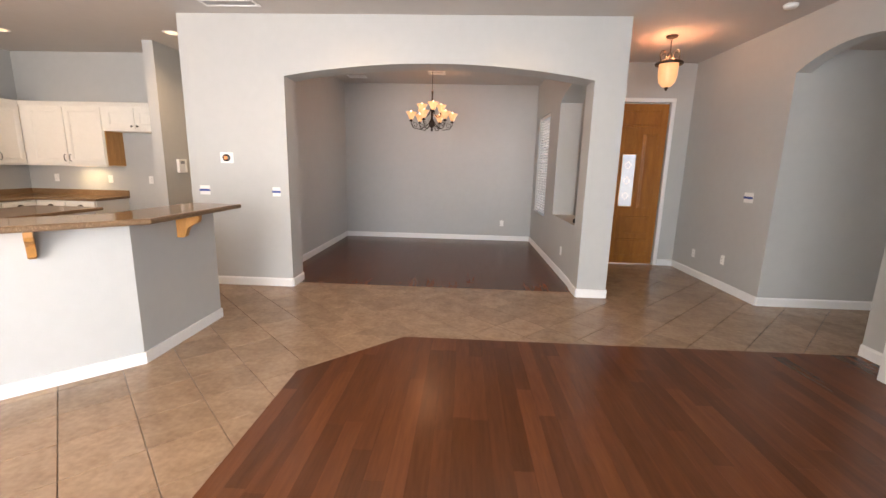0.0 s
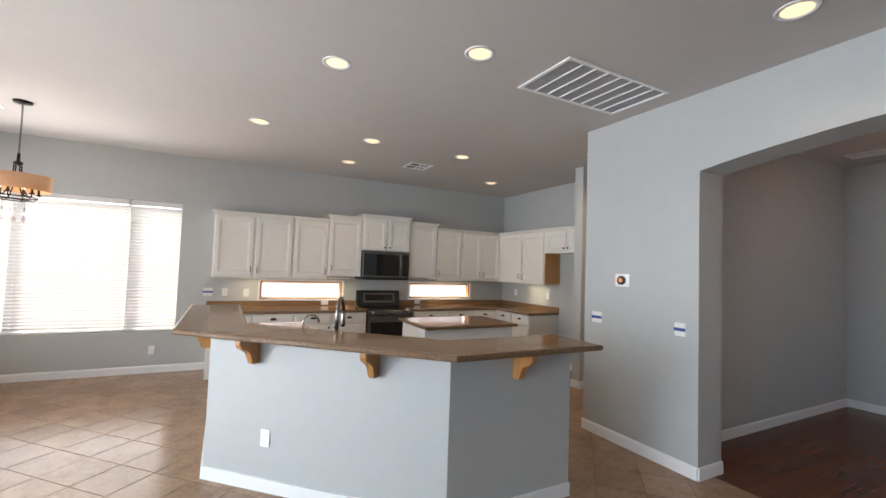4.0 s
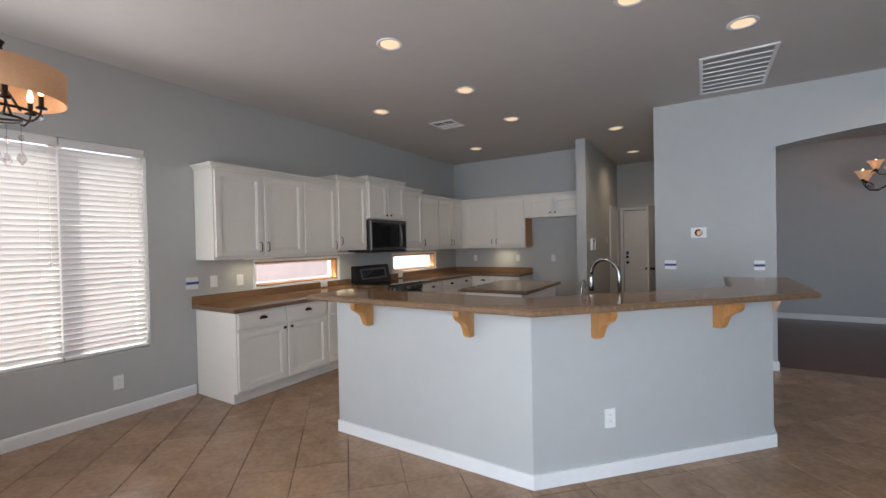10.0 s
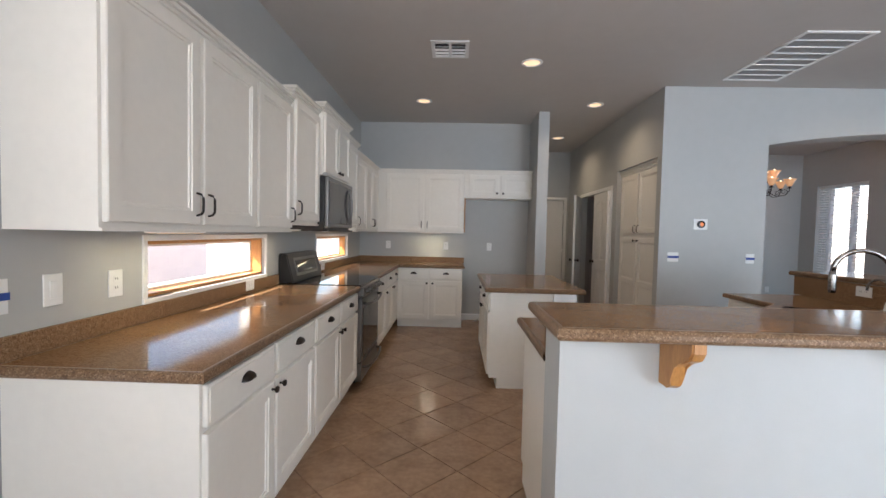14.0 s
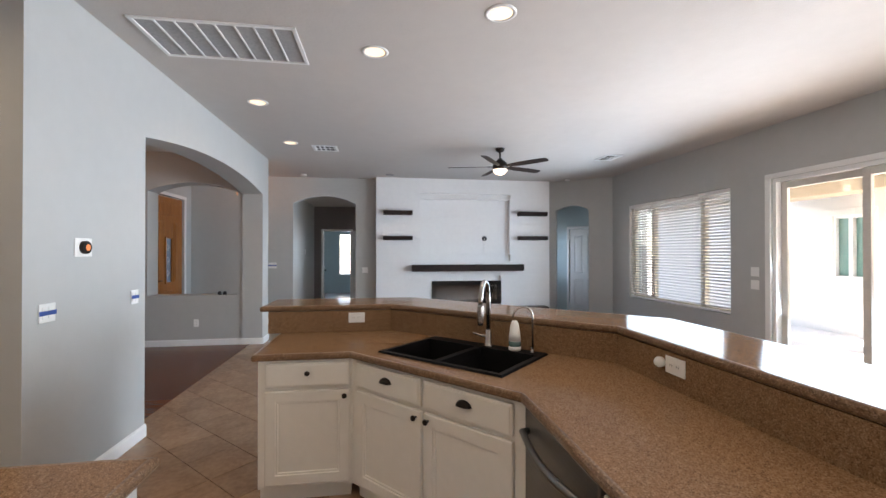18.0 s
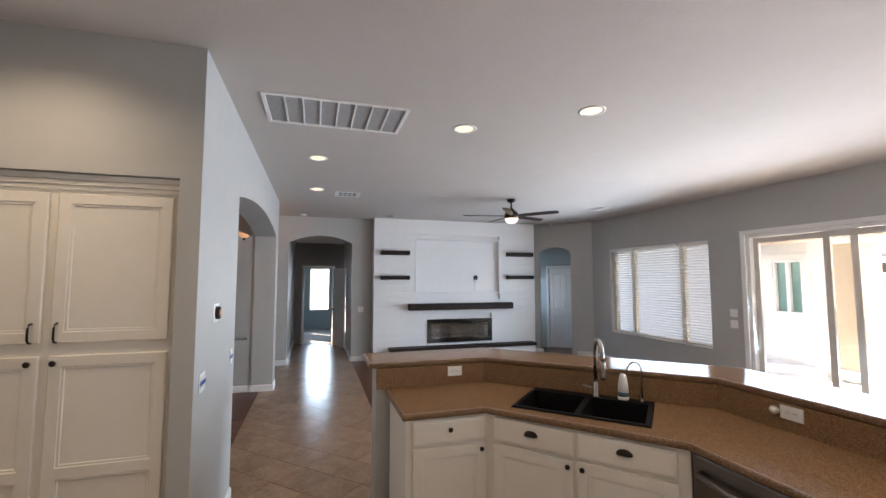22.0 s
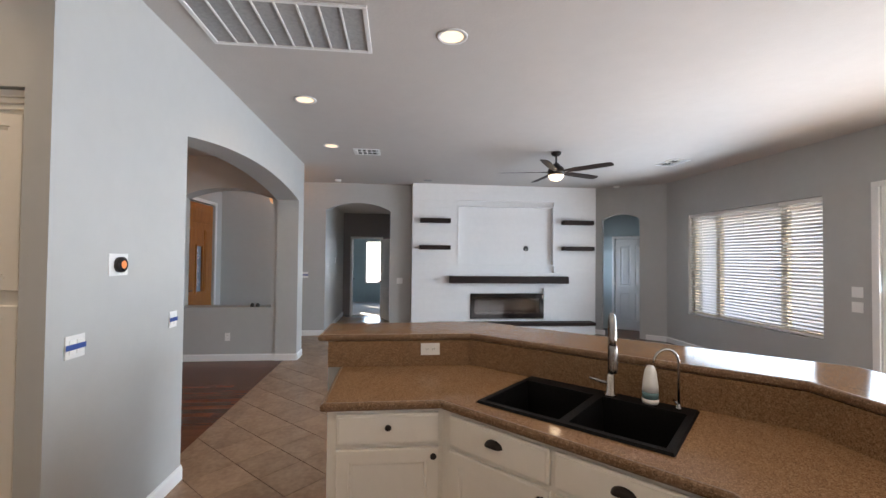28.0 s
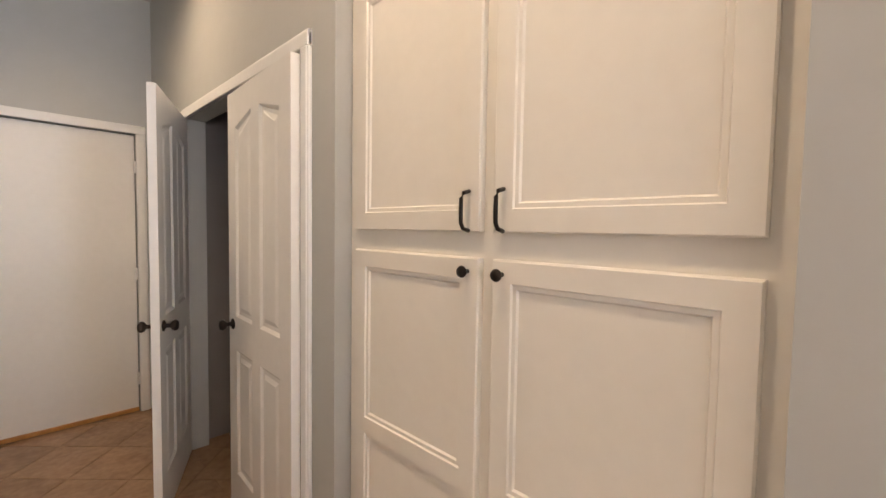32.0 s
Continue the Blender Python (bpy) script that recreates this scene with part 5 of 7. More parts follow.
for y0, y1 in ((7.98, 8.39), (8.47, 8.88)):
    g = part("pane", B(((1.40, y0, 0.73), (1.406, y1, 2.37))), M_GLASS, wd)
    g.visible_shadow = False



def blind(axis, face, a, b, z0, z1, tilt, label, lift=0.0, group="window blinds", turned=None, step=0.047):
    """Horizontal slat blind just inside the reveal; tilt in degrees."""
    L = b - a - 0.012
    rz = 0 if axis == "x" else 90
    off = 0.052
    at = pose((a + b) / 2, face - off, 0) if axis == "x" else pose(face - off, (a + b) / 2, 0, 0, 0, 90)
    bl = thing("window_blind", label, "blind", group, at)
    part("headrail", B(((-L / 2, -0.03, z1 - 0.055), (L / 2, 0.035, z1 - 0.004)), ((-L / 2, -0.04, z1 - 0.075), (L / 2, -0.031, z1 - 0.002)), bev=0.002), M_BLIND, bl)
    bm = bmesh.new()
    prof = [(-0.026, -0.0013), (-0.013, 0.0019), (0.0, 0.0031), (0.013, 0.0019), (0.026, -0.0013)]
    ra = [[bm.verts.new((x, y, z + dz)) for y, z in prof] for x, dz in ((-L / 2, 0), (L / 2, 0))]
    rb = [[bm.verts.new((x, y, z - 0.0025)) for y, z in prof] for x in (-L / 2, L / 2)]
    for k in range(4):
        bm.faces.new((ra[0][k], ra[1][k], ra[1][k + 1], ra[0][k + 1]))
        bm.faces.new((rb[0][k], rb[0][k + 1], rb[1][k + 1], rb[1][k]))
    bm.faces.new((ra[0][0], rb[0][0], rb[1][0], ra[1][0])); bm.faces.new((ra[0][4], ra[1][4], rb[1][4], rb[0][4]))
    me = bpy.data.meshes.new("slat")
    bm.to_mesh(me); bm.free()
    me.materials.append(M_BLIND)
    z = z1 - 0.10
    zb = z0 + 0.03 + lift
    while z > zb + 0.02:
        s = new("slat", me)
        s.parent = bl
        lo, hi, other = turned or (0, 0, 0)
        s.matrix_basis = pose(0, 0, z, (other if lo < z < hi else tilt) + random.uniform(-1.2, 1.2), random.uniform(-0.12, 0.12), 0)
        z -= step
    part("bottom_rail", B(((-L / 2, -0.025, zb - 0.022), (L / 2, 0.025, zb)), bev=0.003), M_BLIND, bl)
    n = 2 if L < 0.8 else 3
    for i in range(n):
        x = -L / 2 + 0.12 + (L - 0.24) * i / (n - 1)
        bm = bmesh.new()
        for y in (-0.027, 0.027):
            tube(bm, [(x, y, zb), (x, y, z1 - 0.06)], 0.0012, 4)
        part("ladder_cord", bm, M_BLIND, bl)
    bm = bmesh.new()
    tube(bm, [(L / 2 - 0.06, 0.045 if axis == "x" else -0.045, z1 - 0.06), (L / 2 - 0.06, 0.05 if axis == "x" else -0.05, (z0 + z1) / 2 - 0.1)], 0.0016, 4)
    lathe(bm, [(0, 0), (0.009, 0.0), (0.006, 0.03), (0, 0.035)], 8, pose(L / 2 - 0.06, 0.05 if axis == "x" else -0.05, (z0 + z1) / 2 - 0.13))
    part("lift_cord", bm, M_BLIND, bl, "lift cord with a small tassel")
    return bl


for a, b in ((-7.0, -6.38), (-6.38, -5.21), (-5.21, -4.58)):
    blind("x", YS, a, b, WIN_S[2], WIN_S[3], -13, "white slat blind turned half open on the breakfast window", turned=(0.68, 0.86, -48) if a < -6.9 else None)
for a, b in ((-0.91, -0.26), (-0.26, 0.95), (0.95, 1.56)):
    blind("y", XW, a, b, WIN_W[2], WIN_W[3], -51, "white slat blind, mostly closed, bright with daylight", step=0.0445)
for a, b in ((-0.885, -0.27), (-0.27, 0.92), (0.92, 1.50)):
    blind("x", YS, a, b, WIN_L[2], WIN_L[3], 33, "white slat blind, nearly closed, on the living room window")


def dining_blind(y0, y1):
    bl = blind("y", 1.14 + 0.104, y0, y1, 0.70, 2.42, 12, "narrow white slat blind on the dining room window", group="dining window blinds")
    return bl


dining_blind(7.94, 8.43)
dining_blind(8.43, 8.92)

# ---------------------------------------------------------------- sliding patio door
sd = thing("sliding_door", "white framed sliding glass patio door, slid slightly open", "door")
a, b, z1 = SLIDER[0], SLIDER[1], SLIDER[3]
part("frame", B(((a, YS - 0.16, 0), (a + 0.045, YS - 0.02, z1)), ((b - 0.045, YS - 0.16, 0), (b, YS - 0.02, z1)), ((a + 0.045, YS - 0.16, z1 - 0.045), (b - 0.045, YS - 0.02, z1)), ((a + 0.045, YS - 0.16, -0.005), (b - 0.045, YS - 0.02, 0.03))), M_VINYL, sd)


def slide_panel(x0, x1, y, name, handle=False):
    p_ = part(name, B(((x0, y - 0.02, 0.03), (x0 + 0.075, y + 0.02, z1 - 0.05)), ((x1 - 0.075, y - 0.02, 0.03), (x1, y + 0.02, z1 - 0.05)), ((x0 + 0.075, y - 0.02, 0.03), (x1 - 0.075, y + 0.02, 0.12)), ((x0 + 0.075, y - 0.02, z1 - 0.13), (x1 - 0.075, y + 0.02, z1 - 0.05)), bev=0.003), M_ALU, sd, "grey framed glass panel")
    g = part("pane", B(((x0 + 0.075, y - 0.004, 0.12), (x1 - 0.075, y + 0.004, z1 - 0.13))), M_GLASS, p_)
    g.visible_shadow = False
    if handle:
        bm = bmesh.new()
        tube(bm, [(x0 + 0.035, y + 0.02, 0.92), (x0 + 0.035, y + 0.055, 0.95), (x0 + 0.035, y + 0.055, 1.12), (x0 + 0.035, y + 0.02, 1.15)], 0.010, 8)
        box(bm, (x0 + 0.01, y + 0.02, 0.88), (x0 + 0.06, y + 0.028, 1.19), 0.002)
        part("pull_handle", bm, M_BLACK, p_, "dark pull handle")
    return p_


slide_panel(-2.80, b - 0.045, YS - 0.115, "fixed_panel")
slide_panel(-3.73, -2.465, YS - 0.062, "sliding_panel", True)
bm = bmesh.new()
for lo, hi in (((a - 0.075, 0, 0), (a, 0.018, z1)), ((b, 0, 0), (b + 0.075, 0.018, z1)), ((a - 0.075, 0, z1), (b + 0.075, 0.018, z1 + 0.06))):
    box(bm, (lo[0], YS, lo[2]), (hi[0], YS + 0.018, hi[2]), 0.005)
tagged(link("trim_sliding_door", bm, M_TRIM), kind="structure")

# ---------------------------------------------------------------- front door and entry
fd = thing("front_door", "stained wood entry door with narrow leaded glass", "door", at=pose(1.79, 7.45, 0) @ Matrix.Diagonal((1.13, 1, 1, 1)))
FW, FH = 0.92, 2.50
part("leaf", B(((0, 0.004, 0.01), (0.36, 0.05, FH)), ((0.56, 0.004, 0.01), (FW, 0.05, FH)), ((0.36, 0.004, 0.01), (0.56, 0.05, 0.93)), ((0.36, 0.004, 1.75), (0.56, 0.05, FH))), M_DOORWOOD, fd)
for x0, x1, z0, z1_ in ((0.09, 0.30, 0.92, 2.05), (0.62, 0.83, 0.92, 2.05), (0.09, 0.83, 0.15, 0.42), (0.09, 0.83, 0.50, 0.78), (0.09, 0.83, 2.16, 2.40)):
    bm = bmesh.new()
    box(bm, (x0, -0.010, z0), (x1, 0.004, z1_), 0.008)
    box(bm, (x0 + 0.03, -0.018, z0 + 0.03), (x1 - 0.03, -0.009, z1_ - 0.03), 0.006)
    part("raised_panel", bm, M_DOORWOOD, fd)
part("glass_frame", B(((0.34, -0.012, 0.91), (0.37, 0.004, 1.77)), ((0.55, -0.012, 0.91), (0.58, 0.004, 1.77)), ((0.37, -0.012, 0.91), (0.55, 0.004, 0.94)), ((0.37, -0.012, 1.74), (0.55, 0.004, 1.77)), bev=0.003), M_DOORWOOD, fd)
gl_ = part("leaded_glass", B(((0.36, 0.02, 0.93), (0.56, 0.03, 1.75))), M_FROST, fd, "obscure leaded glass strip")
gl_.visible_shadow = False
bm = bmesh.new()
for z in (1.1, 1.34, 1.58):
    for k in range(4):
        c, s = math.cos(math.pi / 2 * k), math.sin(math.pi / 2 * k)
        c2, s2 = math.cos(math.pi / 2 * (k + 1)), math.sin(math.pi / 2 * (k + 1))
        tube(bm, [(0.46 + 0.045 * c, 0.017, z + 0.06 * s), (0.46 + 0.045 * c2, 0.017, z + 0.06 * s2)], 0.003, 5)
part("lead_came", bm, M_ALU, gl_)
bm = bmesh.new()
lathe(bm, [(0, 0), (0.03, 0), (0.03, 0.012), (0, 0.016)], 14, pose(0.07, 0.003, 1.12, 90))
part("deadbolt", bm, M_BRONZE, fd, smooth=True)
bm = bmesh.new()
box(bm, (0.045, -0.008, 0.82), (0.095, 0.004, 1.03), 0.003)
tube(bm, [(0.07, -0.008, 0.99), (0.07, -0.05, 0.985), (0.16, -0.055, 0.985)], 0.009, 8)
part("lever_handle", bm, M_BRONZE, fd, "dark bronze lever handle", smooth=True)
tagged(link("door_stop", B(((1.78, 7.503, 0), (1.83, 7.53, 2.52)), ((2.79, 7.503, 0), (2.84, 7.53, 2.52)), ((1.83, 7.503, 2.46), (2.79, 7.53, 2.52))), M_TRIM), kind="structure")
casing("trim_front_door", lambda u, o, z: Vector((u, 7.42 - o, z)), 1.78, 2.84, 2.52)
tagged(link("porch_wall", B(((1.46, 15.8, 0), (9.2, 16.0, 3.0)), ((9.0, 9.6, 0), (9.2, 15.8, 3.0))), M_STUCCO2), kind="structure")

# two small dark things on the sill of the pass-through
for y in (6.10, 6.18):
    bm = bmesh.new()
    lathe(bm, [(0, 0), (0.028, 0), (0.032, 0.02), (0.026, 0.045), (0.012, 0.058), (0, 0.06)], 14, Matrix.Translation((1.22, y, 0.80)))
    tagged(link("dark_trinket", bm, M_BLACK, smooth=True), "small dark rounded ornament on the window ledge", "ornament", "ledge ornaments")

# ---------------------------------------------------------------- fireplace wall
FX, FY0, FY1 = 2.88, -0.17, 3.68
NI = (0.74, 2.755, 1.438, 2.655)
FI = (0.955, 2.497, 0.355, 0.865)
fw = thing("fireplace_wall", "white feature wall of flush boards with a shallow recess", "feature wall", kind="")
part("core", B(((2.95, FY0, 0), (XE, NI[0], CEIL)), ((2.95, NI[1], 0), (XE, FY1, CEIL)), ((2.95, NI[0], 0), (XE, NI[1], FI[2])), ((2.95, NI[0], FI[3]), (XE, NI[1], NI[2])), ((2.95, NI[0], NI[3]), (XE, NI[1], CEIL)), ((2.95, NI[0], FI[2]), (XE, FI[0], FI[3])), ((2.95, FI[1], FI[2]), (XE, NI[1], FI[3])), ((3.0, NI[0], NI[2]), (XE, NI[1], NI[3]))), M_WHITEW, fw)
n = 19
bh = CEIL / n
for i in range(n):
    z0, z1_ = i * bh + 0.0006, (i + 1) * bh - 0.0006
    spans = [(FY0, FY1)]
    for (y0, y1, c, d) in (NI, FI):
        if z1_ > c + 0.001 and z0 < d - 0.001:
            new_s = []
            for s0, s1 in spans:
                new_s += [(s0, min(s1, y0)), (max(s0, y1), s1)]
            spans = [s for s in new_s if s[1] - s[0] > 0.01]
    for s0, s1 in spans:
        part("shiplap_board", B(((FX, s0, z0), (2.949, s1, z1_))), M_WHITEW, fw)
    if z1_ > NI[2] and z0 < NI[3]:
        part("recess_board", B(((2.975, NI[0] + 0.02, max(z0, NI[2] + 0.02)), (2.999, NI[1] - 0.02, min(z1_, NI[3] - 0.02)))), M_WHITEW, fw)
part("recess_trim", B(((2.872, NI[0] - 0.012, NI[2] - 0.012), (2.999, NI[0] + 0.02, NI[3] + 0.012)), ((2.872, NI[1] - 0.02, NI[2] - 0.012), (2.999, NI[1] + 0.012, NI[3] + 0.012)), ((2.872, NI[0] + 0.02, NI[2] - 0.012), (2.999, NI[1] - 0.02, NI[2] + 0.02)), ((2.872, NI[0] + 0.02, NI[3] - 0.02), (2.999, NI[1] - 0.02, NI[3] + 0.012))), M_WHITEW, fw)


def beam(name, label, y0, y1, z0, z1_, d, cat="shelf", group=""):
    bm = bmesh.new()
    box(bm, (FX - d, y0, z0), (FX - 0.001, y1, z1_), 0.006)
    return tagged(link(name, bm, M_DARKWOOD), label, cat, group)


for y0, y1, z0, z1_ in ((2.92, 3.53, 2.28, 2.37), (2.92, 3.54, 1.745, 1.83), (-0.07, 0.58, 2.29, 2.38), (-0.08, 0.58, 1.755, 1.84)):
    beam("floating_shelf", "dark stained wood floating shelf on the white wall", y0, y1, z0, z1_, 0.15, "shelf", "floating shelves")
beam("mantel_shelf", "thick dark wood mantel beam above the fireplace", 0.48, 2.93, 1.08, 1.22, 0.17, "mantel")
hl = thing("hearth_ledge", "low white hearth bench with a dark wood top", "hearth")
part("bench", B(((FX - 0.24, -0.02, 0.0), (FX - 0.002, 3.33, 0.235))), M_WHITEW, hl)
bm = bmesh.new()
box(bm, (FX - 0.28, -0.05, 0.236), (FX - 0.002, 3.36, 0.30), 0.006)
part("ledge_top", bm, M_DARKWOOD, hl, "dark wood top board")
ef = thing("electric_fireplace", "wide black electric fireplace with glass front", "fireplace")
part("bezel", B(((FX - 0.02, FI[0], FI[2]), (FX + 0.02, FI[0] + 0.09, FI[3])), ((FX - 0.02, FI[1] - 0.09, FI[2]), (FX + 0.02, FI[1], FI[3])), ((FX - 0.02, FI[0] + 0.09, FI[2]), (FX + 0.02, FI[1] - 0.09, FI[2] + 0.09)), ((FX - 0.02, FI[0] + 0.09, FI[3] - 0.09), (FX + 0.02, FI[1] - 0.09, FI[3])), bev=0.003), M_BLACKGLASS, ef)
part("firebox", B(((FX + 0.20, FI[0] + 0.09, FI[2] + 0.09), (FX + 0.215, FI[1] - 0.09, FI[3] - 0.09)), ((FX + 0.022, FI[0] + 0.09, FI[2] + 0.075), (FX + 0.20, FI[1] - 0.09, FI[2] + 0.09))), M_SHADOWGRILLE, ef)
gf = part("glass", B(((FX + 0.004, FI[0] + 0.09, FI[2] + 0.09), (FX + 0.010, FI[1] - 0.09, FI[3] - 0.09))), M_FIREGLASS, ef, "clear reflective glass")
gf.visible_shadow = False
em = part("ember_bed", bmesh.new(), M_FILTER, ef)
bm = bmesh.new()
rnd = random.Random(4)
for i in range(60):
    box(bm, (0, 0, 0), (rnd.uniform(0.02, 0.04), rnd.uniform(0.02, 0.05), rnd.uniform(0.015, 0.03)), 0, pose(FX + rnd.uniform(0.06, 0.16), rnd.uniform(FI[0] + 0.12, FI[1] - 0.14), FI[2] + 0.092, 0, 0, rnd.uniform(0, 90)))
bm.to_mesh(em.data); bm.free()
em["kind"] = "stuff"
cp = thing("cable_passthrough", "black round cable grommet with a thin white cord", "grommet")
bm = bmesh.new()
lathe(bm, [(0, 0), (0.055, 0), (0.055, 0.008), (0.03, 0.012), (0, 0.004)], 18, pose(2.974, 1.31, 1.79, 0, -90))
part("ring", bm, M_BLACK, cp, smooth=True)
bm = bmesh.new()
tube(bm, [(2.965, 1.31, 1.79), (2.95, 1.315, 1.70), (2.96, 1.33, 1.60), (2.96, 1.335, 1.49)], 0.005, 6)
part("cord", bm, M_PLASTIC, cp, "thin white cord", smooth=True)

# ---------------------------------------------------------------- ceiling lamps
LAMP_W = 2.2
CANS = [(-3.38, 2.80), (-2.715, 3.63), (-5.11, 2.39), (-5.10, 3.63), (-6.28, 3.66), (-5.10, 4.88), (-6.27, 6.13), (-1.41, 4.87), (0.25, 4.88), (-4.04, 6.20), (-4.06, 8.10)]


def downlight(x, y, watts):
    d = thing("recessed_downlight", "round white recessed ceiling downlight, lit warm", "ceiling light", "recessed downlights", pose(x, y, CEIL))
    bm = bmesh.new()
    lathe(bm, [(0.078, 0.0), (0.105, 0.0), (0.105, -0.004), (0.098, -0.008), (0.08, -0.006), (0.076, 0.004)], 28)
    part("trim_ring", bm, M_TRIM, d, smooth=True)
    bm = bmesh.new()
    lathe(bm, [(0, -0.0045), (0.05, -0.0042), (0.077, -0.003)], 24)
    part("lens", bm, M_LAMPGLOW, d, "glowing warm lens", smooth=True)
    lamp = bpy.data.lights.new("downlight_lamp", "SPOT")
    lamp.energy, lamp.color, lamp.spot_size, lamp.spot_blend, lamp.shadow_soft_size = watts, (1.0, 0.80, 0.56), radians(150), 0.9, 0.07
    o = new("downlight_lamp", lamp)
    o.matrix_world = pose(x, y, CEIL - 0.03)


for x, y in CANS:
    downlight(x, y, LAMP_W * (2.7 if y > 5.9 and x > -4.5 else 1.0))


def point(name, x, y, z, w, colour=(1.0, 0.72, 0.42), r=0.05):
    lamp = bpy.data.lights.new(name, "POINT")
    lamp.energy, lamp.color, lamp.shadow_soft_size = w, colour, r
    new(name, lamp).matrix_world = pose(x, y, z)


def chain(bm, x, y, z0, z1, r=0.012):
    z, k = z1, 0
    while z > z0:
        pts = [(r * 0.7 * math.cos(a), 0, r * 1.5 * math.sin(a)) for a in [2 * math.pi * i / 8 for i in range(9)]]
        m = pose(x, y, z - r * 1.2, 0, 0, 90 * (k % 2))
        tube(bm, [m @ Vector(p) for p in pts], 0.0022, 5)
        z -= r * 2.1
        k += 1


def scroll(c, r0, r1, turns, a0, n=26):
    """Spiral in (u, v), from radius r0 to r1."""
    return [(c[0] + (r0 + (r1 - r0) * i / n) * math.cos(a0 + turns * 2 * math.pi * i / n), c[1] + (r0 + (r1 - r0) * i / n) * math.sin(a0 + turns * 2 * math.pi * i / n)) for i in range(n + 1)]


# chandelier in the dining room
ch = thing("chandelier", "nine-light wrought iron chandelier with amber glass shades", "chandelier", at=pose(-0.81, 7.64, 0))
bm = bmesh.new()
lathe(bm, [(0, CEIL - 0.001), (0.065, CEIL - 0.001), (0.06, CEIL - 0.02), (0.02, CEIL - 0.035), (0, CEIL - 0.036)], 20)
part("canopy", bm, M_IRON, ch, smooth=True)
bm = bmesh.new()
chain(bm, 0, 0, 2.68, CEIL - 0.03)
part("chain", bm, M_IRON, ch)
bm = bmesh.new()
lathe(bm, [(0, 2.04), (0.012, 2.05), (0.02, 2.07), (0.008, 2.09), (0.045, 2.13), (0.055, 2.18), (0.03, 2.22), (0.015, 2.26), (0.02, 2.40), (0.035, 2.44), (0.014, 2.50), (0.012, 2.62), (0.02, 2.66), (0, 2.68)], 16)
part("column", bm, M_IRON, ch, smooth=True)


def amber_shade(parent, m):
    bm = bmesh.new()
    lathe(bm, [(0.020, 0.0), (0.034, 0.01), (0.046, 0.044), (0.064, 0.08), (0.09, 0.112), (0.086, 0.112), (0.059, 0.08), (0.041, 0.044), (0.03, 0.014), (0.0, 0.01)], 16, m)
    s = part("shade", bm, M_AMBER, parent, "amber flared glass shade", smooth=True)
    bm = bmesh.new()
    lathe(bm, [(0, 0.03), (0.014, 0.04), (0.022, 0.085), (0.02, 0.105), (0.008, 0.13), (0, 0.14)], 10, m)
    part("bulb", bm, M_BULB, s, smooth=True)


for k in range(9):
    up = k >= 6
    a = math.radians(60 * k + 12) if not up else math.radians(120 * k + 40)
    R, zt, zc = (0.335, 2.22, 2.10) if not up else (0.18, 2.36, 2.30)
    rot = Matrix.Rotation(a, 4, "Z")
    mid = R * 0.55
    pts = [(0.02, 0, zc + 0.10), (mid * 0.5, 0, zc + 0.02), (mid, 0, zc - 0.03), (R * 0.85, 0, zc - 0.015), (R, 0, zc + 0.05), (R, 0, zt - 0.03)]
    bm = bmesh.new()
    tube(bm, [rot @ Vector(p) for p in pts], 0.006, 6)
    if not up:
        tube(bm, [rot @ Vector((u, 0, v)) for u, v in scroll((R * 0.80, zc + 0.035), 0.055, 0.012, 1.3, -1.6)], 0.0045, 5)
    lathe(bm, [(0, zt - 0.035), (0.03, zt - 0.03), (0.034, zt - 0.022), (0.014, zt - 0.014), (0.016, zt), (0, zt + 0.004)], 12, rot @ Matrix.Translation((R, 0, 0)))
    part("arm", bm, M_IRON, ch, smooth=True)
    amber_shade(ch, rot @ Matrix.Translation((R, 0, zt)))
point("chandelier_lamp", -0.81, 7.64, 2.72, 1.6, (1.0, 0.52, 0.30), 0.12)

# lantern in the entry
ln = thing("entry_lantern", "hanging amber glass lantern with dark scrolled iron frame", "pendant lamp", at=pose(2.16, 6.13, 0))
bm = bmesh.new()
lathe(bm, [(0, CEIL - 0.001), (0.068, CEIL - 0.001), (0.062, CEIL - 0.022), (0.02, CEIL - 0.034), (0, CEIL - 0.035)], 20)
part("canopy", bm, M_IRON, ln, smooth=True)
bm = bmesh.new()
chain(bm, 0, 0, 2.88, CEIL - 0.03)
tube(bm, [(0, 0, 2.78), (0, 0, 2.90)], 0.007, 6)
part("chain", bm, M_IRON, ln)
bm = bmesh.new()
lathe(bm, [(0.135, 2.755), (0.155, 2.755), (0.158, 2.77), (0.150, 2.785), (0.135, 2.785), (0.135, 2.755)], 24)
for k in range(4):
    rot = Matrix.Rotation(math.radians(90 * k + 20), 4, "Z")
    tube(bm, [rot @ Vector((u, 0, v)) for u, v in scroll((0.085, 2.86), 0.07, 0.025, 0.9, -1.3)], 0.0055, 5)
    tube(bm, [rot @ Vector(p) for p in ((0.14, 0, 2.78), (0.10, 0, 2.80), (0.03, 0, 2.83), (0, 0, 2.88))], 0.006, 5)
part("scroll_frame", bm, M_IRON, ln)
bm = bmesh.new()
lathe(bm, [(0.106, 2.768), (0.11, 2.72), (0.108, 2.63), (0.09, 2.55), (0.052, 2.506), (0.0, 2.496)], 24)
part("bowl", bm, M_AMBER, ln, "amber scavo glass bowl, lit", smooth=True)
bm = bmesh.new()
lathe(bm, [(0, 2.455), (0.008, 2.46), (0.018, 2.478), (0.03, 2.492), (0.0, 2.505)], 12)
part("finial", bm, M_IRON, ln, smooth=True)
point("lantern_lamp", 2.16, 6.13, 2.83, 1.9, (1.0, 0.55, 0.32), 0.05)

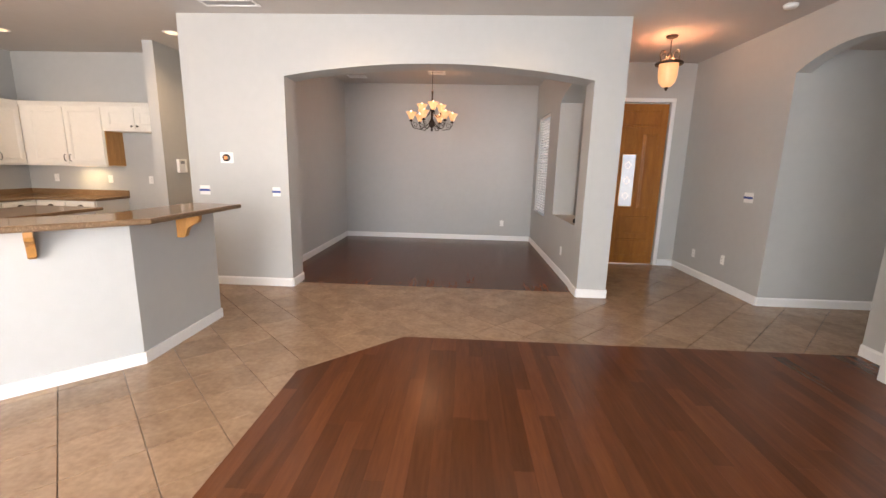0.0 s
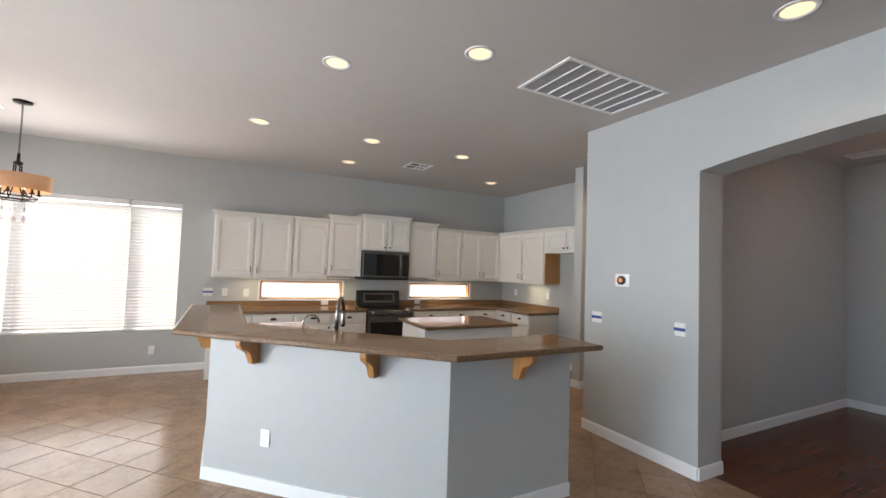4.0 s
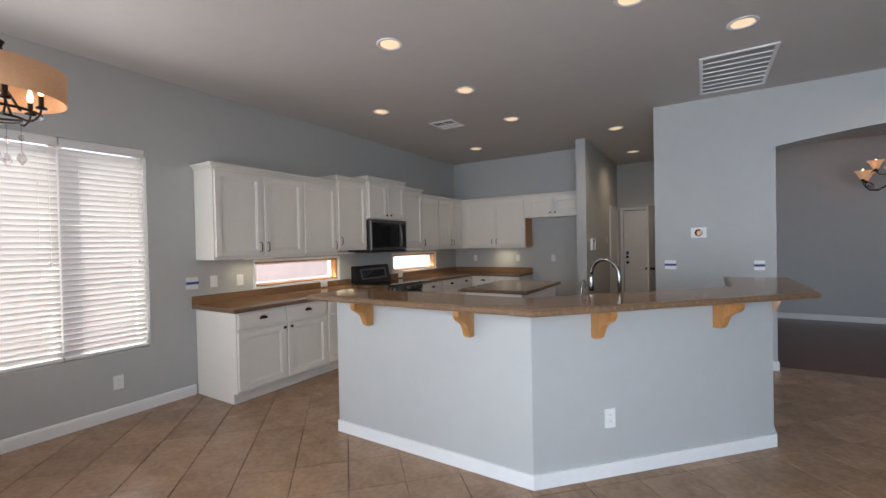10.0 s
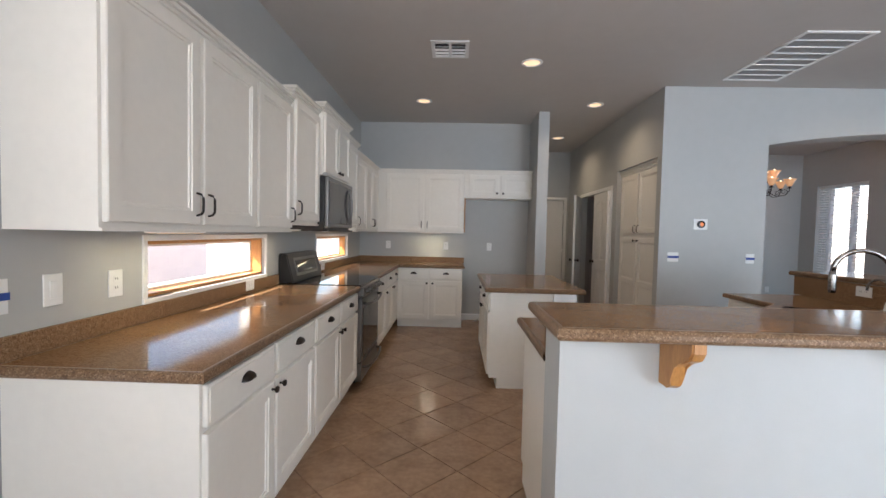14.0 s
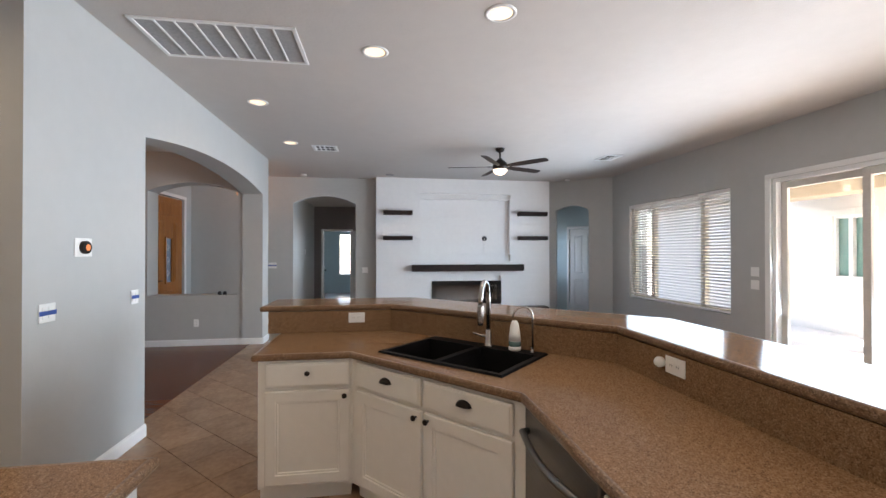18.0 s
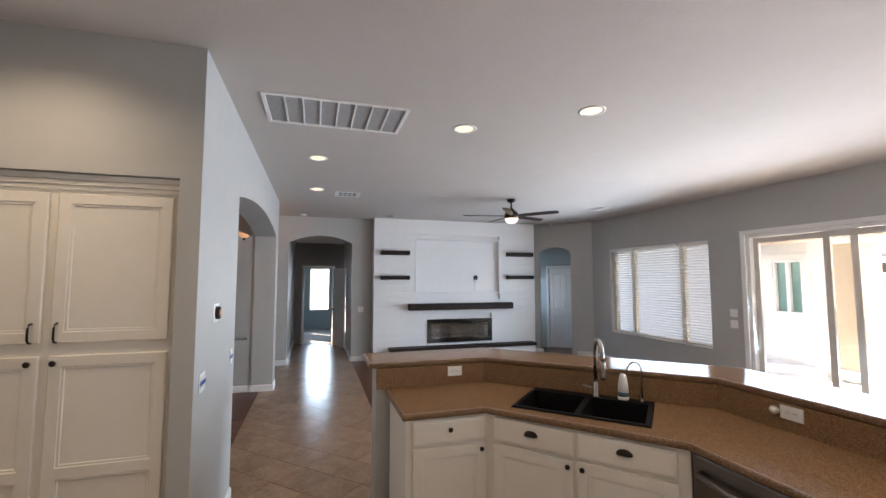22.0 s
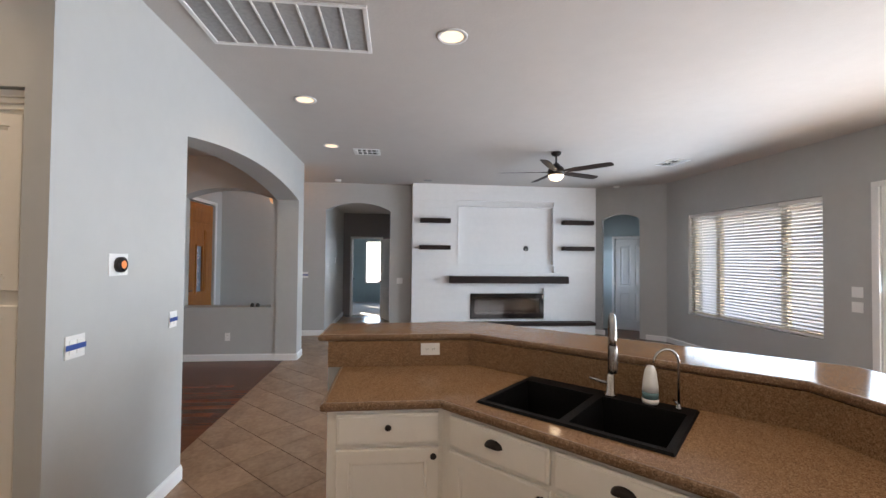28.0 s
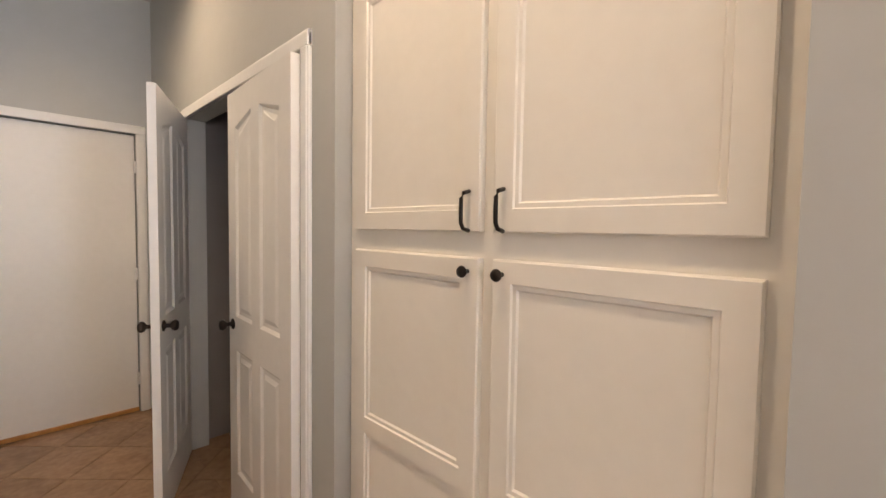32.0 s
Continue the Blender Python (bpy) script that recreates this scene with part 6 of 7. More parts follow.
# drum pendant in the breakfast corner
pd = thing("drum_pendant", "linen drum pendant with dark candle ring and crystal drops", "pendant lamp", at=pose(-5.82, 0.30, 0))
bm = bmesh.new()
lathe(bm, [(0, CEIL - 0.001), (0.075, CEIL - 0.001), (0.07, CEIL - 0.02), (0.018, CEIL - 0.03), (0, CEIL - 0.031)], 20)
part("canopy", bm, M_BRONZE, pd, smooth=True)
bm = bmesh.new()
chain(bm, 0, 0, 2.58, CEIL - 0.03, 0.010)
part("chain", bm, M_BRONZE, pd)
bm = bmesh.new()
lathe(bm, [(0, 2.44), (0.03, 2.45), (0.04, 2.47), (0.014, 2.49), (0.012, 2.56), (0, 2.58)], 12)
for k in range(4):
    rot = Matrix.Rotation(math.radians(90 * k + 45), 4, "Z")
    tube(bm, [rot @ Vector(p) for p in ((0.03, 0, 2.45), (0.04, 0, 2.25), (0.10, 0, 2.14))], 0.006, 5)
part("stem", bm, M_BRONZE, pd)
bm = bmesh.new()
rr = [(0.255, 2.2), (0.258, 2.2), (0.258, 2.348), (0.255, 2.348)]
lathe(bm, rr + [rr[0]], 40)
part("shade", bm, M_SHADE, pd, "tan linen drum shade", smooth=True)
bm = bmesh.new()
tube(bm, [(0.16 * math.cos(a), 0.16 * math.sin(a), 2.135) for a in [2 * math.pi * i / 32 for i in range(33)]], 0.007, 6)
tube(bm, [(0.10 * math.cos(a), 0.10 * math.sin(a), 2.105) for a in [2 * math.pi * i / 24 for i in range(25)]], 0.006, 6)
for k in range(6):
    rot = Matrix.Rotation(math.radians(60 * k), 4, "Z")
    tube(bm, [rot @ Vector(p) for p in ((0.10, 0, 2.105), (0.13, 0, 2.10), (0.16, 0, 2.135), (0.165, 0, 2.17))], 0.005, 5)
part("candle_ring", bm, M_BRONZE, pd)
for k in range(6):
    rot = Matrix.Rotation(math.radians(60 * k), 4, "Z") @ Matrix.Translation((0.165, 0, 0))
    bm = bmesh.new()
    lathe(bm, [(0, 2.16), (0.022, 2.163), (0.024, 2.172), (0.011, 2.178), (0.011, 2.225), (0, 2.226)], 12, rot)
    cn = part("candle_socket", bm, M_BRONZE, pd, smooth=True)
    bm = bmesh.new()
    lathe(bm, [(0, 2.226), (0.010, 2.235), (0.014, 2.255), (0.006, 2.29), (0, 2.30)], 10, rot)
    part("bulb", bm, M_BULB, cn, smooth=True)
for k in range(5):
    a = 2 * math.pi * k / 5
    x, y = (0.085 * math.cos(a), 0.085 * math.sin(a)) if k else (0.0, 0.0)
    bm = bmesh.new()
    tube(bm, [(x, y, 2.105), (x, y, 1.955)], 0.0018, 4)
    for zc, k_ in ((2.04, 0.6), (1.955, 1.0)):
        lathe(bm, [(0, -0.07 * k_), (0.021 * k_, -0.042 * k_), (0.013 * k_, -0.014 * k_), (0, 0)], 8, Matrix.Translation((x, y, zc)))
    cd = part("crystal_drop", bm, M_CRYSTAL, pd, "clear crystal drop")
    cd.visible_shadow = False
point("pendant_lamp", -5.82, 0.30, 2.29, 0.5, (1.0, 0.70, 0.42), 0.06)

# ceiling fan
fan = thing("ceiling_fan", "dark bronze five-blade ceiling fan with lit globe", "ceiling fan", at=pose(0.13, 1.78, 0))
bm = bmesh.new()
lathe(bm, [(0, CEIL - 0.001), (0.07, CEIL - 0.001), (0.068, CEIL - 0.03), (0.045, CEIL - 0.055), (0.014, CEIL - 0.06), (0.014, 2.91), (0, 2.91)], 20)
part("canopy", bm, M_BRONZE, fan, smooth=True)
bm = bmesh.new()
lathe(bm, [(0, 2.93), (0.03, 2.925), (0.06, 2.89), (0.10, 2.86), (0.115, 2.82), (0.115, 2.775), (0.095, 2.755), (0, 2.755)], 24)
part("housing", bm, M_BRONZE, fan, smooth=True)
bm = bmesh.new()
lathe(bm, [(0.108, 2.754), (0.10, 2.725), (0.075, 2.695), (0.035, 2.68), (0, 2.678)], 24)
part("light_globe", bm, M_FANGLOW, fan, "glowing frosted globe", smooth=True)
bm = bmesh.new()
prof = [(0.15, 0.045), (0.30, 0.062), (0.60, 0.066), (0.76, 0.06), (0.79, 0.045), (0.80, 0.0)]
edge = [(x, w) for x, w in prof] + [(x, -w) for x, w in prof[-2::-1]]
top = [bm.verts.new((x, y, 0.003)) for x, y in edge]
bot = [bm.verts.new((x, y, -0.003)) for x, y in edge]
bm.faces.new(top); bm.faces.new(bot[::-1])
for i in range(len(edge)):
    j = (i + 1) % len(edge)
    bm.faces.new((top[i], bot[i], bot[j], top[j]))
me = bpy.data.meshes.new("blade"); bm.to_mesh(me); bm.free(); me.materials.append(M_DARKWOOD)
for k in range(5):
    bl_ = new("blade", me)
    bl_.parent = fan
    bl_.matrix_basis = pose(0, 0, 2.80, 0, 0, 4 + 72 * k) @ pose(0, 0, 0, -12, 0, 0)
    bm = bmesh.new()
    box(bm, (0.09, -0.018, -0.006), (0.20, 0.018, 0.006), 0.003)
    br = part("blade_iron", bm, M_BRONZE, bl_)
point("fan_lamp", 0.13, 1.78, 2.62, 0.4, (1.0, 0.8, 0.55), 0.06)

# lamps added under the wall cabinets for sun thrown up off the worktop
for x, y, rz in ((-7.10, 2.52, 90), (-7.10, 3.80, 90), (-7.10, 5.75, 90), (-6.20, 7.02, 0)):
    u = thing("undercabinet_sun_glow", "added glowing strip for reflected sun under the wall cabinet", "light", "undercabinet lights", pose(x, y, 1.352 if y < 3.6 else 1.370, 0, 0, rz))
    part("housing", B(((-0.17, -0.03, -0.012), (0.17, 0.03, 0.0)), bev=0.003), M_PLASTIC, u)
    part("lens", B(((-0.16, -0.022, -0.014), (0.16, 0.022, -0.011))), M_LAMPGLOW, u, "added glowing face for reflected sun")
    la = bpy.data.lights.new("undercabinet_sun_fill", "AREA")
    la.shape, la.size, la.size_y, la.energy, la.color = "RECTANGLE", 0.3, 0.04, 0.26, (1.0, 0.92, 0.62)
    new("undercabinet_sun_fill", la).matrix_world = pose(x, y, 1.33, 0, 0, rz)

# ---------------------------------------------------------------- grilles and detectors
rgv = thing("return_air_grille", "large white return air grille with grey filter", "vent", at=pose(-2.71, 4.725, CEIL))
gx, gy = 0.29, 0.545
part("frame", B(((-gx, -gy, -0.012), (-gx + 0.03, gy, 0)), ((gx - 0.03, -gy, -0.012), (gx, gy, 0)), ((-gx + 0.03, -gy, -0.012), (gx - 0.03, -gy + 0.03, 0)), ((-gx + 0.03, gy - 0.03, -0.012), (gx - 0.03, gy, 0)), bev=0.003), M_TRIM, rgv)
part("filter", B(((-gx + 0.03, -gy + 0.03, -0.003), (gx - 0.03, gy - 0.03, -0.001))), M_FILTER, rgv, "grey filter mesh")
for i in range(1, 8):
    y = -gy + 0.03 + (2 * gy - 0.06) * i / 8
    part("bar", B(((-gx + 0.03, y - 0.006, -0.011), (gx - 0.03, y + 0.006, -0.003))), M_TRIM, rgv)


def register(x, y, w, h, rz=0):
    r_ = thing("supply_register", "white square ceiling supply register", "vent", "ceiling registers", pose(x, y, CEIL, 0, 0, rz))
    part("frame", B(((-w, -h, -0.01), (-w + 0.035, h, 0)), ((w - 0.035, -h, -0.01), (w, h, 0)), ((-w + 0.035, -h, -0.01), (w - 0.035, -h + 0.035, 0)), ((-w + 0.035, h - 0.035, -0.01), (w - 0.035, h, 0)), ((-0.012, -h + 0.035, -0.01), (0.012, h - 0.035, 0)), bev=0.002), M_TRIM, r_)
    # no hollow behind the louvres: a dark sheet gives the duct's shade
    part("duct", B(((-w + 0.035, -h + 0.035, -0.002), (w - 0.035, h - 0.035, -0.001))), M_SHADOWGRILLE, r_, "flat dark sheet for shade in the duct")
    k = 0
    for sx in (-1, 1):
        for i in range(5):
            yy = -h + 0.05 + (2 * h - 0.1) * i / 4
            bm = bmesh.new()
            box(bm, (sx * 0.012, -0.012, -0.001), (sx * (w - 0.035), 0.012, 0.001), 0, pose(0, yy, -0.007, 35 if i < 2 else -35))
            part("louvre", bm, M_TRIM, r_)


register(-5.91, 4.59, 0.175, 0.18)
register(-5.99, -0.125, 0.18, 0.19, 90)
register(0.50, 4.42, 0.165, 0.185)
register(0.46, -0.20, 0.20, 0.15)
register(-2.28, 8.67, 0.17, 0.13)
register(-0.79, 8.30, 0.15, 0.12)
for x, y in ((2.79, 5.14), (2.55, -0.45)):
    bm = bmesh.new()
    lathe(bm, [(0, -0.001), (0.06, -0.001), (0.06, -0.02), (0.045, -0.034), (0, -0.036)], 20, Matrix.Translation((x, y, CEIL)))
    tagged(link("smoke_detector", bm, M_PLASTIC, smooth=True), "round white smoke detector on the ceiling", "smoke detector", "smoke detectors")

# ---------------------------------------------------------------- plates, switches and sockets


def plate(m, w, h, kind, label, tape=False, name="wall_plate"):
    """Cover plate on a wall; local x across, y out of the wall (towards -y), z up."""
    p_ = thing(name, label, "socket" if kind == "socket" else "switch", at=m)
    part("cover", B(((-w / 2, -0.006, -h / 2), (w / 2, 0, h / 2)), bev=0.002), M_PLASTIC, p_)
    if kind == "socket":
        horiz = w > h
        for s in (-1, 1):
            cx, cz = (s * 0.02, 0) if horiz else (0, s * 0.02)
            r_ = part("receptacle", B(((cx - 0.014, -0.008, cz - 0.014), (cx + 0.014, -0.005, cz + 0.014)), bev=0.002), M_PLASTIC, p_)
            part("slots", B(((cx - 0.007, -0.0088, cz - 0.004), (cx - 0.005, -0.0078, cz + 0.006)), ((cx + 0.005, -0.0088, cz - 0.004), (cx + 0.007, -0.0078, cz + 0.006))), M_BLACK, r_)
    else:
        k = max(1, round(w / 0.05)) if w > 0.08 else 1
        for i in range(k):
            cx = (i - (k - 1) / 2) * 0.046
            part("rocker", B(((cx - 0.016, -0.009, -0.033), (cx + 0.016, -0.005, 0.033)), bev=0.002), M_PLASTIC, p_)
    if tape:
        part("tape", B(((-w / 2 - 0.002, -0.0105, -0.013), (w / 2 + 0.002, -0.0095, 0.013))), M_BLUE, p_, "strip of blue tape")
    return p_


SW, SO = "white light switch plate on the grey wall", "white socket plate on the grey wall"
TP = "white switch plate held with blue tape"
plate(pose(-3.325, 5.49, 1.15), 0.122, 0.108, "switch", TP, True)
plate(pose(-2.46, 5.49, 1.15), 0.095, 0.108, "switch", TP, True)
plate(pose(XE, 5.83, 1.21, 0, 0, -90), 0.16, 0.12, "switch", TP, True)
plate(pose(XW, 1.94, 1.12, 0, 0, 90), 0.12, 0.12, "switch", TP, True)
plate(pose(XW, 2.16, 1.12, 0, 0, 90), 0.075, 0.12, "switch", SW)
plate(pose(XW, 2.45, 1.11, 0, 0, 90), 0.075, 0.12, "socket", SO)
plate(pose(XW, 1.30, 0.31, 0, 0, 90), 0.075, 0.12, "socket", SO)
plate(pose(XW + 0.023, 3.63, 0.955, 0, 0, 90), 0.115, 0.075, "socket", "white socket on the worktop's splashback")
plate(pose(XW + 0.023, 5.30, 0.955, 0, 0, 90), 0.115, 0.075, "socket", "white socket on the worktop's splashback")
for x in (-6.88, -5.97, -5.29):
    plate(pose(x, YN, 1.165), 0.075, 0.12, "socket", SO)
plate(pose(-2.821, 3.765, 1.005, 0, 0, -90), 0.12, 0.075, "socket", "white socket in the bar's splash")
o_b = plate(pose(-4.40, 2.321, 1.005, 0, 0, 180), 0.12, 0.075, "socket", "white socket in the bar's splash with a plug-in")
bm = bmesh.new()
lathe(bm, [(0, 0), (0.022, 0.0), (0.024, 0.02), (0.014, 0.034), (0, 0.036)], 14, pose(-0.085, -0.002, 0.0, 90))
part("plug_in_freshener", bm, M_PLASTIC, o_b, "small round white plug-in", smooth=True)
plate(pose(-3.49, 2.457 - 0.0, 0.36, 0, 0, dd + 90) @ pose(0, -0.001, 0), 0.075, 0.12, "socket", "white socket low on the bar wall")
plate(pose(-4.85, 4.26, 0.70), 0.075, 0.12, "socket", "white socket on the island's end")
plate(pose(1.14, 6.50, 0.36, 0, 0, -90), 0.075, 0.12, "socket", SO)
plate(pose(0.55, 9.30, 0.36), 0.075, 0.12, "socket", SO)
plate(pose(XE, 6.83, 0.33, 0, 0, -90), 0.075, 0.12, "socket", SO)
plate(pose(XE, 6.14, 0.38, 0, 0, -90), 0.075, 0.12, "socket", SO)
plate(pose(-1.27, YS, 1.24, 0, 0, 180), 0.12, 0.12, "switch", SW)
plate(pose(-1.27, YS, 1.07, 0, 0, 180), 0.12, 0.12, "switch", SW)
plate(pose(XE, 3.92, 1.10, 0, 0, -90), 0.12, 0.12, "switch", SW)
plate(pose(4.59, 5.42, 1.50), 0.075, 0.12, "switch", "small dark-centred control on the corridor wall")
plate(pose(-4.55, 8.22, 1.10, 0, 0, 90), 0.075, 0.12, "switch", SW)
plate(pose(-4.55, 8.15, 1.47, 0, 0, 90), 0.075, 0.12, "switch", SW)

th = thing("thermostat", "round dark dial thermostat on a white square plate", "thermostat", at=pose(-3.03, 5.49, 1.53))
part("back_plate", B(((-0.078, -0.006, -0.06), (0.078, 0, 0.06)), bev=0.003), M_PLASTIC, th)
bm = bmesh.new()
lathe(bm, [(0, 0.006), (0.042, 0.006), (0.042, 0.026), (0.039, 0.030), (0.036, 0.0305)], 28, pose(0, 0, 0, 90))
part("dial_ring", bm, M_BRONZE, th, "dark metal ring", smooth=True)
bm = bmesh.new()
lathe(bm, [(0.0365, 0.0306), (0.024, 0.032), (0, 0.0325)], 24, pose(0, 0, 0, 90))
part("face", bm, M_BLACKGLASS, th, smooth=True)
bm = bmesh.new()
lathe(bm, [(0.022, 0.0325), (0, 0.0332)], 20, pose(0, 0, 0, 90))
part("lit_display", bm, mat("orange_display", (0.75, 0.22, 0.06), 0.4, emit=0.05), th, "orange lit centre")

al = thing("alarm_keypad", "white wall alarm keypad with open flap", "alarm panel", at=pose(-4.55, 6.87, 1.405, 0, 0, 90))
part("case", B(((-0.095, -0.042, -0.10), (0.095, 0, 0.10)), bev=0.008), M_PLASTIC, al)
part("flap", B(((0.045, -0.056, -0.085), (0.06, -0.042, 0.06)), bev=0.003), M_PLASTIC, al, "open hinged flap")
part("screen", B(((-0.06, -0.045, 0.03), (0.03, -0.041, 0.075))), M_FILTER, al, "grey screen")
bx = thing("water_valve_box", "recessed grey fridge water box with a dangling line", "valve box", at=pose(-5.34, YN, 0.36))
part("box", B(((-0.09, -0.008, -0.08), (-0.075, 0.0, 0.08)), ((0.075, -0.008, -0.08), (0.09, 0.0, 0.08)), ((-0.075, -0.008, -0.08), (0.075, 0.0, -0.065)), ((-0.075, -0.008, 0.065), (0.075, 0.0, 0.08))), M_FILTER, bx)
# shade of the recess as a dark sheet flat on the wall
part("recess", B(((-0.075, -0.004, -0.065), (0.075, -0.001, 0.065))), M_SHADOWGRILLE, bx, "flat dark sheet for shade in the recess")
bm = bmesh.new()
tube(bm, [(0.0, -0.004, 0.0), (0.0, -0.04, -0.03), (0.02, -0.05, -0.15), (-0.03, -0.07, -0.28), (-0.12, -0.10, -0.34), (-0.16, -0.12, -0.348)], 0.005, 6)
part("water_line", bm, M_FILTER, bx, "thin braided line", smooth=True)

casing("trim_laundry_door", lambda u, o, z: Vector((-4.55 + o, u, z)), 8.50, 9.26, 2.09)
ld = thing("laundry_door", "flat white side door in the hall, closed", "door", at=pose(-4.548, 8.505, 0, 0, 0, 90))
part("leaf", B(((0, -0.004, 0.01), (0.75, -0.001, 2.085))), M_DOOR, ld)
bm = bmesh.new()
lathe(bm, [(0, 0), (0.026, 0), (0.01, 0.012), (0.01, 0.03), (0.026, 0.05), (0, 0.066)], 14, pose(0.06, -0.004, 0.95, 90))
part("knob", bm, M_BRONZE, ld, smooth=True)
bm = bmesh.new()
lathe(bm, [(0, -0.001), (0.085, -0.001), (0.085, -0.008), (0.06, -0.012), (0.05, -0.004), (0, -0.003)], 20, Matrix.Translation((2.56, 3.40, CEIL)))
tagged(link("ceiling_speaker", bm, M_FILTER, smooth=True), "small round grey ceiling fitting by the feature wall", "ceiling fitting")

# ---------------------------------------------------------------- skirting boards
for pts in (
    [(-1.425 - 0.0, YS), (2.10, YS), (2.35, -0.96)],
    [(2.87, -0.38), (XE, -0.06), (XE, FY0)],
    [(-7.34, YS), (-4.03, YS)],
    [(XW, 1.95), (XW, YS)],
    [(XE, FY1), (XE, 4.12), (3.30, 4.12)],
    [(3.30, 5.42), (XE, 5.42), (XE, 7.42), (2.91, 7.42)],
    [(1.71, 7.42), (1.46, 7.42), (1.46, 5.49), (1.12, 5.49), (1.12, 5.81), (1.14, 5.81), (1.14, 9.30), (-2.70, 9.30), (-2.70, 5.81), (-2.31, 5.81), (-2.31, 5.49), (-3.49, 5.49), (-3.49, 5.60)],
    [(-3.49, 6.80), (-3.49, 7.0)],
    [(-3.49, 8.48), (-3.49, 9.37)],
    [(-4.50, 9.37), (-4.55, 9.37)],
    [(-4.55, 8.40), (-4.55, 6.53), (-4.70, 6.53), (-4.70, YN), (-5.70, YN)],
    [(6.0, 5.42), (3.30, 5.42)],
    [(3.30, 4.12), (4.9, 4.12)],
):
    baseboard(pts)

wv = thing("wall_vent", "low white-framed dark vent opening beside the patio door", "vent", at=pose(-4.20, YS, 0.28))
part("frame", B(((-0.13, 0, -0.19), (-0.105, 0.012, 0.19)), ((0.105, 0, -0.19), (0.13, 0.012, 0.19)), ((-0.105, 0, 0.165), (0.105, 0.012, 0.19)), ((-0.105, 0, -0.19), (0.105, 0.012, -0.165)), bev=0.003), M_TRIM, wv)
part("dark_flap", B(((-0.105, 0.001, -0.165), (0.105, 0.005, 0.165))), M_SHADOWGRILLE, wv, "dark flap")

# ---------------------------------------------------------------- floor pieces: tiles laid on the diagonal, wood planks


def clip(poly, region):
    """Cut a polygon by a convex region (counter-clockwise)."""
    out = poly
    n = len(region)
    for i in range(n):
        (ax, ay), (bx_, by_) = region[i], region[(i + 1) % n]
        src, out = out, []
        for k in range(len(src)):
            p, q = src[k], src[(k + 1) % len(src)]
            sp = (bx_ - ax) * (p[1] - ay) - (by_ - ay) * (p[0] - ax)
            sq = (bx_ - ax) * (q[1] - ay) - (by_ - ay) * (q[0] - ax)
            if sp >= 0:
                out.append(p)
            if sp * sq < 0:
                f = sp / (sp - sq)
                out.append((p[0] + f * (q[0] - p[0]), p[1] + f * (q[1] - p[1])))
        if len(out) < 3:
            return []
    return out


def area(p):
    return abs(sum(p[i][0] * p[(i + 1) % len(p)][1] - p[(i + 1) % len(p)][0] * p[i][1] for i in range(len(p)))) / 2


def slab_data(polys, z0, z1, bev=0.0025):
    """Vertices and faces of flat pieces with a small chamfer round the top."""
    vs, fs = [], []
    for p in polys:
        n = len(p)
        cx, cy = sum(q[0] for q in p) / n, sum(q[1] for q in p) / n
        b = len(vs)
        vs += [(x, y, z0) for x, y in p] + [(x, y, z1 - bev * 0.6) for x, y in p]
        vs += [(x + (cx - x) * bev / max(0.02, math.hypot(cx - x, cy - y)), y + (cy - y) * bev / max(0.02, math.hypot(cx - x, cy - y)), z1) for x, y in p]
        for i in range(n):
            j = (i + 1) % n
            fs += [(b + i, b + j, b + n + j, b + n + i), (b + n + i, b + n + j, b + 2 * n + j, b + 2 * n + i)]
        fs.append(tuple(range(b + 2 * n, b + 3 * n)))
    return vs, fs


R4 = lambda x0, y0, x1, y1: [(x0, y0), (x1, y0), (x1, y1), (x0, y1)]
TILE_REGIONS = [R4(XW, YS, -1.43, 5.49), R4(-1.43, 4.10, XE, 5.49), [(-1.43, 3.40), (-0.74, 4.10), (-1.43, 4.10)], R4(XW, 5.49, -3.49, YN), R4(-4.55, YN, -3.49, 9.37), R4(-3.49, 6.9, -2.82, 8.55),
                R4(1.46, 5.49, XE, 7.42), R4(-2.31, 5.49, 1.12, 5.68), R4(XE, 4.12, 6.03, 5.42)]
SIDE, GAP = 0.346, 0.0025
floor_ob = bpy.data.objects["floor"]
half = SIDE / math.sqrt(2)
vs, fs = slab_data([[(half - GAP * 1.4, 0), (0, half - GAP * 1.4), (-half + GAP * 1.4, 0), (0, -half + GAP * 1.4)]], -0.0088, 0.0)
tile_me = bpy.data.meshes.new("tile")
tile_me.from_pydata(vs, [], fs)
tile_me.materials.append(M_TILE)
rest, count = [], 0
OX, OY = -5.535, 0.785
cells = []
for i in range(-60, 60):
    for j in range(-60, 60):
        cx, cy = OX + (i - j) * half, OY + (i + j) * half + half
        if XW - 0.3 < cx < 6.4 and YS - 0.3 < cy < 9.6:
            cells.append((cx, cy))
cells.sort(key=lambda c: (c[0] + 3.6) ** 2 + (c[1] - 1.6) ** 2)
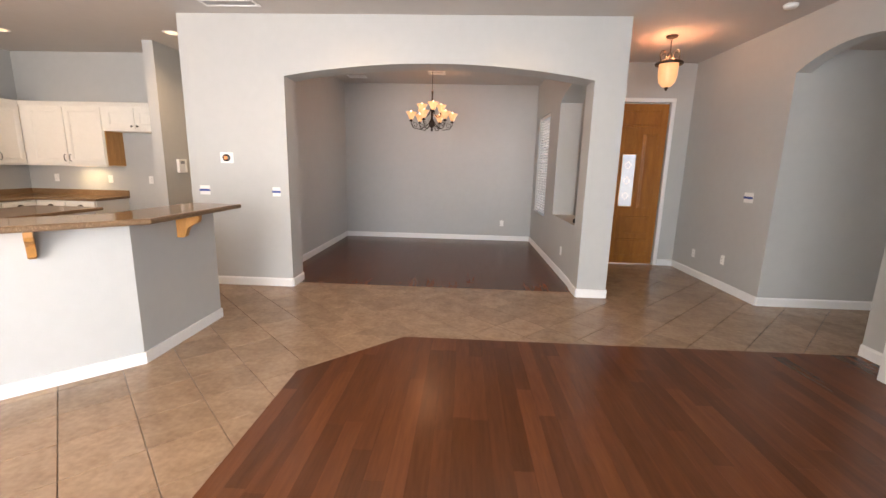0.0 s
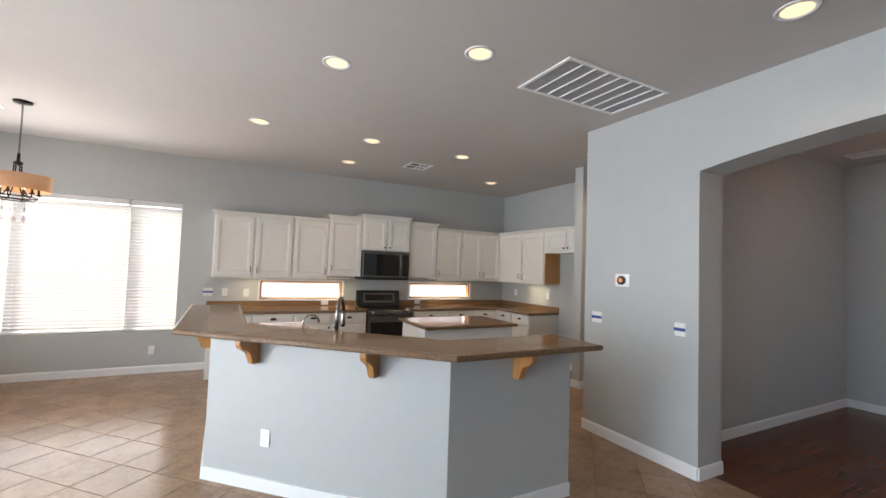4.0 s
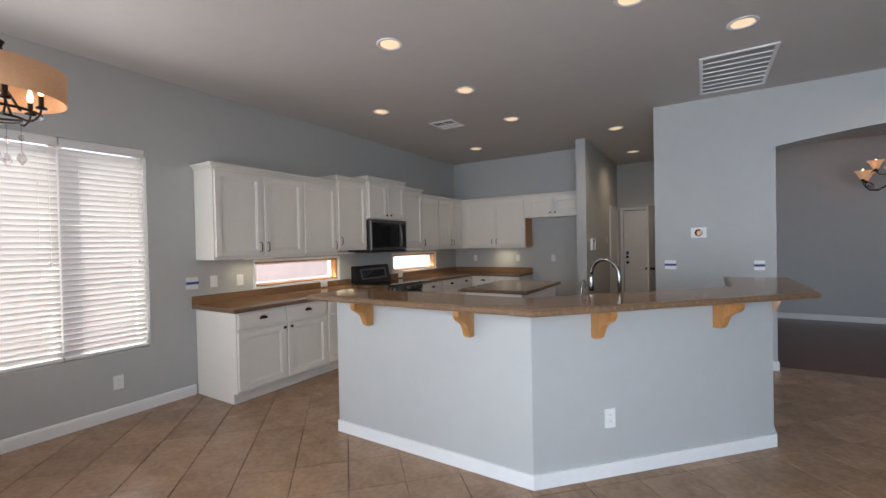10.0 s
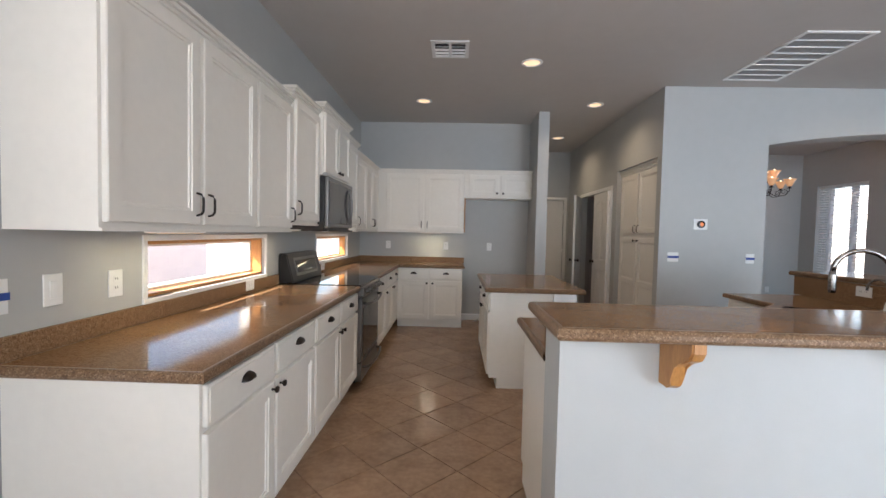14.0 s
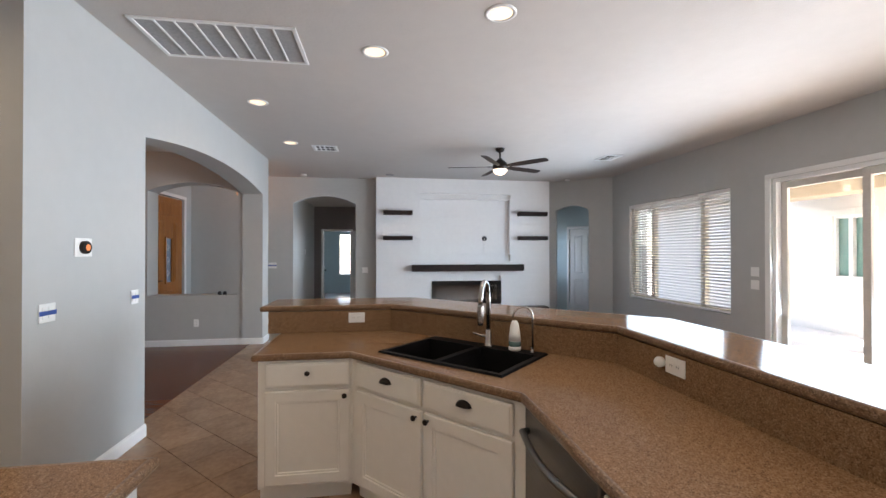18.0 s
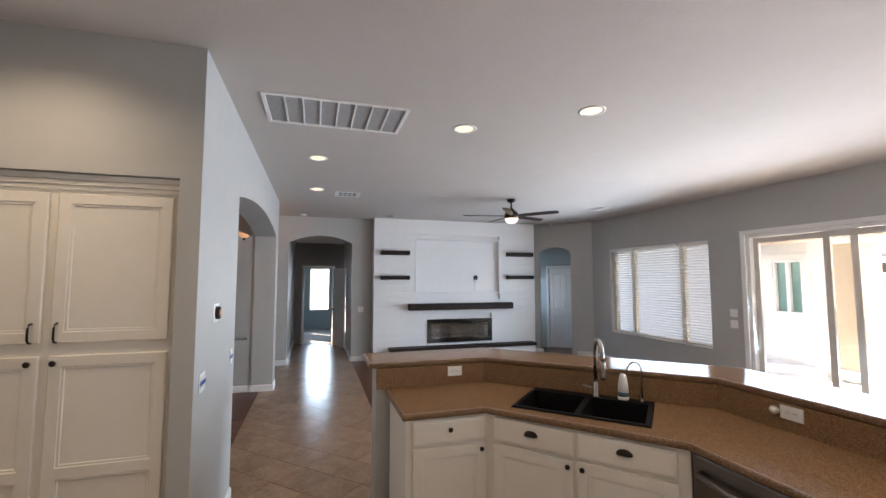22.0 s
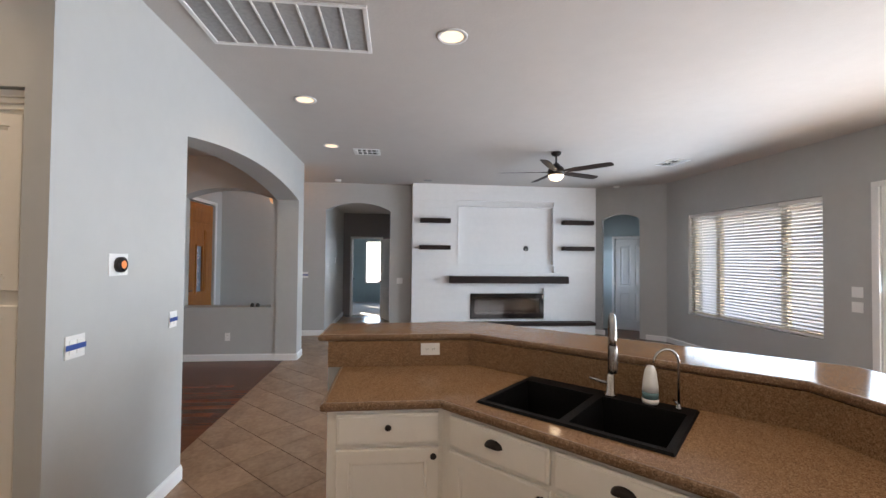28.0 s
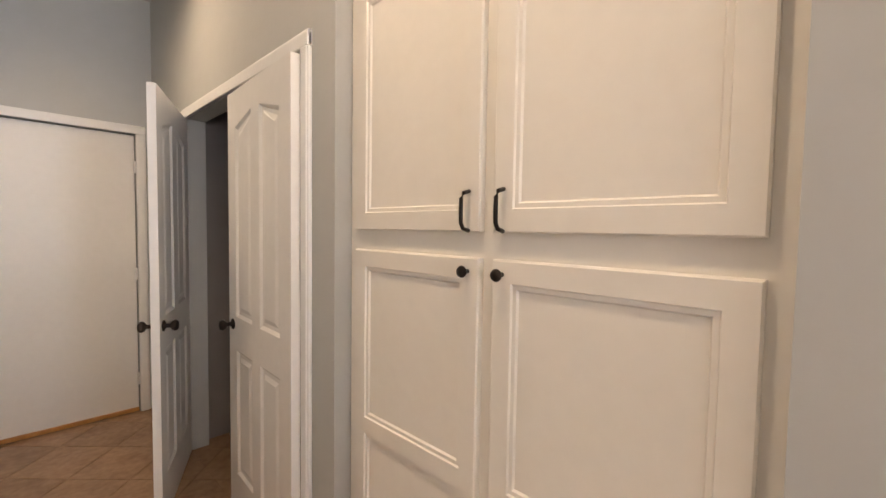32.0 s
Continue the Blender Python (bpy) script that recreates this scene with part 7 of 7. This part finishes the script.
for cx, cy in cells:
    full = [(cx + half - GAP * 1.4, cy), (cx, cy + half - GAP * 1.4), (cx - half + GAP * 1.4, cy), (cx, cy - half + GAP * 1.4)]
    polys = [q for q in (clip(full, r) for r in TILE_REGIONS) if len(q) > 2 and area(q) > 2e-4]
    if not polys:
        continue
    if len(polys) == 1 and area(polys[0]) > area(full) - 1e-6 and count < 290:
        t_ = new("tile", tile_me)
        t_.location = (cx, cy, random.uniform(-0.0004, 0.0004))
        t_.parent = floor_ob
        count += 1
    else:
        rest += polys
vs, fs = slab_data(rest, -0.0088, 0.0)
me = bpy.data.meshes.new("tile_field")
me.from_pydata(vs, [], fs)
me.materials.append(M_TILES)
tf = new("tile_field", me)
tf.parent = floor_ob
tf["kind"] = "stuff"


def planks(bed_name, region, x0, x1, y0, y1, width, seed):
    rnd = random.Random(seed)
    bed = tagged(new(bed_name, bpy.data.meshes.new(bed_name)), kind="structure")
    vs, fs = slab_data([region], -0.0085, -0.004, 0.0001)
    bed.data.from_pydata(vs, [], fs)
    bed.data.materials.append(M_WOODGAP)
    x = x0
    while x < x1:
        y = y0 - rnd.uniform(0, 1.1)
        while y < y1:
            L = rnd.uniform(0.55, 1.55)
            p = clip([(x + 0.0003, y + 0.0003), (x + width - 0.0003, y + 0.0003), (x + width - 0.0003, y + L - 0.0003), (x + 0.0003, y + L - 0.0003)], region)
            if len(p) > 2 and area(p) > 1e-3:
                cx, cy = sum(q[0] for q in p) / len(p), sum(q[1] for q in p) / len(p)
                vs, fs = slab_data([[(a - cx, b - cy) for a, b in p]], -0.004, 0.0, 0.0004)
                me = bpy.data.meshes.new("plank")
                me.from_pydata(vs, [], fs)
                me.materials.append(M_WOOD)
                o = new("plank", me)
                o.location = (cx, cy, 0.001 + rnd.uniform(-0.0001, 0.0001))
                o.parent = bed
            y += L
        x += width


planks("floor_living", [(-1.43, YS), (2.10, YS), (XE, -0.06), (XE, 4.10), (-0.74, 4.10), (-1.43, 3.40)], -1.43, XE, YS, 4.10, 0.105, 1)
planks("floor_dining", R4(-2.70, 5.68, 1.14, 9.30), -2.70, 1.14, 5.68, 9.30, 0.105, 2)
